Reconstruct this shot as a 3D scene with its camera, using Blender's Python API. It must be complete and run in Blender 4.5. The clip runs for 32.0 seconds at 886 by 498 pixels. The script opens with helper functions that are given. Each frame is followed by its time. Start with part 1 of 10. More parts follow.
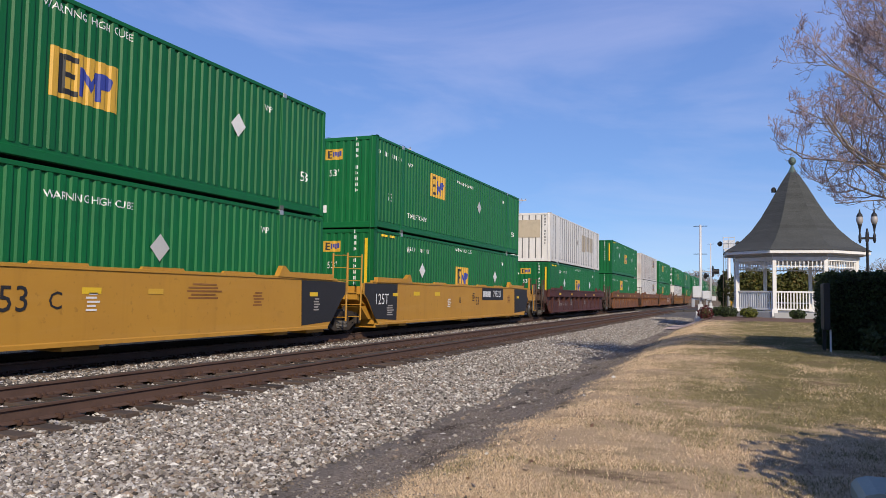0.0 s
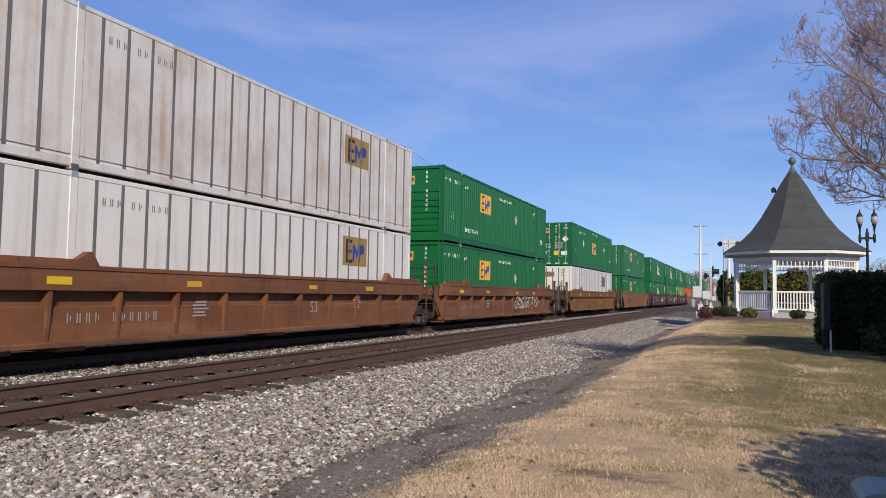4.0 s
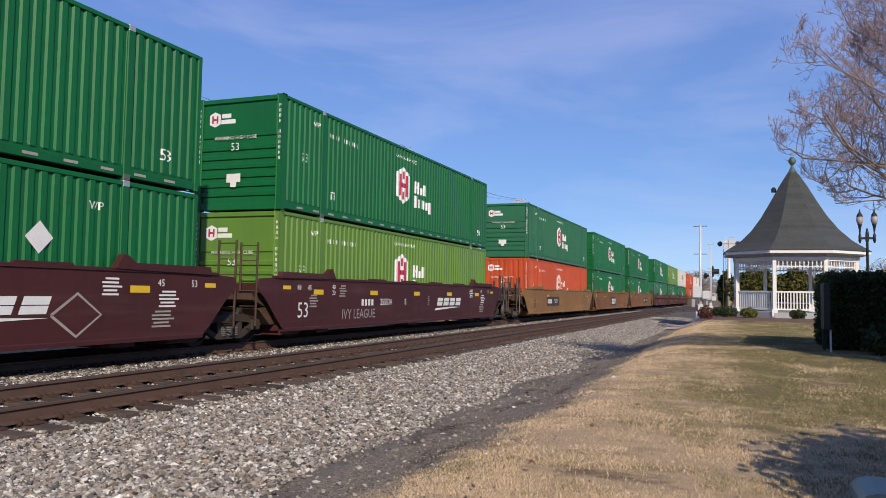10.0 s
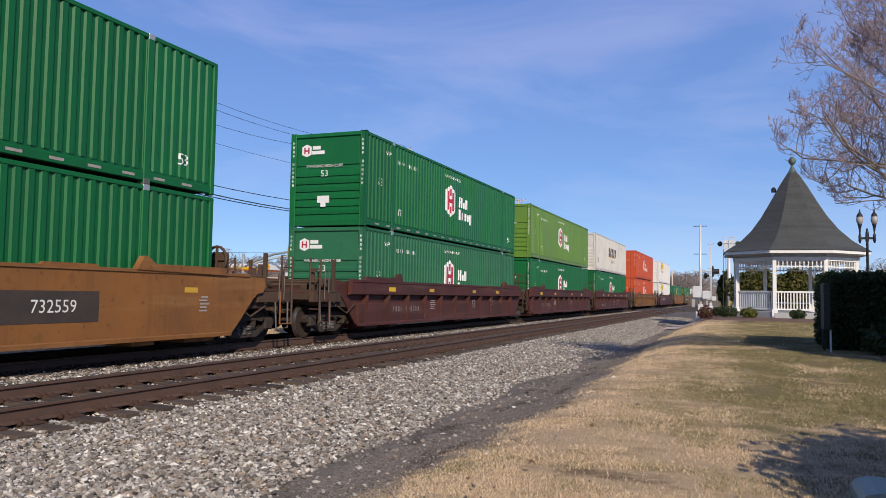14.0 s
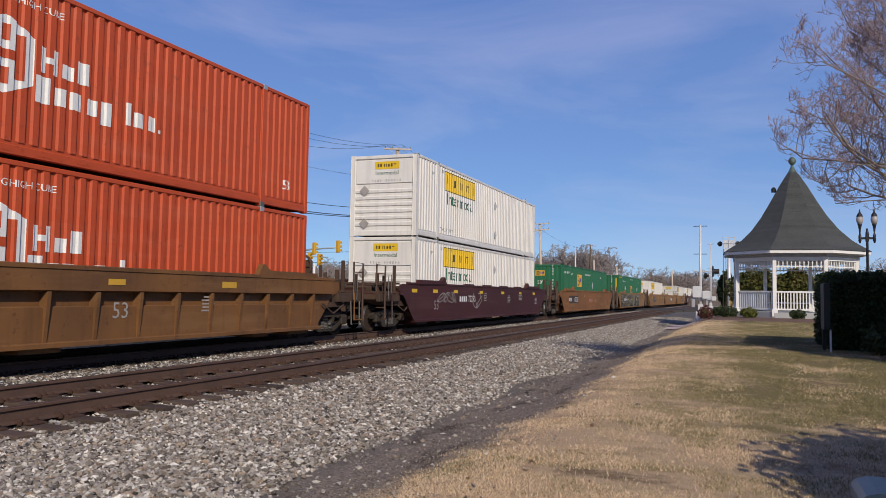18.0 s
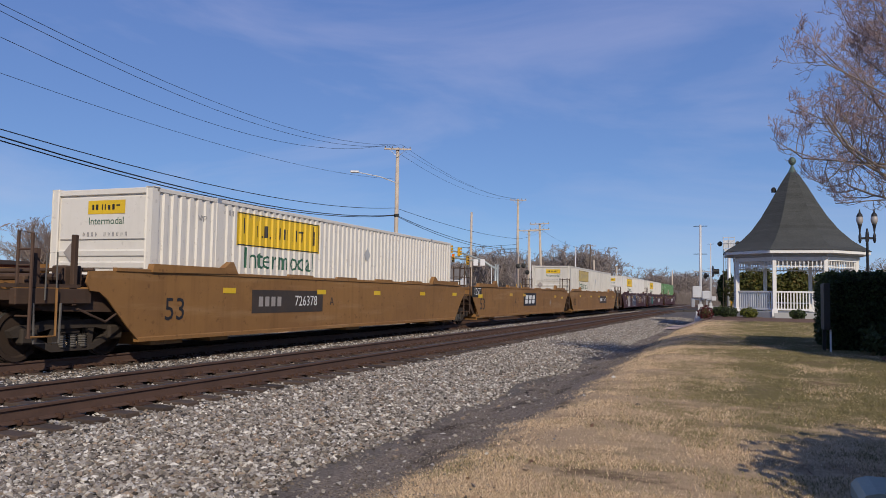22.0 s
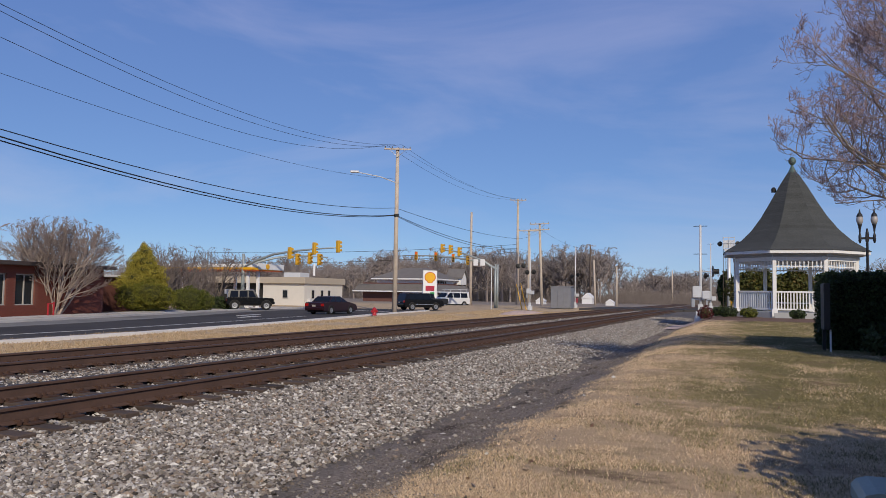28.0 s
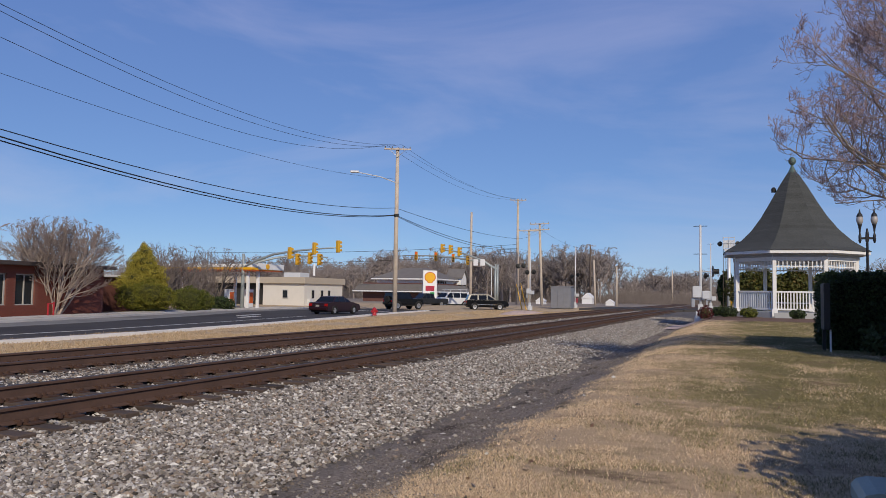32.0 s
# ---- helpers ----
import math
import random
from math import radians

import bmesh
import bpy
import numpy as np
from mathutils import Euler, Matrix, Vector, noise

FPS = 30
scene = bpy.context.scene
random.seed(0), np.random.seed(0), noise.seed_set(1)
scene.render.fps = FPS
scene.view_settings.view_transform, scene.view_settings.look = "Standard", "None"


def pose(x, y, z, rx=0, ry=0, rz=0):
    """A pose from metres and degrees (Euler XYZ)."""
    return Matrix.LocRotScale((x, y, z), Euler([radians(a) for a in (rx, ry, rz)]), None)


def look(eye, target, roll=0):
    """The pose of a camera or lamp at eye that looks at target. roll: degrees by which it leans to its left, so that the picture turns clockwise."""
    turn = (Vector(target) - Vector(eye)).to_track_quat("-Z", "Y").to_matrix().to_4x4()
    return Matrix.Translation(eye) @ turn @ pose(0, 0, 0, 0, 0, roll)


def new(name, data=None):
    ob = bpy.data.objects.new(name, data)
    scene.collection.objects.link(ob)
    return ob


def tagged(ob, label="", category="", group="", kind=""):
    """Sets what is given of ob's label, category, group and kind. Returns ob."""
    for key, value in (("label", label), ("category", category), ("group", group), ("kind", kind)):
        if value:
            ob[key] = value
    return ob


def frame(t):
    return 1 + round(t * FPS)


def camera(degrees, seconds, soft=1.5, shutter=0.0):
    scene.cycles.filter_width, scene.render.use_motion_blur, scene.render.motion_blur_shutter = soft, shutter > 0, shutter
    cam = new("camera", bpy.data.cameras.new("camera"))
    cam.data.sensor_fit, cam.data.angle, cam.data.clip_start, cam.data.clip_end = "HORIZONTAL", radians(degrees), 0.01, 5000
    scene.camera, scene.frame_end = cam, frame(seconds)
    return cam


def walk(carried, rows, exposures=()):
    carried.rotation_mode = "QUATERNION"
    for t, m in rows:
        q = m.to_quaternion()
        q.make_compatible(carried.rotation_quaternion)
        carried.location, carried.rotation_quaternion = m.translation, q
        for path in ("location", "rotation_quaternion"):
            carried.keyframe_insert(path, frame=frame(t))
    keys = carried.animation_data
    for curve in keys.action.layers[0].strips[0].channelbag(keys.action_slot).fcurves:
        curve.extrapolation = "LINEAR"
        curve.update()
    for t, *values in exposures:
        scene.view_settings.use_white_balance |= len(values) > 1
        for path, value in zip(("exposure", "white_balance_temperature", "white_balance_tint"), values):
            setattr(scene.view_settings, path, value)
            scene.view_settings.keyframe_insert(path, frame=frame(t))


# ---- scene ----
# ---------------------------------------------------------------- camera
EYE = (0.0, 0.0, 1.4)
YAW, PITCH, ROLL = radians(21.431), radians(3.351), 0.937
AHEAD = (-math.sin(YAW) * math.cos(PITCH), math.cos(YAW) * math.cos(PITCH), math.sin(PITCH))
VIEW = look(EYE, [e + 10 * a for e, a in zip(EYE, AHEAD)], ROLL)
cam = camera(59.845, 32.0, soft=0.7, shutter=0.0)
walk(cam, [(0, VIEW), (32, VIEW)], exposures=[(0, -0.12), (15, -0.14), (17, -0.32), (19, -0.42), (23, -0.50), (32, -0.50)])

# ---------------------------------------------------------------- light
SUN_FROM = Vector((0.50, -0.70, 0.50)).normalized()
SUN_EL = math.asin(SUN_FROM.z)
SUN_AZ = math.atan2(SUN_FROM.x, SUN_FROM.y)
sun_data = bpy.data.lights.new("sun", "SUN")
sun_data.energy, sun_data.angle, sun_data.color = 4.5, radians(0.55), (1.0, 0.87, 0.69)
sun = new("sun", sun_data)
sun.matrix_world = look((30, -40, 60), Vector((30, -40, 60)) - SUN_FROM)

world = bpy.data.worlds.new("sky")
scene.world = world
world.use_nodes = True
wn, wl = world.node_tree.nodes, world.node_tree.links
wn.clear()
w_out = wn.new("ShaderNodeOutputWorld")
w_bg = wn.new("ShaderNodeBackground")
w_sky = wn.new("ShaderNodeTexSky")
w_sky.sky_type, w_sky.sun_disc = "NISHITA", False
w_sky.sun_elevation, w_sky.sun_rotation = SUN_EL, SUN_AZ
w_sky.air_density, w_sky.dust_density, w_sky.ozone_density = 0.7, 0.0, 2.0
w_bg.inputs["Strength"].default_value = 0.13
# thin streaks of high cloud
w_co = wn.new("ShaderNodeTexCoord")
w_map = wn.new("ShaderNodeMapping")
w_map.inputs["Rotation"].default_value = (0, radians(8), radians(25))
w_map.inputs["Scale"].default_value = (1.0, 1.6, 5.0)
w_noise = wn.new("ShaderNodeTexNoise")
w_noise.inputs["Scale"].default_value, w_noise.inputs["Detail"].default_value = 1.6, 7.0
w_noise.inputs["Roughness"].default_value, w_noise.inputs["Distortion"].default_value = 0.55, 0.6
w_ramp = wn.new("ShaderNodeValToRGB")
w_ramp.color_ramp.elements[0].position, w_ramp.color_ramp.elements[1].position = 0.46, 0.80
w_ramp.color_ramp.elements[1].color = (0.50, 0.50, 0.50, 1)
w_mix = wn.new("ShaderNodeMixRGB")
w_mix.inputs[2].default_value = (5.8, 5.9, 7.6, 1)
wl.new(w_co.outputs["Generated"], w_map.inputs["Vector"])
wl.new(w_map.outputs["Vector"], w_noise.inputs["Vector"])
wl.new(w_noise.outputs["Fac"], w_ramp.inputs["Fac"])
wl.new(w_ramp.outputs["Color"], w_mix.inputs[0])
w_even = wn.new("ShaderNodeMixRGB")
w_even.inputs[0].default_value = 0.6
w_even.inputs[2].default_value = (1.61, 3.02, 6.45, 1)
wl.new(w_sky.outputs["Color"], w_even.inputs[1])
wl.new(w_even.outputs["Color"], w_mix.inputs[1])
w_tint = wn.new("ShaderNodeMixRGB")
w_tint.blend_type = "MULTIPLY"
w_tint.inputs[0].default_value = 1.0
w_tint.inputs[2].default_value = (0.97, 0.985, 1.045, 1)
wl.new(w_mix.outputs["Color"], w_tint.inputs[1])
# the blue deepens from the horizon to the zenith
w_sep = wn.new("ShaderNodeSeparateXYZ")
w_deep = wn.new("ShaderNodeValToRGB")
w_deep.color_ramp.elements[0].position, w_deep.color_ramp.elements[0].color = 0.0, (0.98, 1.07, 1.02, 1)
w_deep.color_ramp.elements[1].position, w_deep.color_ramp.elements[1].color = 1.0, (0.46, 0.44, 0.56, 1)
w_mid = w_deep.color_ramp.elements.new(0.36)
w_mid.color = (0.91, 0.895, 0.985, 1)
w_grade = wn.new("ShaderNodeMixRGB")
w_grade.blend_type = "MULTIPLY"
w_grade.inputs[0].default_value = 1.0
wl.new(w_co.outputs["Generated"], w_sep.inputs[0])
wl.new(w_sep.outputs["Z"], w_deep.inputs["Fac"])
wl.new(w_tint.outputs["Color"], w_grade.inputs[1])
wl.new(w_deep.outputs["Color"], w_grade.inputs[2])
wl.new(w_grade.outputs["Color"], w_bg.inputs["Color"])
wl.new(w_bg.outputs["Background"], w_out.inputs["Surface"])

# ---------------------------------------------------------------- materials


def mat(name, rgb, rough=0.6, metal=0.0, dark=None, stain=1.2, amount=0.5, grain=40.0, fine=0.12, bump=0.15,
        streak=0.0, random_tint=0.0, spec=0.5, alpha=None):
    """A painted or natural surface: base colour, a second colour in stains, fine grain, bump and streaks that run down."""
    m = bpy.data.materials.new(name)
    m.use_nodes = True
    n, l = m.node_tree.nodes, m.node_tree.links
    b = n["Principled BSDF"]
    b.inputs["Roughness"].default_value, b.inputs["Metallic"].default_value = rough, metal
    b.inputs["Specular IOR Level"].default_value = spec
    dark = dark or tuple(c * 0.6 for c in rgb)
    co = n.new("ShaderNodeTexCoord")
    big = n.new("ShaderNodeTexNoise")
    big.inputs["Scale"].default_value, big.inputs["Detail"].default_value = stain, 6.0
    big.inputs["Roughness"].default_value = 0.65
    ramp = n.new("ShaderNodeValToRGB")
    ramp.color_ramp.elements[0].position, ramp.color_ramp.elements[1].position = 0.45, 0.78
    ramp.color_ramp.elements[0].color, ramp.color_ramp.elements[1].color = (0, 0, 0, 1), (amount, amount, amount, 1)
    mix = n.new("ShaderNodeMixRGB")
    mix.inputs[1].default_value, mix.inputs[2].default_value = (*rgb, 1), (*dark, 1)
    small = n.new("ShaderNodeTexNoise")
    small.inputs["Scale"].default_value, small.inputs["Detail"].default_value = grain, 3.0
    vary = n.new("ShaderNodeHueSaturation")
    mul = n.new("ShaderNodeMath")
    mul.operation = "MULTIPLY_ADD"
    mul.inputs[1].default_value, mul.inputs[2].default_value = 2 * fine, 1 - fine
    l.new(co.outputs["Object"], big.inputs["Vector"])
    l.new(co.outputs["Object"], small.inputs["Vector"])
    l.new(big.outputs["Fac"], ramp.inputs["Fac"])
    if streak:
        mp = n.new("ShaderNodeMapping")
        mp.inputs["Scale"].default_value = (6.0, 6.0, 0.35)
        st = n.new("ShaderNodeTexNoise")
        st.inputs["Scale"].default_value, st.inputs["Detail"].default_value = 1.0, 5.0
        sr = n.new("ShaderNodeValToRGB")
        sr.color_ramp.elements[0].position, sr.color_ramp.elements[1].position = 0.5, 0.75
        sr.color_ramp.elements[1].color = (streak, streak, streak, 1)
        mx = n.new("ShaderNodeMath")
        mx.operation, mx.use_clamp = "ADD", True
        l.new(co.outputs["Object"], mp.inputs["Vector"])
        l.new(mp.outputs["Vector"], st.inputs["Vector"])
        l.new(st.outputs["Fac"], sr.inputs["Fac"])
        l.new(sr.outputs["Color"], mx.inputs[0])
        l.new(ramp.outputs["Color"], mx.inputs[1])
        l.new(mx.outputs["Value"], mix.inputs[0])
    else:
        l.new(ramp.outputs["Color"], mix.inputs[0])
    l.new(small.outputs["Fac"], mul.inputs[0])
    value = mul.outputs["Value"]
    if random_tint:
        info = n.new("ShaderNodeObjectInfo")
        rm = n.new("ShaderNodeMath")
        rm.operation = "MULTIPLY_ADD"
        rm.inputs[1].default_value, rm.inputs[2].default_value = 2 * random_tint, 1 - random_tint
        pr = n.new("ShaderNodeMath")
        pr.operation = "MULTIPLY"
        l.new(info.outputs["Random"], rm.inputs[0])
        l.new(rm.outputs["Value"], pr.inputs[0])
        l.new(value, pr.inputs[1])
        value = pr.outputs["Value"]
    l.new(value, vary.inputs["Value"])
    l.new(mix.outputs["Color"], vary.inputs["Color"])
    l.new(vary.outputs["Color"], b.inputs["Base Color"])
    if bump:
        bp = n.new("ShaderNodeBump")
        bp.inputs["Strength"].default_value, bp.inputs["Distance"].default_value = bump, 0.02
        l.new(small.outputs["Fac"], bp.inputs["Height"])
        l.new(bp.outputs["Normal"], b.inputs["Normal"])
    return m


def worn_mat(name, rgb, dark, pale, rough=0.65, wear=1.0):
    """Old paint on rolling stock: faded blotches, soot that has run down, pale scuffs, specks of rust, each piece its own."""
    m = bpy.data.materials.new(name)
    m.use_nodes = True
    n, l = m.node_tree.nodes, m.node_tree.links
    b = n["Principled BSDF"]
    b.inputs["Roughness"].default_value = rough
    b.inputs["Specular IOR Level"].default_value = 0.3
    co, info, add = n.new("ShaderNodeTexCoord"), n.new("ShaderNodeObjectInfo"), n.new("ShaderNodeVectorMath")
    sc = n.new("ShaderNodeVectorMath")
    sc.operation, add.operation = "SCALE", "ADD"
    sc.inputs[0].default_value = (17.0, 31.0, 5.0)
    l.new(info.outputs["Random"], sc.inputs["Scale"])
    l.new(co.outputs["Object"], add.inputs[0])
    l.new(sc.outputs[0], add.inputs[1])
    colour = None
    for stretch, scale, lo, hi, amount, to in (((1, 1, 1), 0.55, 0.38, 0.66, 0.85, dark), ((1, 0.22, 2.4), 1.2, 0.52, 0.70, 0.55, pale), ((4.0, 4.0, 0.28), 1.0, 0.52, 0.72, 0.30, tuple(c * 0.4 for c in dark)),
                                               ((1, 1, 1), 7.0, 0.60, 0.68, 0.55, (0.075, 0.032, 0.017)), ((1, 1, 1), 1.3, 0.60, 0.72, 0.55, tuple(c * 0.5 for c in dark))):
        mp, t, r, mx = n.new("ShaderNodeMapping"), n.new("ShaderNodeTexNoise"), n.new("ShaderNodeMapRange"), n.new("ShaderNodeMixRGB")
        mp.inputs["Scale"].default_value = stretch
        t.inputs["Scale"].default_value, t.inputs["Detail"].default_value, t.inputs["Roughness"].default_value = scale, 8.0, 0.62
        r.inputs["From Min"].default_value, r.inputs["From Max"].default_value, r.inputs["To Max"].default_value = lo, hi, min(amount * wear, 1.0)
        l.new(add.outputs[0], mp.inputs[0])
        l.new(mp.outputs[0], t.inputs["Vector"])
        l.new(t.outputs["Fac"], r.inputs["Value"])
        l.new(r.outputs["Result"], mx.inputs[0])
        if colour is None:
            mx.inputs[1].default_value = (*rgb, 1)
        else:
            l.new(colour, mx.inputs[1])
        mx.inputs[2].default_value = (*to, 1)
        colour = mx.outputs[0]
    l.new(colour, b.inputs["Base Color"])
    bp = n.new("ShaderNodeBump")
    bp.inputs["Strength"].default_value, bp.inputs["Distance"].default_value = 0.25, 0.02
    l.new(t.outputs["Fac"], bp.inputs["Height"])
    l.new(bp.outputs[0], b.inputs["Normal"])
    return m


def island_mat(name, colours, rough=0.9, bump=0.0):
    """Many small loose pieces in one mesh, each with a colour of its own out of a ramp."""
    m = bpy.data.materials.new(name)
    m.use_nodes = True
    n, l = m.node_tree.nodes, m.node_tree.links
    b = n["Principled BSDF"]
    b.inputs["Roughness"].default_value = rough
    b.inputs["Specular IOR Level"].default_value = 0.25
    g = n.new("ShaderNodeNewGeometry")
    r = n.new("ShaderNodeValToRGB")
    r.color_ramp.elements[0].color, r.color_ramp.elements[1].color = (*colours[0], 1), (*colours[-1], 1)
    for i, c in enumerate(colours[1:-1]):
        e = r.color_ramp.elements.new((i + 1) / (len(colours) - 1))
        e.color = (*c, 1)
    l.new(g.outputs["Random Per Island"], r.inputs["Fac"])
    no = n.new("ShaderNodeTexNoise")
    no.inputs["Scale"].default_value = 45.0
    hv = n.new("ShaderNodeHueSaturation")
    mu = n.new("ShaderNodeMath")
    mu.operation = "MULTIPLY_ADD"
    mu.inputs[1].default_value, mu.inputs[2].default_value = 0.7, 0.65
    co = n.new("ShaderNodeTexCoord")
    l.new(co.outputs["Object"], no.inputs["Vector"])
    l.new(no.outputs["Fac"], mu.inputs[0])
    l.new(mu.outputs["Value"], hv.inputs["Value"])
    l.new(r.outputs["Color"], hv.inputs["Color"])
    l.new(hv.outputs["Color"], b.inputs["Base Color"])
    return m


def glass_mat(name, rgb, rough=0.06):
    m = bpy.data.materials.new(name)
    m.use_nodes = True
    b = m.node_tree.nodes["Principled BSDF"]
    b.inputs["Base Color"].default_value = (*rgb, 1)
    b.inputs["Roughness"].default_value = rough
    b.inputs["Specular IOR Level"].default_value = 0.4
    return m


def glow_mat(name, rgb, strength):
    m = bpy.data.materials.new(name)
    m.use_nodes = True
    b = m.node_tree.nodes["Principled BSDF"]
    b.inputs["Base Color"].default_value = (*rgb, 1)
    b.inputs["Emission Color"].default_value = (*rgb, 1)
    b.inputs["Emission Strength"].default_value = strength
    return m


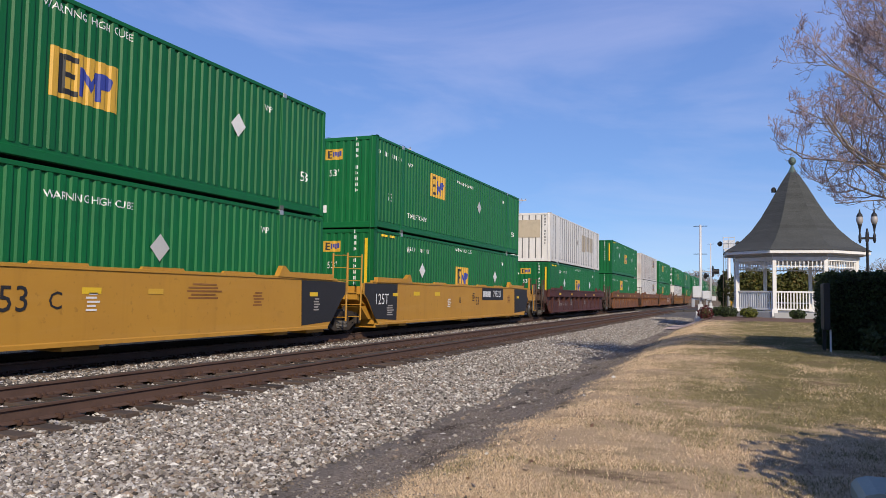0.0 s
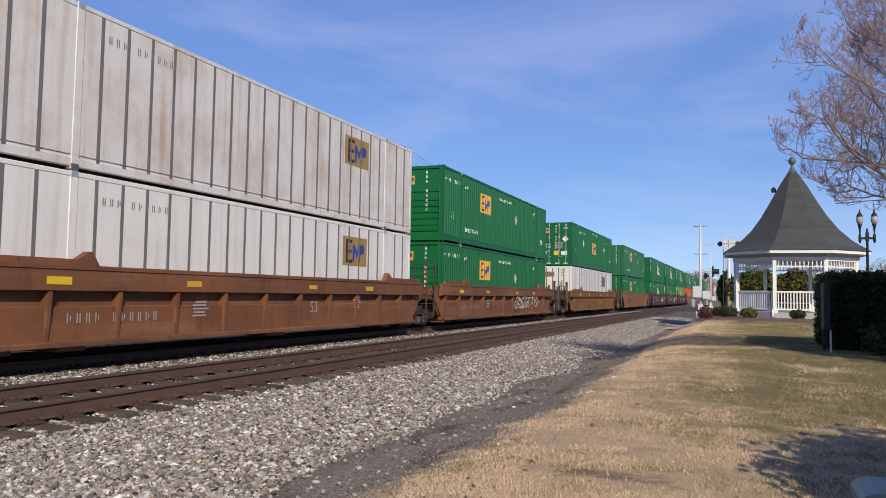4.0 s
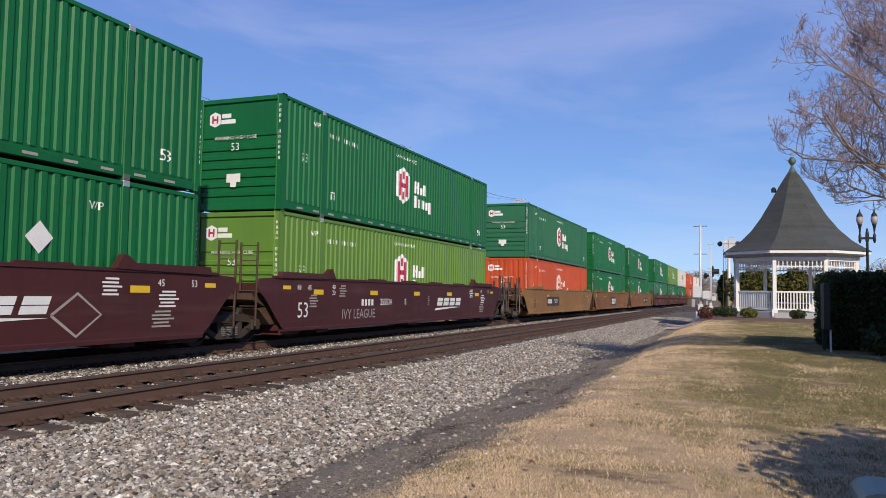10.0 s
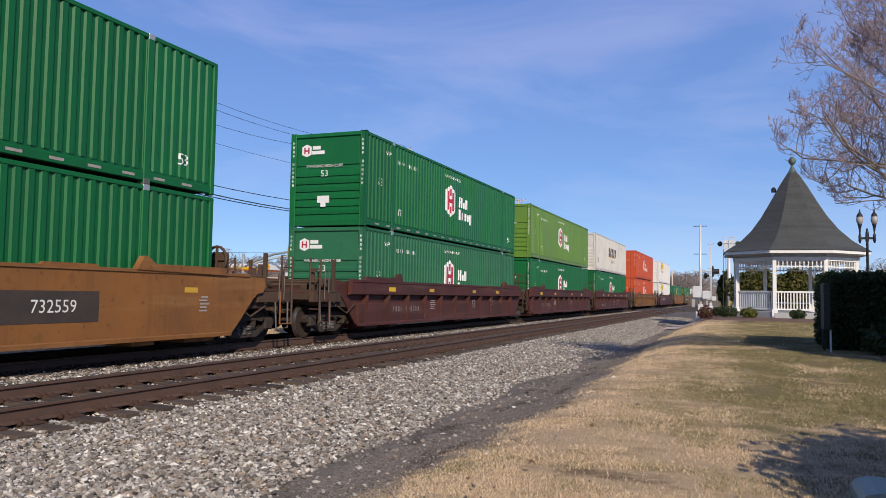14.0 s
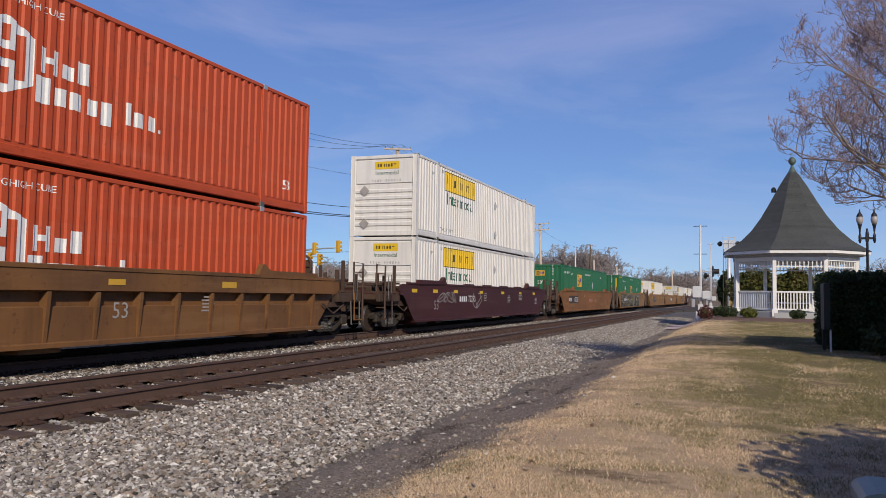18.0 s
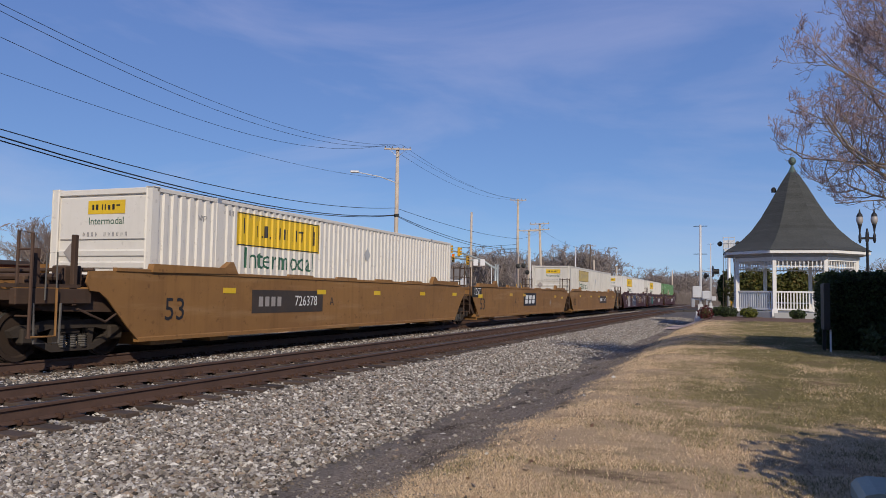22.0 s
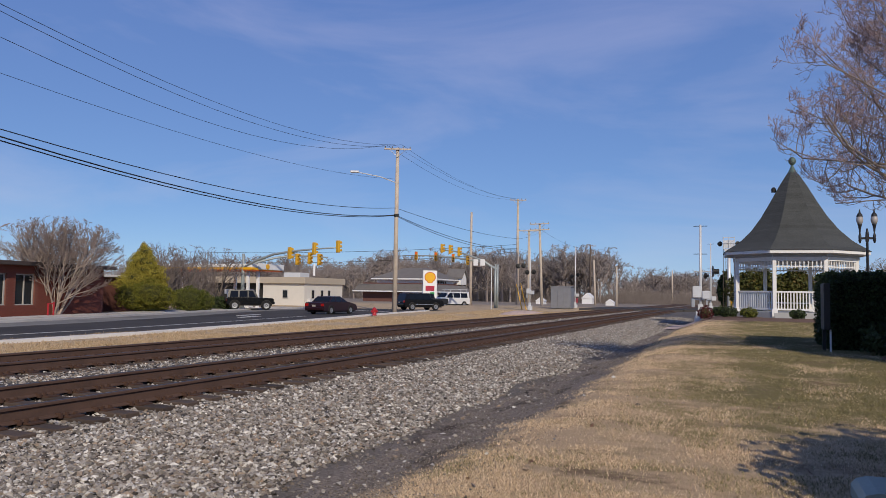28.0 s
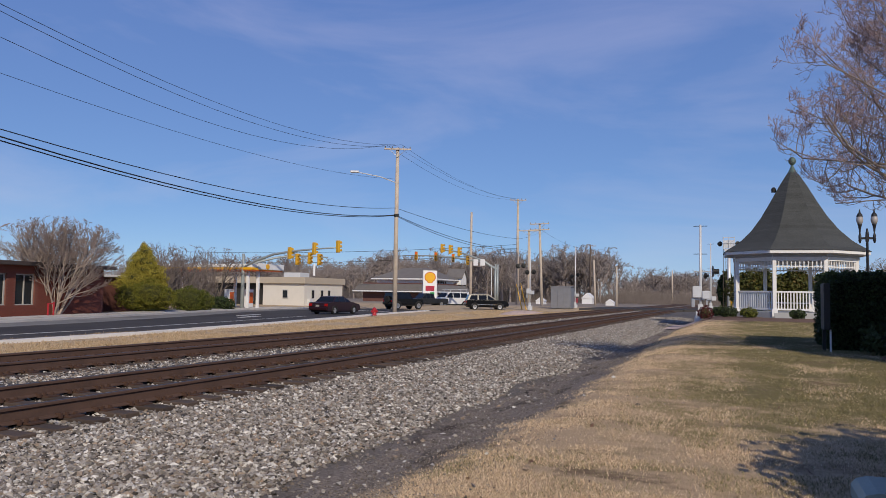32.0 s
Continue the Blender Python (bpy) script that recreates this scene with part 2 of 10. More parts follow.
M = {
    "green": mat("container_green", (0.003, 0.125, 0.032), 0.5, spec=0.35, dark=(0.006, 0.075, 0.03), streak=0.35, amount=0.35, random_tint=0.1),
    "green_old": worn_mat("container_green_faded", (0.022, 0.145, 0.068), (0.026, 0.115, 0.058), (0.06, 0.18, 0.105), 0.6, 0.6),
    "pale_green": mat("container_green_pale", (0.12, 0.26, 0.10), 0.6, dark=(0.09, 0.19, 0.09), streak=0.5, amount=0.5),
    "lime": mat("container_lime", (0.115, 0.235, 0.028), 0.5, dark=(0.08, 0.17, 0.03), streak=0.4, amount=0.4),
    "orange": worn_mat("container_orange", (0.52, 0.080, 0.024), (0.42, 0.066, 0.024), (0.56, 0.14, 0.07), 0.55, 0.55),
    "white": mat("container_white", (0.76, 0.735, 0.69), 0.5, dark=(0.50, 0.48, 0.44), streak=0.45, amount=0.3),
    "dirty_white": worn_mat("container_white_dirty", (0.74, 0.71, 0.655), (0.63, 0.59, 0.515), (0.77, 0.745, 0.70), 0.55, 0.35),
    "off_white": mat("container_off_white", (0.65, 0.625, 0.57), 0.55, dark=(0.42, 0.40, 0.36), streak=0.5, amount=0.4),
    "rusty_white": mat("container_rust_white", (0.68, 0.66, 0.63), 0.6, dark=(0.36, 0.19, 0.09), stain=0.7, streak=0.35, amount=0.55),
    "seam_grey": mat("seam_grey", (0.16, 0.155, 0.15), 0.6, streak=0.4),
    "under_dark": mat("underframe_dark", (0.025, 0.023, 0.021), 0.8, streak=0.3),
    "steel": mat("galvanised_steel", (0.50, 0.51, 0.52), 0.45, 0.6, amount=0.3),
    "casting": mat("corner_casting_steel", (0.10, 0.11, 0.10), 0.6),
    "gold": mat("decal_gold", (0.62, 0.36, 0.035), 0.5, amount=0.25),
    "faded_gold": mat("decal_gold_faded", (0.42, 0.33, 0.13), 0.7, dark=(0.28, 0.22, 0.11), amount=0.7, stain=2),
    "old_gold": mat("decal_gold_worn", (0.36, 0.23, 0.06), 0.7, dark=(0.20, 0.14, 0.06), amount=0.7, stain=3),
    "ink": mat("decal_ink", (0.02, 0.02, 0.022), 0.6, amount=0.3),
    "blue_ink": mat("decal_blue", (0.035, 0.055, 0.30), 0.6, amount=0.3),
    "navy": mat("decal_navy", (0.02, 0.02, 0.10), 0.6, amount=0.3),
    "red_ink": mat("decal_red", (0.40, 0.015, 0.05), 0.6, amount=0.3),
    "white_ink": mat("decal_white", (0.78, 0.78, 0.76), 0.6, amount=0.25, stain=4),
    "dim_ink": mat("decal_dim_white", (0.36, 0.33, 0.31), 0.8, amount=0.6, stain=6),
    "yellow_ink": mat("decal_yellow", (0.76, 0.50, 0.02), 0.5, amount=0.2),
    "teal_ink": mat("decal_dark_green", (0.015, 0.10, 0.06), 0.6, amount=0.3),
    "grey_ink": mat("decal_grey", (0.22, 0.22, 0.23), 0.7, amount=0.4),
    "tan_patch": mat("decal_tan_patch", (0.50, 0.42, 0.30), 0.7, amount=0.5, stain=3),
    "placard_grey": mat("placard_grey", (0.52, 0.52, 0.51), 0.5, amount=0.3),
    "gold_dim": mat("decal_dull_gold", (0.36, 0.22, 0.12), 0.7, amount=0.4),
    "smear": mat("painted_out_smear", (0.085, 0.050, 0.032), 0.85, dark=(0.16, 0.075, 0.03), stain=1.5, amount=0.8),
    "faded_pink": mat("faded_pink_mark", (0.44, 0.20, 0.15), 0.85, dark=(0.30, 0.12, 0.06), stain=2, amount=0.7),
    "panel_ink": mat("panel_ink_worn", (0.045, 0.036, 0.032), 0.8, dark=(0.09, 0.06, 0.04), stain=2, amount=0.7),
    "reflector_red": mat("reflector_red", (0.45, 0.03, 0.03), 0.4),
    "car_yellow": worn_mat("car_yellow", (0.50, 0.255, 0.035), (0.40, 0.195, 0.035), (0.54, 0.32, 0.10), 0.5, 0.45),
    "car_orange": worn_mat("car_orange_brown", (0.265, 0.112, 0.032), (0.165, 0.074, 0.028), (0.36, 0.19, 0.075), 0.65, 0.9),
    "car_tan": worn_mat("car_tan_brown", (0.30, 0.155, 0.052), (0.205, 0.105, 0.040), (0.42, 0.27, 0.14), 0.65, 0.8),
    "car_brown": worn_mat("car_dull_brown", (0.205, 0.095, 0.033), (0.12, 0.060, 0.028), (0.26, 0.14, 0.06), 0.7),
    "car_rib_orange": worn_mat("car_rust_orange", (0.215, 0.088, 0.038), (0.115, 0.052, 0.03), (0.28, 0.15, 0.085), 0.7),
    "car_maroon": worn_mat("car_maroon", (0.068, 0.018, 0.018), (0.048, 0.018, 0.016), (0.11, 0.05, 0.045), 0.6, 0.8),
    "car_mahogany": worn_mat("car_mahogany_red", (0.095, 0.030, 0.025), (0.058, 0.026, 0.022), (0.15, 0.075, 0.06), 0.65),
    "black_paint": mat("car_black_panel", (0.022, 0.020, 0.020), 0.6, streak=0.3),
    "graffiti_grey": mat("spray_paint_grey", (0.15, 0.138, 0.100), 0.85, spec=0.15, dark=(0.11, 0.098, 0.066), amount=0.6, stain=2),
    "graffiti_dark": mat("spray_paint_dark", (0.016, 0.014, 0.020), 0.85, spec=0.15, dark=(0.04, 0.034, 0.03), amount=0.7, stain=2),
    "graffiti_pale": mat("spray_paint_pale_grey", (0.20, 0.185, 0.15), 0.7, dark=(0.13, 0.115, 0.085), amount=0.7, stain=1.5),
    "graffiti_rim_blue": mat("spray_paint_pale_blue", (0.32, 0.33, 0.36), 0.8, amount=0.6, stain=4),
    "graffiti_slate": mat("spray_paint_slate", (0.050, 0.068, 0.135), 0.8, amount=0.5, stain=3),
    "graffiti_lime": mat("spray_paint_lime", (0.22, 0.20, 0.10), 0.7, dark=(0.26, 0.14, 0.06), amount=0.7, stain=1.2),
    "graffiti_teal": mat("spray_paint_teal", (0.03, 0.25, 0.22), 0.65, amount=0.5, stain=3),
    "graffiti_white": mat("spray_paint_white", (0.55, 0.52, 0.50), 0.7, amount=0.7, stain=5),
    "graffiti_blue": mat("spray_paint_blue", (0.16, 0.22, 0.38), 0.7, amount=0.6, stain=4),
    "wheel_steel": mat("wheel_steel", (0.050, 0.036, 0.029), 0.85, 0.0, spec=0.15, amount=0.5),
    "tread": mat("wheel_tread_bright", (0.45, 0.44, 0.42), 0.3, 0.9, amount=0.3),
    "truck_iron": mat("truck_iron", (0.055, 0.045, 0.038), 0.9, spec=0.15, dark=(0.04, 0.029, 0.023), amount=0.7, stain=3),
    "truck_spring": mat("truck_spring_steel", (0.14, 0.13, 0.12), 0.6, 0.3),
}

# ---------------------------------------------------------------- mesh building


class Build:
    """Collects vertices and faces of one part."""

    def __init__(self):
        self.v, self.f = [], []

    def quad(self, a, b, c, d):
        i = len(self.v)
        self.v += [tuple(a), tuple(b), tuple(c), tuple(d)]
        self.f.append((i, i + 1, i + 2, i + 3))
        return self

    def box(self, x0, x1, y0, y1, z0, z1, cut=0.0):
        """A box; cut takes its edges off."""
        if cut:
            bm = bmesh.new()
            bmesh.ops.create_cube(bm, size=1.0)
            for p in bm.verts:
                p.co = ((x0 + x1) / 2 + p.co.x * (x1 - x0), (y0 + y1) / 2 + p.co.y * (y1 - y0), (z0 + z1) / 2 + p.co.z * (z1 - z0))
            bmesh.ops.bevel(bm, geom=bm.edges[:], offset=cut, segments=1, affect="EDGES")
            return self.add(bm)
        i = len(self.v)
        self.v += [(x0, y0, z0), (x1, y0, z0), (x1, y1, z0), (x0, y1, z0), (x0, y0, z1), (x1, y0, z1), (x1, y1, z1), (x0, y1, z1)]
        self.f += [tuple(i + k for k in q) for q in ((3, 2, 1, 0), (4, 5, 6, 7), (0, 1, 5, 4), (1, 2, 6, 5), (2, 3, 7, 6), (3, 0, 4, 7))]
        return self

    def add(self, bm, m=None):
        i = len(self.v)
        bm.verts.index_update()
        for p in bm.verts:
            self.v.append(tuple(m @ p.co if m else p.co))
        for q in bm.faces:
            self.f.append(tuple(i + p.index for p in q.verts))
        bm.free()
        return self

    def tube(self, points, radii, n=8, caps=True):
        """A round bar through the points."""
        pts = [Vector(p) for p in points]
        if not isinstance(radii, (list, tuple)):
            radii = [radii] * len(pts)
        start = len(self.v)
        side = None
        for k, p in enumerate(pts):
            d = (pts[min(k + 1, len(pts) - 1)] - pts[max(k - 1, 0)]).normalized()
            if side is None:
                side = d.cross(Vector((0, 0, 1)) if abs(d.z) < 0.9 else Vector((1, 0, 0))).normalized()
            side = (side - d * side.dot(d)).normalized()
            up = d.cross(side)
            for j in range(n):
                a = 2 * math.pi * j / n
                self.v.append(tuple(p + radii[k] * (math.cos(a) * side + math.sin(a) * up)))
        for k in range(len(pts) - 1):
            for j in range(n):
                a, b = start + k * n + j, start + k * n + (j + 1) % n
                self.f.append((a, b, b + n, a + n))
        if caps:
            self.f.append(tuple(start + j for j in reversed(range(n))))
            self.f.append(tuple(start + (len(pts) - 1) * n + j for j in range(n)))
        return self

    def prism(self, outline, lo, hi, axis="x"):
        """An outline in the other two axes, pushed along axis from lo to hi."""
        i, n = len(self.v), len(outline)
        for w in (lo, hi):
            for a, b in outline:
                self.v.append({"x": (w, a, b), "y": (a, w, b), "z": (a, b, w)}[axis])
        self.f.append(tuple(i + k for k in reversed(range(n))))
        self.f.append(tuple(i + n + k for k in range(n)))
        for k in range(n):
            k2 = (k + 1) % n
            self.f.append((i + k, i + k2, i + n + k2, i + n + k))
        return self

    def lathe(self, rings, n=16, centre=(0, 0, 0)):
        """Rings of (radius, z) turned about z."""
        s = len(self.v)
        for r, z in rings:
            for j in range(n):
                a = 2 * math.pi * j / n
                self.v.append((centre[0] + r * math.cos(a), centre[1] + r * math.sin(a), centre[2] + z))
        for k in range(len(rings) - 1):
            for j in range(n):
                a, b = s + k * n + j, s + k * n + (j + 1) % n
                self.f.append((a, b, b + n, a + n))
        self.f.append(tuple(s + j for j in reversed(range(n))))
        self.f.append(tuple(s + (len(rings) - 1) * n + j for j in range(n)))
        return self

    def open_ends(self):
        """Takes the two end caps of the last lathe away."""
        del self.f[-2:]
        return self

    def turned(self, m):
        self.v = [tuple(m @ Vector(p)) for p in self.v]
        return self

    def mesh(self, name, material, smooth=False):
        me = bpy.data.meshes.new(name)
        me.from_pydata(self.v, [], self.f)
        me.materials.append(material)
        bm = bmesh.new()
        bm.from_mesh(me)
        bmesh.ops.recalc_face_normals(bm, faces=bm.faces)
        bm.to_mesh(me)
        bm.free()
        if smooth:
            for p in me.polygons:
                p.use_smooth = True
        return me


def sheet_mesh(name, v, f, material):
    """A large mesh straight from arrays."""
    me = bpy.data.meshes.new(name)
    me.from_pydata(v, [], f)
    me.materials.append(material)
    return me


def part(name, shape, material, parent, label="", smooth=False):
    """One mesh object under a thing or a part. shape: a Build, or a mesh made before."""
    me = shape if isinstance(shape, bpy.types.Mesh) else shape.mesh(name, material, smooth)
    ob = new(name, me)
    ob.parent = parent
    if label:
        ob["label"] = label
    return ob


def thing(name, m, label, category, group="", kind=""):
    ob = new(name)
    ob.empty_display_size = 0.3
    ob.matrix_basis = m
    return tagged(ob, label, category, group, kind)


def solid(name, shape, material, label, category, m=None, group="", kind="", smooth=False):
    ob = new(name, shape if isinstance(shape, bpy.types.Mesh) else shape.mesh(name, material, smooth))
    if m is not None:
        ob.matrix_basis = m
    return tagged(ob, label, category, group, kind)


KEPT = {}


def once(key, make):
    """One mesh for all alike parts."""
    if key not in KEPT:
        KEPT[key] = make()
    return KEPT[key]


def text_bm(words, height):
    """Flat letters in the built-in font, in x and y, centred."""
    def make():
        cu = bpy.data.curves.new("lettering", "FONT")
        cu.body, cu.size, cu.align_x, cu.align_y = words, height * 1.38, "CENTER", "CENTER"
        cu.resolution_u = 2
        ob = bpy.data.objects.new("lettering", cu)
        me = bpy.data.meshes.new_from_object(ob)
        bpy.data.objects.remove(ob)
        bpy.data.curves.remove(cu)
        return me
    bm = bmesh.new()
    bm.from_mesh(once(("text", words, height), make))
    return bm


def ridge(y, z=0.0, pitch=0.25, depth=0.036):
    """How far a ribbed wall lies behind its outer face at y."""
    u = (y / pitch) % 1.0
    if u < 0.44:
        return 0.0
    if u < 0.56:
        return depth * (u - 0.44) / 0.12
    if u < 0.88:
        return depth
    return depth * (1.0 - u) / 0.12


def drape(bm, at, depth, pitch=0.25):
    """Fold a flat decal, given in y and z round at, over the ribs of a wall."""
    ys = [p.co.x for p in bm.verts]
    lo, hi = min(ys) + at, max(ys) + at
    if depth:
        k = math.floor(lo / pitch)
        while k * pitch < hi:
            for u in (0.0, 0.44, 0.56, 0.88):
                c = (k + u) * pitch
                if lo < c < hi:
                    bmesh.ops.bisect_plane(bm, geom=bm.verts[:] + bm.edges[:] + bm.faces[:], plane_co=(c - at, 0, 0), plane_no=(1, 0, 0))
            k += 1
    return bm
# ---------------------------------------------------------------- ground
def ease(a):
    a = min(max(a, 0.0), 1.0)
    return a * a * (3 - 2 * a)


def lawn_edge(y):
    """How far the edge of the grass swings in or out along the track."""
    return -0.35 + 0.55 * np.clip((y - 5.0) / 4.5, 0, 1) - 0.55 * np.clip((y - 17) / 14, 0, 1)


NEAR_TRACK, FAR_TRACK, RAIL_TOP = -7.743, -11.887, 0.177


def ground_z(x, y):
    lawn = 0.08 + 0.32 * ease((y - 4) / 13) + 0.13 * ease((y - 17) / 25)
    near = -0.055 + (lawn + 0.055) * ease((x + 3.6) / 2.6)
    near -= 0.10 * math.exp(-((x + 3.0) / 0.8) ** 2)
    down = -0.35 + 0.30 * ease((y - 72) / 40)
    far = -0.04 + (down + 0.04) * ease((-x - 14.2) / 5.0)
    return near if x > -10 else far


def spread(knots, steps):
    out = []
    for (a, b), n in zip(zip(knots, knots[1:]), steps):
        out += [a + (b - a) * i / n for i in range(n)]
    return out + [knots[-1]]


gx = spread([-1500, -200, -60, -24, -13, -4.5, 3, 12, 60, 400, 1500], [6, 12, 18, 24, 17, 40, 18, 12, 8, 6])
gy = spread([-1500, -200, -20, 2, 14, 45, 130, 400, 3000], [6, 12, 14, 60, 62, 40, 14, 8])
gv = [(x, y, ground_z(x, y) + (0.012 * noise.noise((x * 1.7, y * 1.7, 0)) if -4 < x < 12 and 0 < y < 60 else 0.0)) for y in gy for x in gx]
gf = [(j * len(gx) + i, j * len(gx) + i + 1, (j + 1) * len(gx) + i + 1, (j + 1) * len(gx) + i) for j in range(len(gy) - 1) for i in range(len(gx) - 1)]


def ground_mat():
    """Grey ballast along the rails, a strip of dark cinders, then dry tan and greenish winter grass."""
    m = bpy.data.materials.new("ground")
    m.use_nodes = True
    n, l = m.node_tree.nodes, m.node_tree.links
    b = n["Principled BSDF"]
    b.inputs["Roughness"].default_value = 0.95
    b.inputs["Specular IOR Level"].default_value = 0.1
    co = n.new("ShaderNodeTexCoord")
    sep = n.new("ShaderNodeSeparateXYZ")
    l.new(co.outputs["Object"], sep.inputs[0])

    def tex(scale, detail=5.0, stretch=(1, 1, 1)):
        mp = n.new("ShaderNodeMapping")
        mp.inputs["Scale"].default_value = stretch
        t = n.new("ShaderNodeTexNoise")
        t.inputs["Scale"].default_value, t.inputs["Detail"].default_value = scale, detail
        t.inputs["Roughness"].default_value = 0.65
        l.new(co.outputs["Object"], mp.inputs[0])
        l.new(mp.outputs[0], t.inputs["Vector"])
        return t.outputs["Fac"]

    def maths(op, a, c, clamp=False):
        q = n.new("ShaderNodeMath")
        q.operation, q.use_clamp = op, clamp
        for i, s in enumerate((a, c)):
            if isinstance(s, (int, float)):
                q.inputs[i].default_value = s
            else:
                l.new(s, q.inputs[i])
        return q.outputs[0]

    def step(x, lo, hi):
        q = n.new("ShaderNodeMapRange")
        q.inputs["From Min"].default_value, q.inputs["From Max"].default_value = lo, hi
        l.new(x, q.inputs["Value"])
        return q.outputs["Result"]

    def blend(f, a, c):
        q = n.new("ShaderNodeMixRGB")
        for i, s in enumerate((f, a, c)):
            if isinstance(s, tuple):
                q.inputs[i].default_value = (*s, 1)
            elif isinstance(s, (int, float)):
                q.inputs[i].default_value = s
            else:
                l.new(s, q.inputs[i])
        return q.outputs[0]

    wobble = maths("ADD", maths("MULTIPLY", maths("SUBTRACT", tex(0.7, 6), 0.5), 0.9), maths("MULTIPLY", maths("SUBTRACT", tex(4.0, 8), 0.5), 0.8))
    swing = maths("SUBTRACT", maths("MULTIPLY", step(sep.outputs["Y"], 5.0, 9.5), 0.55), maths("ADD", maths("MULTIPLY", step(sep.outputs["Y"], 17.0, 31.0), 0.55), 0.35))
    across = maths("ADD", sep.outputs["X"], wobble)
    tan = blend(tex(30, 4), (0.45, 0.325, 0.195), (0.72, 0.54, 0.355))
    olive = blend(tex(26, 4), (0.15, 0.13, 0.052), (0.30, 0.25, 0.12))
    brown = blend(tex(20, 4), (0.15, 0.10, 0.065), (0.36, 0.26, 0.17))
    reach = maths("MULTIPLY", step(sep.outputs["X"], -1.7, 0.3), step(sep.outputs["Y"], 5.5, 10.5))
    patch = step(maths("ADD", maths("ADD", maths("MULTIPLY", tex(0.6, 7), 0.45), maths("MULTIPLY", tex(2.0, 8, (0.8, 1.5, 1)), 0.55)), maths("MULTIPLY", reach, 0.20)), 0.53, 0.68)
    grass = blend(patch, tan, olive)
    grass = blend(step(tex(0.9, 8, (0.7, 1.3, 1)), 0.57, 0.65), grass, brown)
    grass = blend(maths("MULTIPLY", step(tex(160, 2), 0.4, 0.7), 0.35), grass, (0.10, 0.075, 0.04))
    cinder = blend(step(tex(34, 5), 0.35, 0.68), (0.155, 0.128, 0.106), (0.36, 0.305, 0.257))
    cinder = blend(step(tex(1.3, 8, (1.6, 0.7, 1)), 0.53, 0.64), cinder, (0.085, 0.067, 0.055))
    stone = blend(tex(28, 3), (0.05, 0.045, 0.042), (0.26, 0.24, 0.225))
    far_grass = blend(tex(5, 8), (0.36, 0.265, 0.16), (0.68, 0.53, 0.36))
    far_grass = blend(step(tex(0.6, 6), 0.56, 0.68), far_grass, (0.27, 0.21, 0.11))
    col = blend(step(maths("SUBTRACT", across, swing), -2.42, -2.12), cinder, grass)
    col = blend(step(across, -3.55, -3.2), stone, col)
    far = step(maths("ADD", sep.outputs["X"], maths("MULTIPLY", wobble, 0.5)), -13.9, -14.3)
    col = blend(far, col, far_grass)
    lots = blend(tex(3, 6), (0.20, 0.17, 0.145), (0.38, 0.33, 0.28))
    col = blend(step(maths("ADD", sep.outputs["Y"], maths("MULTIPLY", wobble, 6.0)), 96, 112), col, lots)
    l.new(col, b.inputs["Base Color"])
    bp = n.new("ShaderNodeBump")
    bp.inputs["Strength"].default_value, bp.inputs["Distance"].default_value = 0.7, 0.03
    l.new(tex(50, 4), bp.inputs["Height"])
    l.new(bp.outputs[0], b.inputs["Normal"])
    return m


solid("ground", sheet_mesh("ground", gv, gf, ground_mat()), None, "dry winter lawn, dark cinder strip and grey ballast", "ground", kind="structure")

# ---------------------------------------------------------------- tracks
M["rail"] = mat("rail_rust", (0.105, 0.060, 0.043), 0.75, dark=(0.035, 0.024, 0.02), stain=3, amount=0.6)
M["rail_head"] = mat("rail_head_worn", (0.085, 0.075, 0.07), 0.5, 0.6, amount=0.4)
M["tie"] = mat("tie_wood", (0.070, 0.049, 0.038), 0.9, dark=(0.09, 0.065, 0.05), stain=4, amount=0.8, grain=18, random_tint=0.35, bump=0.5)
M["plate"] = mat("tie_plate_rust", (0.075, 0.038, 0.025), 0.8, stain=5)
RAIL_OUT = [(-0.07, 0.0), (0.07, 0.0), (0.07, 0.012), (0.012, 0.03), (0.010, 0.125), (0.036, 0.14), (0.037, 0.165), (0.028, 0.172), (-0.028, 0.172), (-0.037, 0.165), (-0.036, 0.14), (-0.010, 0.125), (-0.012, 0.03), (-0.07, 0.012)]


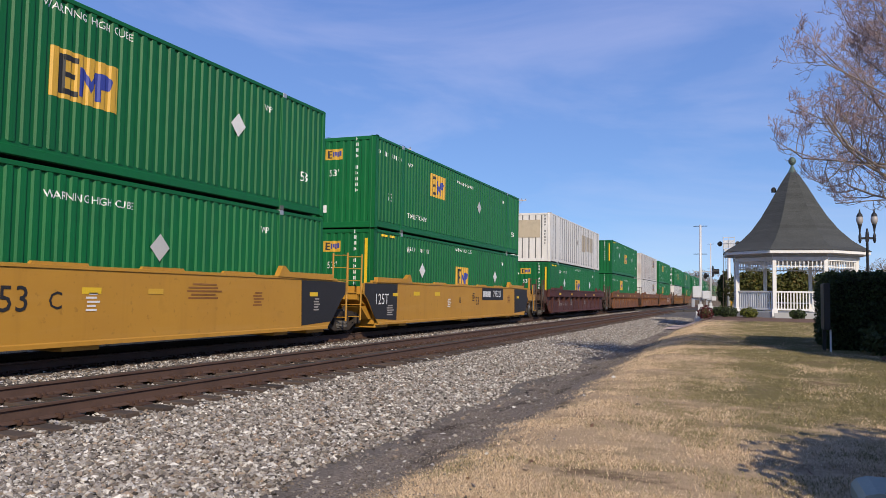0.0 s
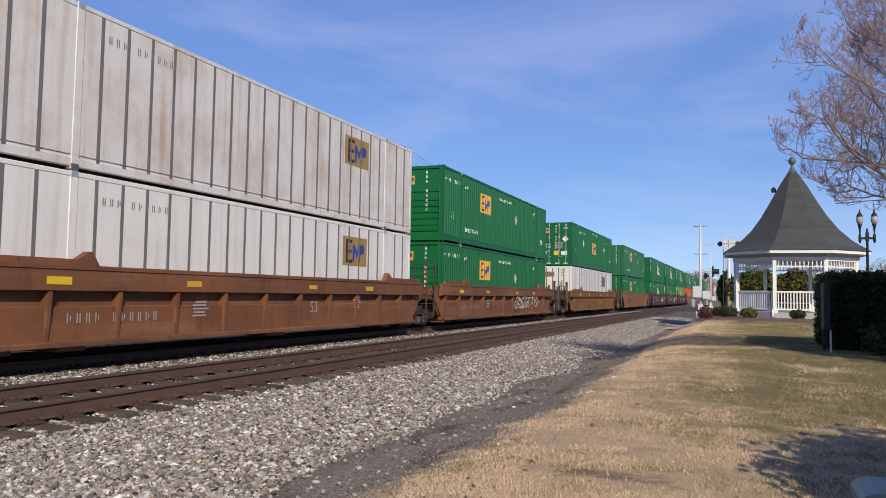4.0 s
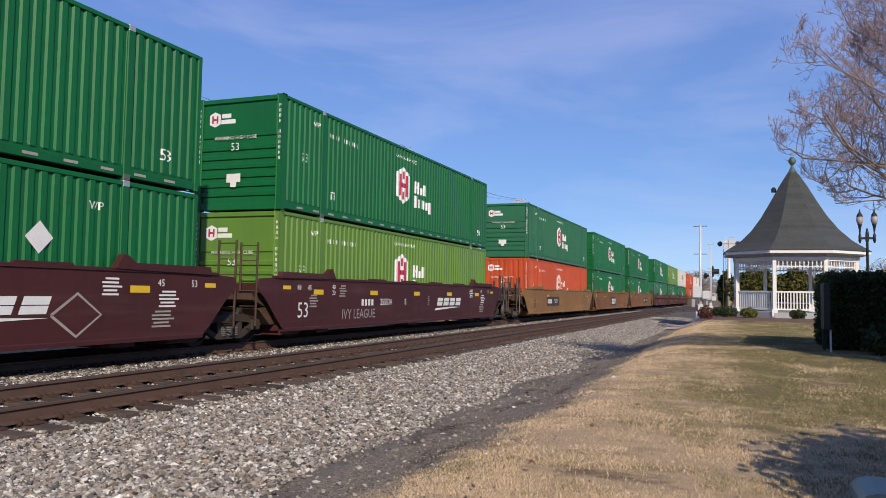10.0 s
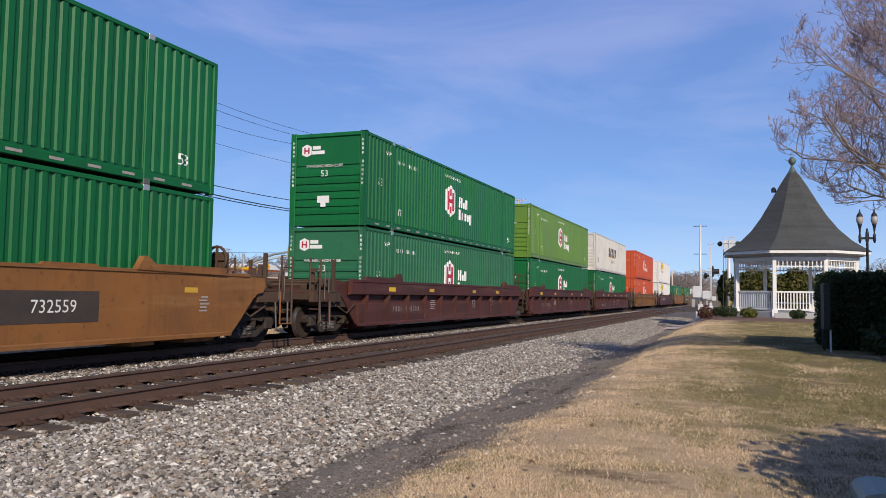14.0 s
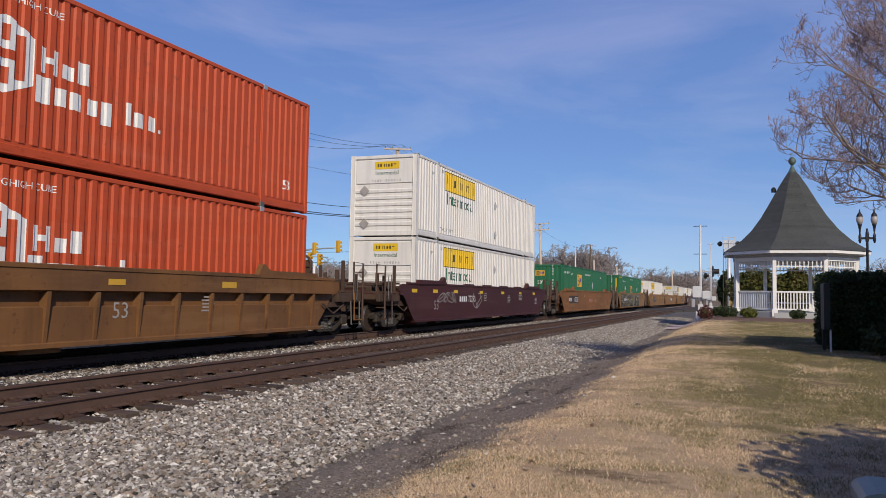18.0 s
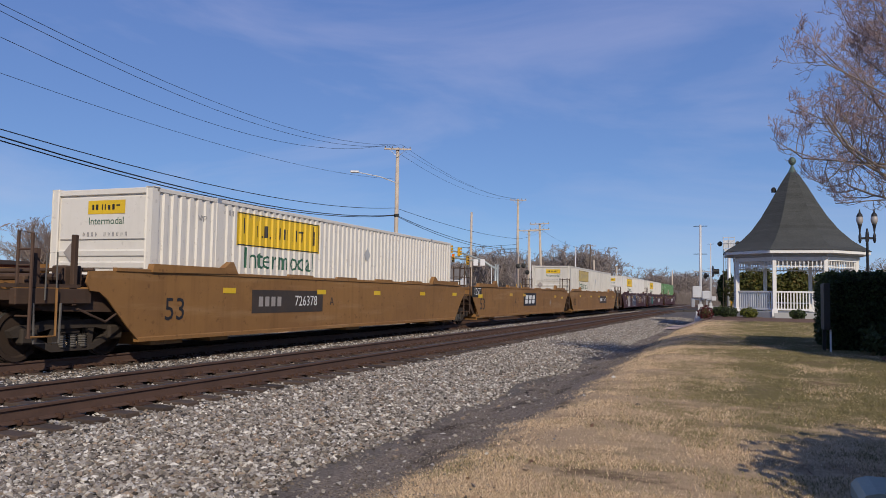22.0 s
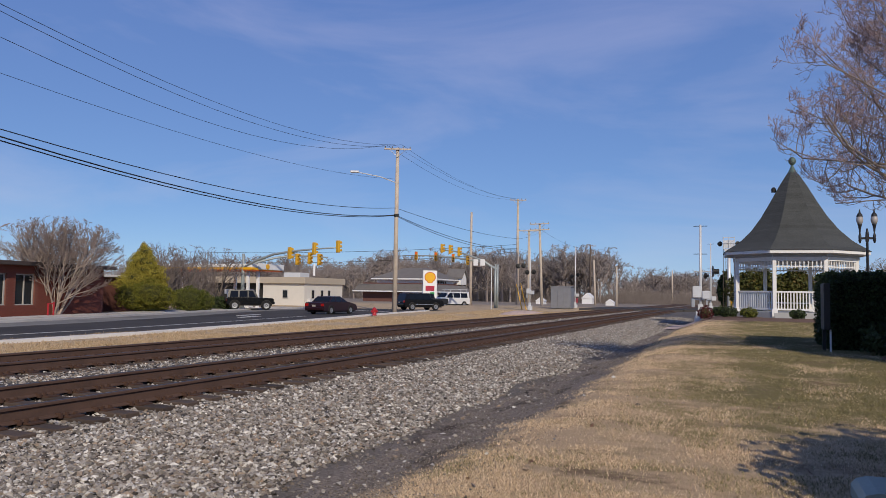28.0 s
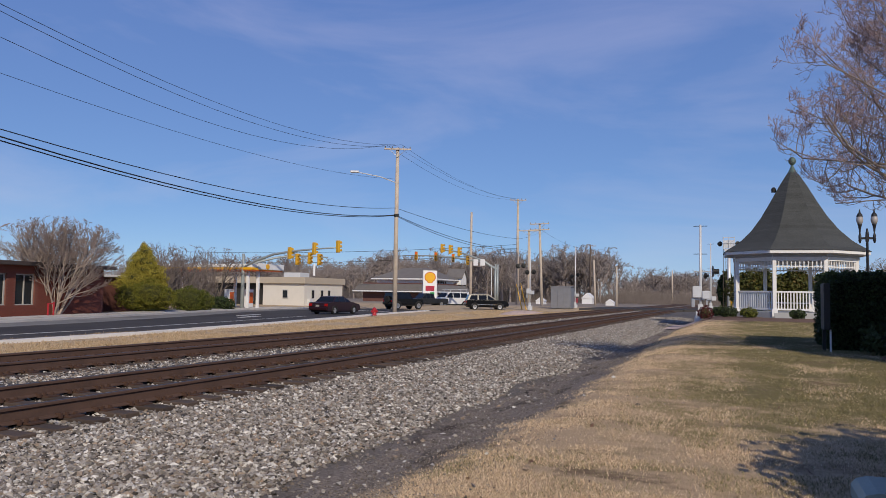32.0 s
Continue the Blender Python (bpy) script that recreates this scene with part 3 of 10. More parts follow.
def track(cx, word):
    t = thing("railway_track", pose(cx, 0, 0), "%s standard-gauge track with rusty steel rails on timber ties" % word, "railway track", kind="structure")
    for s in (-1, 1):
        rail = part("rail", Build().prism([(a + s * 0.755, b + 0.005) for a, b in RAIL_OUT], -760, 460, "y"), M["rail"], t)
        part("rail_head", Build().prism([(s * 0.755 - 0.026, 0.1765), (s * 0.755 + 0.026, 0.1765), (s * 0.755 + 0.02, 0.1795), (s * 0.755 - 0.02, 0.1795)], -760, 460, "y"), M["rail_head"], rail, "worn bright running surface")
    me = once("tie", lambda: Build().box(-1.295, 1.295, -0.115, 0.115, -0.17, -0.008, 0.012).mesh("tie", M["tie"]))
    rng = random.Random(int(-cx * 10))
    plates, spikes, rest = Build(), Build(), Build()
    for k in range(-60, 640):
        y = k * 0.50 + rng.uniform(-0.03, 0.03)
        if 6 <= k < 306:
            ob = part("tie", me, None, t)
            ob.matrix_basis = pose(rng.uniform(-0.05, 0.05), y, rng.uniform(-0.008, 0.006), 0, 0, rng.uniform(-1.2, 1.2))
        else:
            rest.box(-1.295, 1.295, y - 0.115, y + 0.115, -0.17, -0.008)
        if k < 200:
            for s in (-1, 1):
                plates.box(s * 0.755 - 0.19, s * 0.755 + 0.19, y - 0.095, y + 0.095, -0.008, 0.010)
                for e in (-1, 1):
                    for d in (-0.055, 0.06):
                        spikes.box(s * 0.755 + e * 0.085 - 0.018, s * 0.755 + e * 0.085 + 0.018, y + d - 0.014, y + d + 0.014, 0.0, 0.035 + rng.uniform(0, 0.02))
                    # spring anchors against the tie
                    spikes.box(s * 0.755 + e * 0.05 - 0.05, s * 0.755 + e * 0.05 + 0.05, y - 0.15, y - 0.118, -0.01, 0.045)
    tagged(part("tie_rest", rest, M["tie"], t), kind="stuff")
    tagged(part("tie_plates", plates, M["plate"], t), kind="stuff")
    tagged(part("spikes_and_anchors", spikes, M["plate"], t), kind="stuff")


track(NEAR_TRACK, "near")
track(FAR_TRACK, "far")

# loose ballast
M["stone"] = island_mat("ballast_stone", [(0.055, 0.048, 0.043), (0.19, 0.172, 0.155), (0.29, 0.265, 0.24), (0.44, 0.41, 0.37), (0.13, 0.102, 0.083), (0.74, 0.71, 0.665), (0.23, 0.205, 0.185), (0.35, 0.265, 0.195)], 0.9)


M["grit"] = island_mat("cinder_grit", [(0.085, 0.071, 0.059), (0.17, 0.143, 0.120), (0.26, 0.223, 0.190), (0.125, 0.104, 0.087), (0.42, 0.38, 0.335)], 0.95)


def stones(name, count, pick, lo, hi, seed, label):
    rng = np.random.default_rng(seed)
    base = np.array([(1, 0, 0), (-1, 0, 0), (0, 1, 0), (0, -1, 0), (0, 0, 1), (0, 0, -1), (.6, .6, .5), (-.6, .55, -.5)], float)[:6]
    faces = np.array([(0, 2, 4), (2, 1, 4), (1, 3, 4), (3, 0, 4), (2, 0, 5), (1, 2, 5), (3, 1, 5), (0, 3, 5)])
    v, f = [], []
    p = pick(rng, count)
    z = np.array([ground_z(a, b) for a, b in p])
    size = rng.uniform(lo, hi, len(p))
    n = len(p)
    jit = base[None] * rng.uniform(0.55, 1.15, (n, 6, 1)) + rng.uniform(-0.28, 0.28, (n, 6, 3))
    ang = rng.uniform(0, 6.283, n)
    ca, sa = np.cos(ang), np.sin(ang)
    tilt = rng.uniform(-0.9, 0.9, n)
    ct, st = np.cos(tilt), np.sin(tilt)
    q = jit * np.array([1.0, 0.75, 0.6])
    y2 = q[:, :, 1] * ct[:, None] - q[:, :, 2] * st[:, None]
    z2 = q[:, :, 1] * st[:, None] + q[:, :, 2] * ct[:, None]
    x3 = q[:, :, 0] * ca[:, None] - y2 * sa[:, None]
    y3 = q[:, :, 0] * sa[:, None] + y2 * ca[:, None]
    w = np.stack([x3, y3, z2], 2) * size[:, None, None] + np.concatenate([p, (z + size * rng.uniform(0.0, 0.7, n))[:, None]], 1)[:, None, :]
    v = w.reshape(-1, 3)
    f = (faces[None] + (np.arange(n) * 6)[:, None, None]).reshape(-1, 3)
    ob = solid(name, sheet_mesh(name, v.tolist(), f.tolist(), M["grit" if "cinder" in name else "stone"]), None, label, "ballast", kind="stuff")
    return ob


def shoulder(rng, count):
    y = 3.2 + 56 * rng.random(count) ** 2.4
    wob = np.array([0.5 * noise.noise((0.0, b * 0.35, 0.0)) for b in y])
    x = -6.42 + 2.98 * rng.random(count) ** 0.9 + np.where(rng.random(count) < 0.06, rng.exponential(0.42, count), 0.0) + wob * 0.6 * np.clip((y - 3) / 4, 0, 1)
    x = np.maximum(x, -6.42 + 0.12 * rng.random(count))
    return np.stack([x, y], 1)


def between(rng, count):
    y = 3.5 + 80 * rng.random(count) ** 2.0
    return np.stack([rng.uniform(-10.75, -9.0, count), y], 1)


def cribs(rng, count):
    y = (np.floor(6 + 160 * rng.random(count) ** 2.3) + 0.5) * 0.5 + rng.uniform(-0.11, 0.11, count)
    c = np.where(rng.random(count) < 0.75, NEAR_TRACK, FAR_TRACK)
    return np.stack([c + rng.uniform(-1.3, 1.3, count), y], 1)


def strip(rng, count):
    y = 3.2 + 40 * rng.random(count) ** 2.2
    wob = np.array([0.9 * noise.noise((1.0, b * 0.5, 0.0)) for b in y])
    return np.stack([-2.85 + rng.normal(0, 0.5, count) + wob * 0.5, y], 1)


stones("cinder_strip", 26000, strip, 0.005, 0.015, 4, "fine dark grit and scattered chips beside the ballast")
stones("ballast_shoulder", 92000, shoulder, 0.016, 0.042, 1, "loose crushed grey granite ballast beside the rails")
stones("ballast_between_tracks", 16000, between, 0.022, 0.045, 2, "pale crushed stone between the two tracks")
stones("ballast_cribs", 26000, cribs, 0.022, 0.040, 3, "crushed stone between the ties")


def behind(rng, count):
    return np.stack([-6.42 + 3.1 * rng.random(count), 3.3 - 16 * rng.random(count) ** 1.3], 1)


stones("ballast_shoulder_back", 9000, behind, 0.028, 0.055, 6, "loose crushed grey granite ballast beside the rails")
# ---------------------------------------------------------------- containers
CL, CW, CH = 16.154, 2.591, 2.896
HL, HW = CL / 2, CW / 2
POST = 6.07


def ribbed_wall(y0, y1, z0, z1, x, depth=0.036, pitch=0.25):
    """A wall with upright ribs, facing +x."""
    ys = {y0, y1}
    k = math.floor(y0 / pitch)
    while k * pitch < y1:
        for u in (0.0, 0.44, 0.56, 0.88):
            c = (k + u) * pitch
            if y0 < c < y1:
                ys.add(c)
        k += 1
    b = Build()
    ys = sorted(ys)
    for a in ys:
        xa = x - ridge(a + 1e-7, 0, pitch, depth)
        b.v += [(xa, a, z0), (xa, a, z1)]
    b.f = [(2 * k, 2 * k + 2, 2 * k + 3, 2 * k + 1) for k in range(len(ys) - 1)]
    return b


def side_decal(parent, name, make_bm, y, z, material, depth, key, lift=0.004, label="", x=None, pitch=0.25):
    """A painted mark on the side that faces the lawn."""
    def make():
        bm = make_bm()
        drape(bm, y, depth, pitch)
        b = Build()
        out = (HW - 0.012 if x is None else x)
        for p in bm.verts:
            b.v.append((out - (ridge(y + p.co.x, 0, pitch, depth) if depth else 0.0) + lift + p.co.z, y + p.co.x, z + p.co.y))
        bm.verts.index_update()
        b.f = [tuple(p.index for p in q.verts) for q in bm.faces]
        me = bpy.data.meshes.new(name)
        me.from_pydata(b.v, [], b.f)
        me.materials.append(material)
        return me
    ob = part(name, once(key, make), None, parent, label)
    if name in ("stencil_mark", "small_print", "name_stencil", "reflector_strip", "logo_name", "end_logo_name", "logo_mark", "end_logo_mark", "reflector", "height_stripe", "lettering", "brand_mark"):
        ob["kind"] = "stuff"
    return ob


def end_decal(parent, name, make_bm, x, z, material, key, y=None, lift=0.004, label="", depth=0.0, pitch=0.26):
    """A painted mark on the end that faces the camera."""
    def make():
        bm = make_bm()
        drape(bm, x, depth, pitch)
        b = Build()
        out = -HL + 0.012 if y is None else y
        for p in bm.verts:
            b.v.append((x + p.co.x, out - lift + (ridge(x + p.co.x, 0, pitch, depth) if depth else 0.0), z + p.co.y))
        bm.verts.index_update()
        b.f = [tuple(p.index for p in q.verts) for q in bm.faces]
        me = bpy.data.meshes.new(name)
        me.from_pydata(b.v, [], b.f)
        me.materials.append(material)
        return me
    ob = part(name, once(key, make), None, parent, label)
    if name in ("stencil_mark", "small_print", "name_stencil", "reflector_strip", "logo_name", "end_logo_name", "logo_mark", "end_logo_mark", "reflector", "height_stripe", "lettering", "brand_mark"):
        ob["kind"] = "stuff"
    return ob


def rect(w, h):
    bm = bmesh.new()
    bm.faces.new([bm.verts.new((sx * w / 2, sy * h / 2, 0)) for sx, sy in ((-1, -1), (1, -1), (1, 1), (-1, 1))])
    return bm


def shape2(points):
    bm = bmesh.new()
    bm.faces.new([bm.verts.new((a, b, 0)) for a, b in points])
    return bm


def bars(boxes):
    """Several flat bars: (x, y, width, height)."""
    bm = bmesh.new()
    for x, y, w, h in boxes:
        bm.faces.new([bm.verts.new((x + sx * w / 2, y + sy * h / 2, 0)) for sx, sy in ((-1, -1), (1, -1), (1, 1), (-1, 1))])
    return bm


def slanted(boxes, thick=0.05):
    """Leaning plain blocks, each split by a thin gap: (x, width, height)."""
    bm = bmesh.new()
    for x, w, h in boxes:
        for y0, y1 in ((-h / 2, -thick * 0.4), (thick * 0.4, h / 2)):
            bm.faces.new([bm.verts.new((x - w / 2 + a + b * 0.35, b, 0)) for a, b in ((0, y0), (w, y0), (w, y1), (0, y1))])
    return bm


def ribbon(points, width):
    """A flat painted stroke through the points."""
    bm = bmesh.new()
    rows = []
    for k, (a, b) in enumerate(points):
        a0, b0 = points[max(k - 1, 0)]
        a1, b1 = points[min(k + 1, len(points) - 1)]
        d = math.hypot(a1 - a0, b1 - b0) or 1.0
        nx, ny = -(b1 - b0) / d * width / 2, (a1 - a0) / d * width / 2
        rows.append((bm.verts.new((a + nx, b + ny, 0)), bm.verts.new((a - nx, b - ny, 0))))
    for (p, q), (r, s) in zip(rows, rows[1:]):
        bm.faces.new((p, q, s, r))
    return bm


def scribble(c, y0, y1, z0, z1, colour, n, seed, width, lift=0.013, loops=1.6):
    """Sprayed looping strokes on a car side."""
    rng = random.Random(seed)
    for k in range(n):
        u = (k + 0.5) / n
        cy, cz = y0 + (y1 - y0) * u, (z0 + z1) / 2
        ry, rz = (y1 - y0) / n * rng.uniform(0.4, 0.8), (z1 - z0) / 2 * rng.uniform(0.6, 1.0)
        a0, turn = rng.uniform(0, 6.28), rng.choice((-1, 1)) * loops * rng.uniform(0.7, 1.3)
        pts = [(ry * math.cos(a0 + turn * 6.28 * i / 26) * (1 + 0.3 * math.sin(i)) + ry * 0.5 * (i / 26 - 0.5), rz * math.sin(a0 + turn * 4.7 * i / 26)) for i in range(27)]
        side_decal(c, "graffiti_stroke", lambda: ribbon(pts, width), cy, cz, M[colour], 0.0, ("gs", seed, k, c.name), lift + 0.0006 * k, "", SIDE_X)


def splash(c, y, z, w, h, colour, seed, lift=0.010):
    """A sprayed patch with an uneven rim."""
    rng = random.Random(seed)
    pts = []
    for i in range(28):
        a = 6.283 * i / 28
        r = 1 + rng.uniform(-0.16, 0.16)
        pts.append((w / 2 * r * max(-1, min(1, 1.25 * math.cos(a))), h / 2 * min(r, 1.04) * max(-1, min(1, 1.25 * math.sin(a)))))
    side_decal(c, "graffiti_patch", lambda: shape2(pts), y, z, M[colour], 0.0, ("gp", seed, c.name), lift, "", SIDE_X)


STROKES = [[[(0, 0), (0.15, 1), (0.5, 0.35), (0.85, 1), (1, 0)]], [[(0, 0), (0.42, 1), (0.6, 1), (1, 0)], [(0.2, 0.35), (0.8, 0.35)]], [[(0.1, 0), (0.1, 1)], [(0.9, 1), (0.2, 0.5), (1, 0)]],
           [[(1, 0.88), (0.5, 1), (0.08, 0.75), (0.5, 0.52), (0.95, 0.28), (0.5, 0), (0, 0.1)]], [[(0, 0.2), (0.45, 0.02), (0.8, 0.25), (0.8, 1)]], [[(0, 0), (0, 1), (0.6, 0.92), (0.95, 0.5), (0.6, 0.05), (0, 0)]],
           [[(1, 1), (0.1, 1), (0.1, 0), (1, 0)], [(0.1, 0.5), (0.8, 0.5)]], [[(1, 1), (0.1, 1), (0.1, 0), (1, 0)], [(0.1, 0.5), (0.8, 0.5)]], [[(0.1, 0), (0.0, 0.8), (0.5, 1), (1, 0.85), (0.9, 0)]], [[(0.2, 0), (0.9, 0.9), (0.4, 1), (0.1, 0.5)]]]


def stroke_bm(lines, wide, tall, thick, dx=0.0, dy=0.0, rise=0.00025):
    """Fat strokes with round joints; each piece lies a hair above the one before."""
    bm, lift = bmesh.new(), 0.0
    for line in lines:
        pts = [(a * wide + dx, b * tall + dy) for a, b in line]
        for k, (a, b) in enumerate(pts):
            lift += rise
            bm.faces.new([bm.verts.new((a + thick / 2 * math.cos(j * 0.5236), b + thick / 2 * math.sin(j * 0.5236), lift)) for j in range(12)])
            if k:
                a0, b0 = pts[k - 1]
                d = math.hypot(a - a0, b - b0)
                nx, ny = -(b - b0) / d * thick / 2, (a - a0) / d * thick / 2
                lift += rise
                bm.faces.new([bm.verts.new((p, q, lift)) for p, q in ((a0 + nx, b0 + ny), (a + nx, b + ny), (a - nx, b - ny), (a0 - nx, b0 - ny))])
    return bm


def bubble(c, y, z, wide, tall, kind, thick, lift, fill="graffiti_grey", rim="graffiti_dark", shine="graffiti_white", cast=True):
    """One fat sprayed figure: dark rim and cast, plain fill, thin pale shine along its upper edge."""
    lines = STROKES[kind]
    for name, w_, dx, dy, colour, up in (("graffiti_cast", thick + 0.10, -0.06, -0.07, rim, 0.0), ("graffiti_rim", thick + 0.04, 0.0, 0.0, rim, 0.0045), ("graffiti_fill", thick - 0.06, 0.0, 0.0, fill, 0.009), ("graffiti_shine", 0.028, -thick * 0.3, thick * 0.24, shine, 0.0135)):
        if not cast and name == "graffiti_cast":
            continue
        side_decal(c, name, lambda: stroke_bm(lines, wide, tall, w_, dx, dy), y, z, M[colour], 0.0, ("bub", c.name, y, name), lift + up, "", SIDE_X)


def diamond(s):
    return shape2([(-s, 0), (0, -s), (s, 0), (0, s)])


def code_bars(n, size, gap=0.35, tall=False):
    """Marks that cannot be read, as a row of bars; tall: one above the other."""
    out = []
    for i in range(n):
        if i == 4:
            continue
        p = (i - (n - 1) / 2) * size * (1 + gap)
        if tall:
            out += [(-size * 0.16, -p, size * 0.16, size * 0.72), (size * 0.14, -p, size * 0.16, size * (0.72 if i % 3 else 0.4))]
        else:
            out += [(p - size * 0.2, 0, size * 0.17, size * 1.05), (p + size * 0.17, 0, size * 0.17, size * (1.05 if i % 3 else 0.55))]
    return bars(out)


def container(m, paint, style, end, logo, label, group, worn=""):
    """style: ribbed or panelled walls; end: ribs, slats or doors on the end that faces the camera."""
    c = thing("shipping_container", m, label, "shipping container", group)
    P = M[paint]
    depth = 0.036 if style == "ribbed" else 0.0
    for s in (1, -1):
        spans = ((-HL + 0.13, -POST - 0.09), (-POST + 0.09, POST - 0.09), (POST + 0.09, HL - 0.13))
        for y0, y1 in spans:
            def make(s=s, y0=y0, y1=y1):
                if style == "ribbed":
                    b = ribbed_wall(y0, y1, 0.26, CH - 0.09, HW - 0.012)
                else:
                    b = Build().quad((HW - 0.012, y0, 0.26), (HW - 0.012, y1, 0.26), (HW - 0.012, y1, CH - 0.09), (HW - 0.012, y0, CH - 0.09))
                return (b.turned(pose(0, 0, 0, 0, 0, 180)) if s < 0 else b).mesh("side_panel", P)
            panel_ = part("side_panel", once(("side", style, paint, s, y0), make), None, c)
            if y0 < -POST < y1 or y1 > 0 > y0:
                side = panel_
        if style != "ribbed" and s > 0:
            strip = once(("seam", paint), lambda: Build().box(HW - 0.014, HW - 0.002, -0.035, 0.035, 0.19, CH - 0.09).mesh("seam_post", M["seam_grey"]))
            for k in range(-12, 13):
                if abs(abs(k * 0.62) - POST) > 0.2 and abs(k * 0.62) < HL - 0.3:
                    o = part("seam_post", strip, None, side)
                    o.location.y = k * 0.62
        part("top_rail", once(("top", paint, s), lambda s=s: Build().box(s * (HW - 0.10), s * HW, -HL + 0.1, HL - 0.1, CH - 0.10, CH - 0.01, 0.012).mesh("top_rail", P)), None, c)
        part("bottom_rail", once(("bot", paint, s), lambda s=s: Build().box(s * (HW - 0.10), s * (HW - 0.030), -HL + 0.1, HL - 0.1, 0.20, 0.275).box(s * (HW - 0.10), s * (HW - 0.010), -HL + 0.1, HL - 0.1, 0.05, 0.21, 0.012).mesh("bottom_rail", P)), None, c)
        for y in (-1, 1):
            part("corner_post", once(("cpost", paint, s, y), lambda s=s, y=y: Build().box(s * (HW - 0.16), s * HW, y * (HL - 0.14), y * HL, 0.02, CH - 0.01, 0.02).mesh("corner_post", P)), None, c)
            part("lift_post", once(("lpost", paint, s, y), lambda s=s, y=y: Build().box(s * (HW - 0.13), s * (HW + 0.001), y * POST - 0.09, y * POST + 0.09, 0.0, CH - 0.0, 0.015).mesh("lift_post", P)), None, c)
            part("corner_casting", once(("cast", s, y), lambda s=s, y=y: Build().box(s * (HW - 0.16), s * (HW + 0.004), y * POST - 0.085, y * POST + 0.085, CH - 0.115, CH + 0.006, 0.01).mesh("corner_casting", M["steel"])), None, c, "bright worn steel lifting casting")
            part("bottom_casting", once(("bcast", s, y), lambda s=s, y=y: Build().box(s * (HW - 0.16), s * (HW + 0.003), y * POST - 0.085, y * POST + 0.085, -0.012, 0.11, 0.01).mesh("bottom_casting", M["casting"])), None, c)
    part("roof", once(("roof", paint), lambda: Build().box(-HW + 0.05, HW - 0.05, -HL + 0.05, HL - 0.05, CH - 0.05, CH - 0.02).mesh("roof", P)), None, c)
    part("underframe", once("underframe", lambda: Build().box(-HW + 0.1, HW - 0.1, -HL + 0.15, HL - 0.15, 0.05, 0.16).mesh("underframe", M["under_dark"])), None, c, "dark steel floor beams")
    part("rear_end", once(("rear", paint), lambda: Build().box(-HW + 0.14, HW - 0.14, HL - 0.07, HL - 0.03, 0.10, CH - 0.06).mesh("rear_end", P)), None, c)
    for z0, z1 in ((0.02, 0.20), (CH - 0.13, CH - 0.012)):
        part("end_sill", once(("sill", paint, z0), lambda z0=z0, z1=z1: Build().box(-HW + 0.15, HW - 0.15, -HL + 0.004, -HL + 0.12, z0, z1, 0.012).mesh("end_sill", P)), None, c)

    def front():
        if end == "ribs":
            w = ribbed_wall(-HW + 0.15, HW - 0.15, 0.19, CH - 0.12, HL - 0.012, 0.034, 0.26)
            w.v = [(y, -x, z) for x, y, z in w.v]
            return w.mesh("front_end", P)
        if end == "panel":
            b = Build().box(-HW + 0.15, HW - 0.15, -HL + 0.03, -HL + 0.07, 0.19, CH - 0.12)
            return b.mesh("front_end", P)
        b = Build().box(-HW + 0.15, HW - 0.15, -HL + 0.055, -HL + 0.09, 0.19, CH - 0.12)
        return b.mesh("front_end", P)
    part("front_end", once(("front", end, paint), front), None, c)
    if end == "slats":
        me = once(("slat", paint), lambda: Build().prism([(-HL + 0.075, -0.07), (-HL + 0.018, -0.04), (-HL + 0.012, 0.05), (-HL + 0.075, 0.10)], -HW + 0.17, HW - 0.17, "x").mesh("end_slat", P))
        for k in range(6):
            o = part("end_slat", me, None, c)
            o.location.z = 0.42 + k * 0.235
        part("end_plate", once(("eplate", paint), lambda: Build().box(-HW + 0.2, HW - 0.2, -HL + 0.02, -HL + 0.07, 1.88, 2.72, 0.01).mesh("end_plate", P)), None, c)
    if end == "panel":
        me = once("end_seam", lambda: Build().box(-0.035, 0.035, -HL + 0.018, -HL + 0.04, 0.2, CH - 0.13).mesh("end_seam", M["seam_grey"]))
        for x in (-0.78, -0.42, -0.02, 0.38, 0.74):
            o = part("end_seam", me, None, c)
            o.location.x = x
    if end == "doors":
        me = once(("door", paint), lambda: Build().box(0.0, 1.12, -HL + 0.02, -HL + 0.06, 0.20, CH - 0.13, 0.01).mesh("door", P))
        rod = once("lock_rod", lambda: Build().tube([(0, -HL - 0.01, 0.12), (0, -HL - 0.01, CH - 0.06)], 0.02, 8).mesh("lock_rod", M["steel"]))
        cam_ = once("rod_cam", lambda: Build().box(-0.05, 0.05, -HL - 0.025, -HL + 0.03, -0.05, 0.05, 0.01).mesh("rod_bracket", M["steel"]))
        grip = once("door_lever", lambda: Build().tube([(-0.3, -HL - 0.03, 0), (-0.1, -HL - 0.04, 0.03), (0.0, -HL - 0.04, 0.0), (0.12, -HL - 0.03, -0.02)], 0.017, 6).mesh("door_lever", M["steel"]))
        for x0 in (-1.125, 0.005):
            d = part("door", me, None, c)
            d.location.x = x0
            for x in (0.40, 0.86):
                o = part("lock_rod", rod, None, d, "galvanised lock rod")
                o.location.x = x
                for z in (0.2, 1.0, 1.9, 2.7):
                    k = part("rod_bracket", cam_, None, d)
                    k.location = (x, 0, z)
                h = part("door_lever", grip, None, d)
                h.location = (x, 0, 0.62)
        for z, n in ((2.5, 2), (0.16, 4)):
            end_decal(c, "reflector", lambda: bars([(-0.85 + 1.7 * i / (n - 1), 0, 0.26, 0.06) for i in range(n)]), 0, z, M["white_ink"], ("edge_refl", z), lift=0.012)
    LOGOS[logo](c, depth, end)
    return c


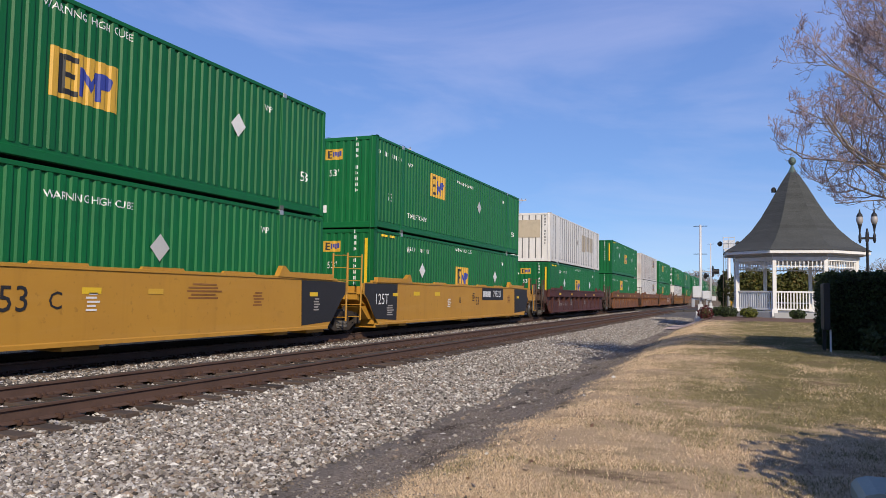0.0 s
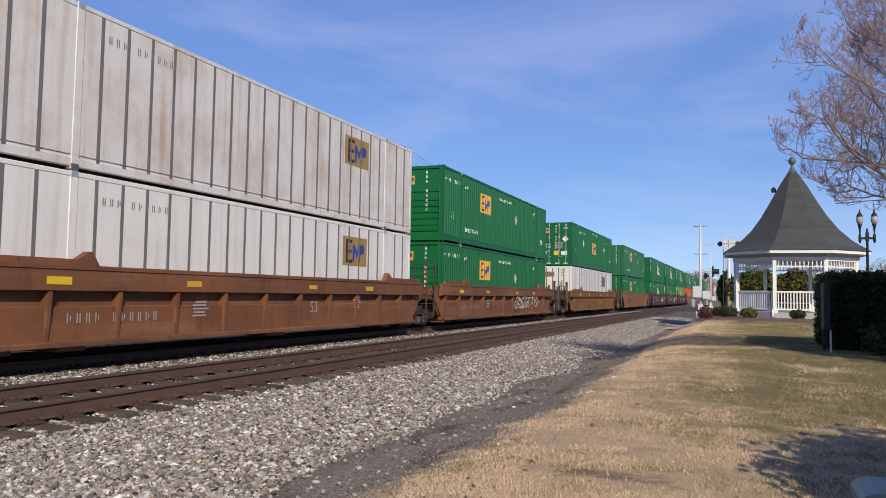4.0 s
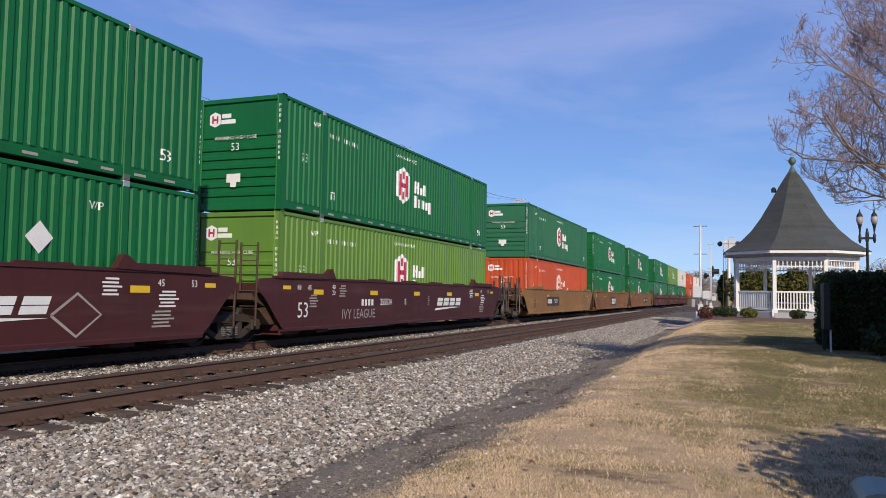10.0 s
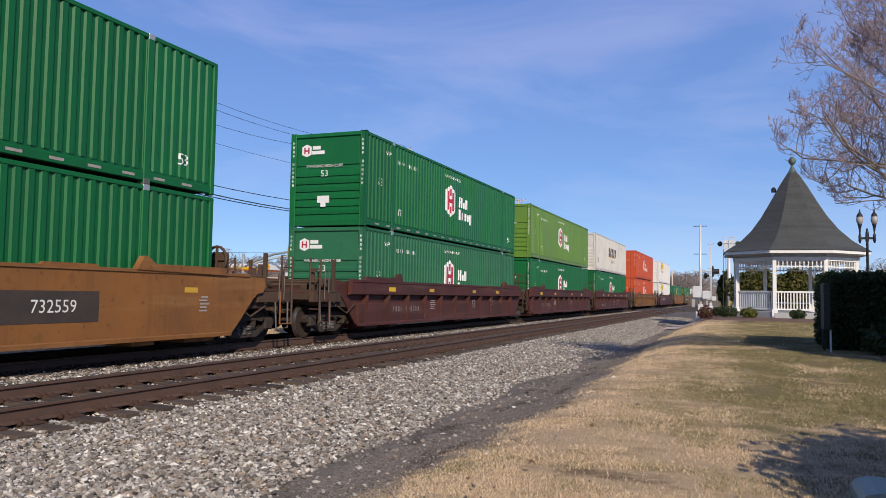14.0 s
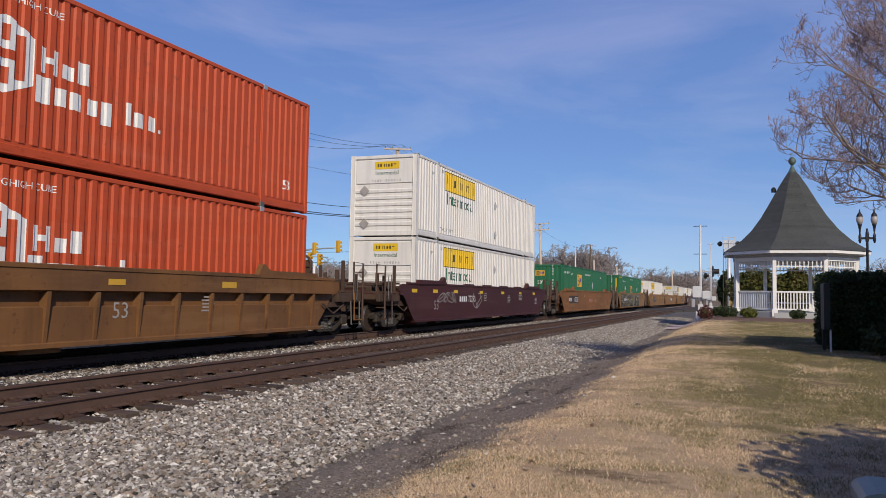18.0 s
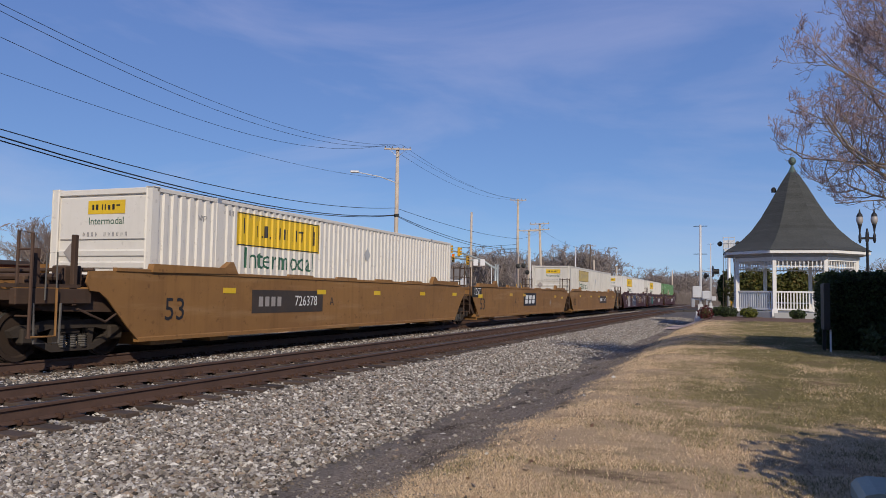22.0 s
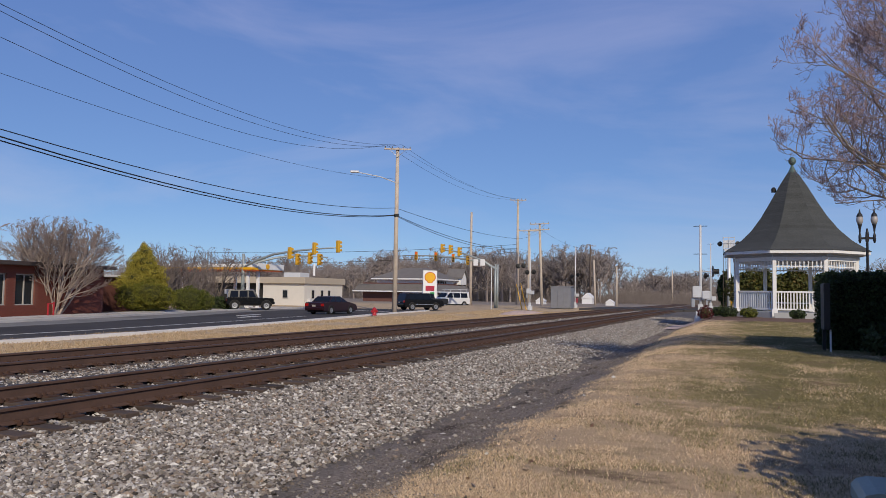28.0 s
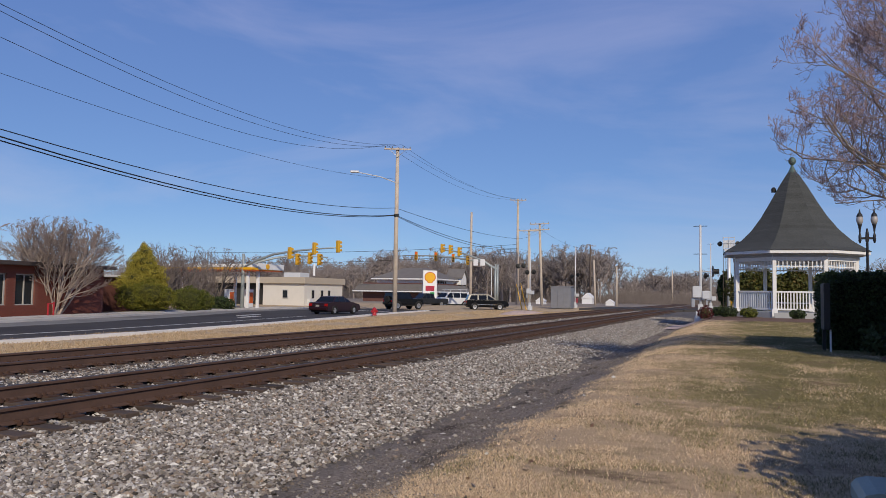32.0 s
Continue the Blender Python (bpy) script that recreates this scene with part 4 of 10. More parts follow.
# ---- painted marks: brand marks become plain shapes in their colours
EW = {"ribs": 0.034, "slats": 0.0, "doors": 0.0, "panel": 0.0}
EY = {"ribs": None, "slats": -HL + 0.018, "doors": -HL + 0.018, "panel": -HL + 0.016}


def words(c, text, size, y, z, colour, depth, key):
    side_decal(c, "lettering", lambda: text_bm(text, size), y, z, M[colour], depth, ("w", text, key, y, z, colour, depth), label="painted words %s" % text.lower())


def box_logo(c, y, z, depth, back, h=0.84, w=1.48):
    side_decal(c, "logo_panel", lambda: rect(w, h), y, z, M[back], depth, ("lp", y, z, depth, back), 0.004)
    d = h * 0.8
    side_decal(c, "logo_mark", lambda: bars([(-w * 0.34, 0, w * 0.07, d), (-w * 0.22, d * 0.43, w * 0.2, d * 0.14), (-w * 0.23, 0, w * 0.16, d * 0.13), (-w * 0.22, -d * 0.43, w * 0.2, d * 0.14)]), y, z, M["ink"], depth, ("lm", y, z, depth), 0.008)
    side_decal(c, "logo_mark", lambda: shape2([(-w * .1, -d * .45), (-w * .03, -d * .45), (-w * .01, d * .02), (w * .07, -d * .3), (w * .15, d * .02), (w * .15, -d * .45), (w * .22, -d * .45), (w * .22, -d * .12), (w * .36, -d * .08), (w * .40, d * .2), (w * .33, d * .32), (w * .14, d * .3), (w * .07, d * .0), (-w * .02, d * .3), (-w * .1, d * .3)]), y, z, M["blue_ink"], depth, ("lb", y, z, depth), 0.008)


def logo_box(c, depth, end, back="gold", text="white_ink", diamonds=True, y=-2.85):
    mid = abs(y) < 1
    z = 1.58 if mid else (2.1 if y > 1 else 1.97)
    box_logo(c, y, z, depth, back)
    if depth:
        words(c, "53", 0.26, -7.0, 1.05 if diamonds else 2.0, text, depth, "a")
        words(c, "53", 0.26, 7.1, 0.95, text, depth, "a")
        words(c, "WARNING HIGH CUBE", 0.14, 0.0 if mid else 0.2, 2.66 if mid else 2.44, text, depth, "a")
        if not mid:
            words(c, "TOP LIFT ONLY", 0.17, -4.75, 0.62, text, depth, "a")
        side_decal(c, "stencil_mark", lambda: code_bars(11, 0.13), -4.6 if mid else -6.9, 2.42, M[text], depth, ("cb", text, depth, mid))
        words(c, "WP", 0.15, -5.4, 2.35, text, depth, "a")
        words(c, "WP", 0.15, 5.4, 2.35, text, depth, "a")
    else:
        side_decal(c, "stencil_mark", lambda: code_bars(11, 0.13), -4.7, 2.45, M["grey_ink"], depth, ("cb", "w", depth), 0.012)
    if diamonds:
        for py in ((-4.25, 4.25) if mid else (1.9,)):
            side_decal(c, "placard", lambda: diamond(0.27), py, 1.72, M[text if depth and mid else "placard_grey"], 0.0, ("pl", depth, text, py), 0.005)
    d, ey = EW[end], EY[end]
    q = dict(y=ey, depth=d, lift=0.006)
    end_decal(c, "end_logo", lambda: rect(0.62, 0.34), -0.2 if end != "doors" else -0.62, 2.35, M[back], ("el", end, back), **q)
    q["lift"] = 0.010
    ex = -0.2 if end != "doors" else -0.62
    end_decal(c, "end_logo_mark", lambda: bars([(-0.2, 0, 0.05, 0.24), (-0.14, 0.1, 0.12, 0.035), (-0.14, 0, 0.1, 0.035), (-0.14, -0.1, 0.12, 0.035)]), ex, 2.35, M["ink"], ("em", end), **q)
    end_decal(c, "end_logo_mark", lambda: bars([(-0.01, 0, 0.05, 0.17), (0.06, 0.02, 0.05, 0.12), (0.13, 0, 0.05, 0.17), (0.22, 0.02, 0.09, 0.15)]), ex, 2.35, M["blue_ink"], ("em2", end), **q)
    tone = text if depth else "ink"
    if depth:
        end_decal(c, "lettering", lambda: text_bm("53'", 0.22), -0.2 if end != "doors" else -0.52, 1.75 if end != "doors" else 0.85, M[text], ("e53", end, text), label="painted number 53", **q)
        end_decal(c, "placard", lambda: diamond(0.22), -0.82 if end != "doors" else 0.82, 2.2 if end != "doors" else 1.78, M["white_ink"], ("ep", end), **q)
        end_decal(c, "notice_plate", lambda: rect(0.40, 0.24), -0.62 if end != "doors" else 0.74, 0.62 if end != "doors" else 0.85, M["white_ink"], ("en", end), **q)
    end_decal(c, "stencil_mark", lambda: code_bars(10, 0.15, 0.2, True), 0.62 if end != "doors" else 0.2, 2.0, M[tone], ("ec", end, tone), **q)
    if end == "doors":
        end_decal(c, "stencil_mark", lambda: bars([(-0.1 - 0.1 * (i % 2), 0.2 - 0.055 * i, 0.5, 0.03) for i in range(8)]), 0.55, 1.35, M["dim_ink"], ("es2", end), **q)
        end_decal(c, "lettering", lambda: text_bm("WARNING\nHIGH CUBE", 0.13), -0.6, 1.32, M[text], ("ewh", end), label="painted words warning high cube", **q)
        end_decal(c, "notice_plate", lambda: rect(0.34, 0.27), 0.22, 0.86, M["yellow_ink"], ("ey", end), **q)


def logo_box_mid(c, depth, end):
    logo_box(c, depth, end, y=-0.05)


def logo_box_mid_yellow(c, depth, end):
    logo_box(c, depth, end, y=-0.05)
    for x in (-1.02, 1.02):
        end_decal(c, "height_stripe", lambda: rect(0.10, 1.5), x, 1.85, M["yellow_ink"], ("hs", x), y=-HL + 0.012, lift=0.03)
    side_decal(c, "height_stripe", lambda: bars([(0, 0, 0.42, 0.07), (0.6, 0, 0.42, 0.07)]), -7.4, 2.72, M["yellow_ink"], depth, ("hs2", depth), 0.03)


def logo_box_yellow(c, depth, end):
    logo_box(c, depth, end)
    for x in (-1.02, 1.02):
        end_decal(c, "height_stripe", lambda: rect(0.10, 1.5), x, 1.85, M["yellow_ink"], ("hs", x), y=-HL + 0.012, lift=0.03)
    side_decal(c, "height_stripe", lambda: bars([(0, 0, 0.42, 0.07), (0.6, 0, 0.42, 0.07)]), -7.4, 2.72, M["yellow_ink"], depth, ("hs2", depth), 0.03)


def logo_box_old(c, depth, end):
    logo_box(c, depth, end, back="old_gold")


def logo_box_white(c, depth, end):
    logo_box(c, depth, end, back="old_gold", diamonds=False, y=4.1)


def logo_patch(c, depth, end):
    """Old marks painted over with tan patches."""
    for k, (y, w, m) in enumerate(((1.55, 0.56, "tan_patch"), (2.17, 0.56, "tan_patch"), (2.79, 0.56, "pale_patch"), (3.41, 0.56, "tan_patch"), (4.03, 0.56, "pale_patch"), (4.65, 0.56, "tan_patch"), (5.25, 0.52, "pale_patch"))):
        side_decal(c, "paint_patch", lambda: rect(w, 1.16 if k < 2 else 1.06), y, 1.70 if k < 2 else 1.75, M[m], depth, ("patch", k), 0.003, label="faded tan paint patch")
    side_decal(c, "stencil_frame", lambda: bars([(0, 0.14, 0.4, 0.03), (0, -0.14, 0.4, 0.03), (-0.19, 0, 0.03, 0.28), (0.19, 0, 0.03, 0.28)]), 3.41, 1.95, M["grey_ink"], depth, "patch_frame", 0.006)
    side_decal(c, "stencil_mark", lambda: code_bars(9, 0.10), -0.35, 2.5, M["grey_ink"], depth, "patch_c", 0.012)
    side_decal(c, "placard", lambda: diamond(0.22), -0.35, 1.62, M["dim_ink"], depth, "patch_d", 0.012)
    end_decal(c, "paint_patch", lambda: rect(1.5, 1.05), -0.1, 1.95, M["tan_patch"], "patch_e", y=-HL + 0.016, lift=0.006, label="faded tan paint patch")
    end_decal(c, "stencil_mark", lambda: code_bars(10, 0.15, 0.2, True), 0.95, 1.9, M["ink"], "patch_f", y=-HL + 0.016, lift=0.006)


def hex_logo(c, y, z, depth, red):
    h, w = 0.62, 0.56
    hexa = [(-w * 0.95, -h * 0.62), (0, -h), (w * 0.95, -h * 0.62), (w * 0.95, h * 0.62), (0, h), (-w * 0.95, h * 0.62)]
    side_decal(c, "logo_panel", lambda: shape2(hexa), y, z, M["white_ink"], depth, ("hx", y, z, depth), 0.004)
    side_decal(c, "logo_mark", lambda: bars([(-0.26, 0, 0.17, 0.72), (0.26, 0, 0.17, 0.72), (0, 0.0, 0.36, 0.15)]), y, z, M[red], depth, ("hm", y, z, depth, red), 0.008)
    side_decal(c, "logo_mark", lambda: bars([(0, 0.34, 0.12, 0.26), (0, -0.34, 0.12, 0.26)]), y, z, M[red], depth, ("hm2", y, z, depth, red), 0.008)


def logo_hex(c, depth, end, red="red_ink", long=False):
    hex_logo(c, -0.8, 1.6, depth, red)
    if long:
        side_decal(c, "logo_name", lambda: bars([(0.62, 0.26, 0.11, 0.42), (0.86, 0.26, 0.11, 0.42), (0.74, 0.27, 0.2, 0.10), (1.1, 0.17, 0.24, 0.24), (1.42, 0.24, 0.24, 0.38), (0.62, -0.24, 0.28, 0.44), (0.98, -0.28, 0.2, 0.3), (1.3, -0.28, 0.24, 0.3), (1.64, -0.3, 0.22, 0.28), (1.96, -0.34, 0.24, 0.42), (2.5, -0.22, 0.1, 0.42), (2.78, -0.28, 0.24, 0.28), (3.1, -0.28, 0.2, 0.28), (3.3, -0.39, 0.07, 0.07)]), -0.72, 1.44, M["white_ink"], depth, ("hn", depth, long))
    else:
        side_decal(c, "logo_name", lambda: bars([(0.62, 0.22, 0.11, 0.42), (0.86, 0.22, 0.11, 0.42), (0.74, 0.23, 0.2, 0.10), (1.1, 0.13, 0.24, 0.24), (1.42, 0.2, 0.24, 0.38), (0.62, -0.28, 0.28, 0.42), (0.98, -0.32, 0.18, 0.3), (1.28, -0.32, 0.24, 0.3), (1.6, -0.34, 0.22, 0.28), (1.92, -0.38, 0.24, 0.42)]), -0.4, 1.45, M["white_ink"], depth, ("hn", depth, long))
    words(c, "53", 0.24, -7.0, 1.45, "white_ink", depth, "h")
    words(c, "53", 0.24, 7.1, 0.62, "white_ink", depth, "h")
    words(c, "WARNING HIGH CUBE", 0.12, -0.6, 2.52, "white_ink", depth, "h")
    words(c, "WP", 0.15, -6.4, 2.45, "white_ink", depth, "h")
    side_decal(c, "stencil_mark", lambda: code_bars(11, 0.12), -4.9, 2.3, M["white_ink"], depth, ("hc", depth))
    side_decal(c, "stencil_mark", lambda: bars([(0, 0.12, 0.2, 0.03), (-0.05, 0, 0.05, 0.16), (0.06, 0, 0.05, 0.16)]), -5.5, 0.62, M["white_ink"], depth, ("hd", depth))
    d, ey = EW[end], EY[end]
    q = dict(y=ey, depth=d, lift=0.006)
    hexa = [(-0.17, -0.12), (0, -0.2), (0.17, -0.12), (0.17, 0.12), (0, 0.2), (-0.17, 0.12)]
    end_decal(c, "end_logo", lambda: shape2(hexa), -0.75, 2.36, M["white_ink"], ("hel", end), **q)
    q["lift"] = 0.010
    end_decal(c, "end_logo_mark", lambda: bars([(-0.07, 0, 0.05, 0.2), (0.07, 0, 0.05, 0.2), (0, 0, 0.1, 0.05)]), -0.75, 2.36, M[red], ("hem", end, red), **q)
    end_decal(c, "end_logo_name", lambda: bars([(0.08, 0.08, 0.28, 0.11), (0.14, -0.07, 0.44, 0.11)]), -0.48, 2.36, M["white_ink"], ("hen", end), **q)
    end_decal(c, "lettering", lambda: text_bm("53", 0.2), -0.1, 1.62, M["white_ink"], ("h53", end), label="painted number 53", y=ey, depth=d, lift=0.02)
    end_decal(c, "lettering", lambda: text_bm("WARNING HIGH CUBE", 0.09), -0.1, 1.86, M["white_ink"], ("hwh", end), label="painted words warning high cube", y=ey, depth=d, lift=0.02)
    for x in (-1.21, 1.21):
        end_decal(c, "stencil_mark", lambda: code_bars(11, 0.115, 0.15, True), x, 1.95, M["white_ink"], ("hcd", x), y=-HL, lift=0.004)
    end_decal(c, "notice_plate", lambda: bars([(0, 0.05, 0.42, 0.22), (0, -0.12, 0.18, 0.12)]), -0.12, 0.78, M["white_ink"], ("hnp", end), y=ey, depth=d, lift=0.03)
    side_decal(c, "reflector_strip", lambda: bars([(-7.2 + k * 0.8, 0, 0.30, 0.05) for k in range(19)]), 0.0, 0.13, M["dim_ink" if not long else "orange"], 0.0, ("strip", long), 0.008)


def logo_hex_green(c, depth, end):
    logo_hex(c, depth, end)


def logo_hex_orange(c, depth, end):
    logo_hex(c, depth, end, "orange", True)


def logo_yellow(c, depth, end, back="yellow_ink", name_ink="ink"):
    side_decal(c, "logo_panel", lambda: rect(3.65, 0.76), -3.6, 2.31, M[back], depth, ("jy", depth, back), 0.004, "yellow name panel")
    side_decal(c, "logo_name", lambda: bars([(-0.98, -0.02, 0.07, 0.26), (-0.80, -0.13, 0.05, 0.05), (-0.62, 0, 0.10, 0.28), (-0.42, -0.13, 0.05, 0.05), (-0.20, 0, 0.05, 0.28), (-0.06, 0, 0.05, 0.28), (0.16, 0, 0.05, 0.26), (0.30, 0, 0.05, 0.26), (0.54, 0, 0.05, 0.28), (0.68, 0, 0.05, 0.28), (0.95, 0.11, 0.22, 0.05), (0.95, -0.02, 0.05, 0.24)]), -3.65, 2.31, M[name_ink], depth, ("jn", depth, name_ink), 0.008)
    side_decal(c, "logo_mark", lambda: bars([(-1.78, 0, 0.03, 0.7), (1.78, 0, 0.03, 0.7), (0, 0.36, 3.56, 0.025), (0, -0.36, 3.56, 0.025), (1.45, 0.05, 0.05, 0.5), (1.55, 0.0, 0.05, 0.36), (-1.55, 0.08, 0.05, 0.36)]), -3.6, 2.31, M["ink"], depth, ("jm", depth), 0.008)
    words(c, "Intermodal", 0.50, -3.6, 1.64, "teal_ink", depth, "j")
    words(c, "TOP LIFT ONLY", 0.14, -5.1, 0.42, "grey_ink", depth, "j")
    side_decal(c, "stencil_mark", lambda: code_bars(11, 0.11), -5.1, 2.62, M["grey_ink"], depth, ("jc", depth))
    words(c, "WP", 0.13, -6.6, 2.4, "grey_ink", depth, "j")
    for y, z in ((1.0, 2.05), (1.0, 0.72)):
        side_decal(c, "placard", lambda: diamond(0.21), y, z, M["placard_grey"], 0.0, ("jd", depth, z), 0.004)
    ey = EY[end]
    end_decal(c, "end_logo", lambda: rect(0.95, 0.27), 0.12, 2.52, M["yellow_ink"], ("jel", end), y=ey, lift=0.006)
    end_decal(c, "end_logo_name", lambda: bars([(-0.34, 0, 0.05, 0.11), (-0.24, 0, 0.06, 0.11), (-0.1, 0, 0.03, 0.11), (-0.03, 0, 0.03, 0.11), (0.07, -0.01, 0.06, 0.09), (0.18, 0, 0.06, 0.11), (0.30, 0.03, 0.09, 0.03)]), 0.12, 2.52, M["ink"], ("jen", end), y=ey, lift=0.010)
    end_decal(c, "lettering", lambda: text_bm("Intermodal", 0.15), 0.12, 2.24, M["teal_ink"], ("jei", end), y=ey, lift=0.006, label="painted word intermodal")
    end_decal(c, "stencil_mark", lambda: code_bars(11, 0.08), 0.1, 1.98, M["grey_ink"], ("jec", end), y=ey, lift=0.008)
    end_decal(c, "placard", lambda: diamond(0.2), -0.75, 1.62, M["dim_ink"], ("jed", end), y=ey, lift=0.02)
    end_decal(c, "placard", lambda: diamond(0.2), -0.75, 0.45, M["dim_ink"], ("jee", end), y=ey, lift=0.02)


def logo_faded(c, depth, end):
    logo_yellow(c, depth, end, "faded_gold", "grey_ink")


def logo_navy(c, depth, end):
    side_decal(c, "logo_edge", lambda: slanted([((j - 2) * 0.80, 0.50, 0.76) for j in range(5)], 0.03), -0.06, 1.67, M["yellow_ink"], depth, ("sy", depth), 0.004)
    side_decal(c, "logo_name", lambda: slanted([((j - 2) * 0.80, 0.50, 0.76) for j in range(5)], 0.05), 0.0, 1.72, M["navy"], depth, ("sn", depth), 0.006)
    words(c, "INTERMODAL", 0.28, 0.35, 0.95, "grey_ink", depth, "s")
    words(c, "53ft", 0.34, -6.9, 0.85, "grey_ink", depth, "s")
    words(c, "WP", 0.16, -6.2, 2.4, "grey_ink", depth, "s")
    side_decal(c, "stencil_mark", lambda: code_bars(11, 0.15), 4.6, 2.4, M["grey_ink"], depth, ("sc", depth))
    side_decal(c, "reflector_strip", lambda: bars([(-7.4 + k * 0.9, 0, 0.22, 0.07) for k in range(17)]), 0.0, 0.115, M["reflector_red"], 0.0, "strip_red", 0.012)


LOGOS = {"box": logo_box, "box_mid": logo_box_mid, "box_mid_yellow": logo_box_mid_yellow, "box_yellow": logo_box_yellow, "box_old": logo_box_old, "box_white": logo_box_white, "patch": logo_patch,
         "hex": logo_hex_green, "hex_orange": logo_hex_orange, "yellow": logo_yellow, "faded": logo_faded, "navy": logo_navy}

M["grab_iron"] = mat("grab_iron_rusty", (0.085, 0.048, 0.032), 0.8, dark=(0.05, 0.032, 0.024), amount=0.6, stain=5)
M["grime"] = worn_mat("grimy_iron", (0.085, 0.052, 0.036), (0.048, 0.033, 0.026), (0.14, 0.088, 0.058), 0.9, 0.9)
M["pale_patch"] = mat("decal_pale_patch", (0.56, 0.52, 0.46), 0.7, dark=(0.42, 0.36, 0.28), amount=0.6, stain=3)

# ---------------------------------------------------------------- well cars
SIDE_X, SILL_LO, SILL_HI = 1.49, 0.47, 1.78


def wheelset(parent, y):
    def make():
        b = Build()
        for s in (-1, 1):
            b.lathe([(0.16, s * 0.70), (0.44, s * 0.70), (0.46, s * 0.72), (0.43, s * 0.735), (0.425, s * 0.83), (0.36, s * 0.835), (0.33, s * 0.80), (0.16, s * 0.81), (0.13, s * 0.86)], 24)
        b.tube([(0, 0, -1.05), (0, 0, 1.05)], 0.085, 10)
        b.turned(pose(0, 0, 0, 0, 90, 0))
        return b.mesh("wheelset", M["wheel_steel"])
    w = part("wheelset", once("wheelset", make), None, parent)
    t = once("tread", lambda: Build().lathe([(0.432, -0.02), (0.4335, 0.0), (0.4335, 0.045), (0.43, 0.06)], 24, (0, 0, 0.76)).open_ends().turned(pose(0, 0, 0, 0, 90, 0)).mesh("wheel_tread", M["tread"]))
    part("wheel_tread", t, None, w, "bright worn rim")
    w.matrix_basis = pose(0, y, RAIL_TOP + 0.432)
    WHEELS.append(w)
    return w


WHEELS = []


def truck(parent, y):
    """A two-axle truck under the end of a well."""
    def frame_mesh():
        b = Build()
        z = RAIL_TOP
        for s in (-1, 1):
            x0, x1 = s * 0.93, s * 1.06
            lo, hi = min(x0, x1), max(x0, x1)
            # cast side frame: top bar, bowed tie bar and two columns round the springs
            b.prism([(-1.25, z + 0.52), (-1.05, z + 0.60), (-0.55, z + 0.68), (0.55, z + 0.68), (1.05, z + 0.60), (1.25, z + 0.52), (1.2, z + 0.41), (0.95, z + 0.43), (0.5, z + 0.53), (-0.5, z + 0.53), (-0.95, z + 0.43), (-1.2, z + 0.41)], lo, hi, "x")
            b.prism([(-1.08, z + 0.43), (-0.45, z + 0.14), (0.45, z + 0.14), (1.08, z + 0.43), (0.90, z + 0.46), (0.38, z + 0.235), (-0.38, z + 0.235), (-0.90, z + 0.46)], lo + 0.004, hi - 0.004, "x")
            for a in (-1, 1):
                b.prism([(a * 0.30, z + 0.20), (a * 0.42, z + 0.22), (a * 0.46, z + 0.56), (a * 0.34, z + 0.56)], lo + 0.008, hi - 0.008, "x")
            for a in (-0.915, 0.915):
                b.box(min(s * 0.95, s * 1.12), max(s * 0.95, s * 1.12), a - 0.16, a + 0.16, z + 0.30, z + 0.56, 0.03)
        b.box(-1.0, 1.0, -0.22, 0.22, z + 0.42, z + 0.74, 0.03)
        return b.mesh("truck", M["truck_iron"])
    t = part("truck", once("truck", frame_mesh), None, parent, "dark grimy cast-iron two-axle truck")
    t.location.y = y

    spring = once("spring", lambda: Build().lathe([(0.085 if i % 2 else 0.065, 0.20 + i * 0.02) for i in range(12)], 8, (0, 0, RAIL_TOP)).mesh("spring", M["truck_spring"]))
    for a in (-0.22, 0.0, 0.22):
        o = part("spring", spring, None, t, "steel coil spring")
        o.location = (1.02, a, 0)
    for a in (-0.915, 0.915):
        wheelset(t, a)
    return t


def grab(parent, points, material, r=0.016):
    return part("grab_iron", Build().tube(points, r, 6), material, parent)


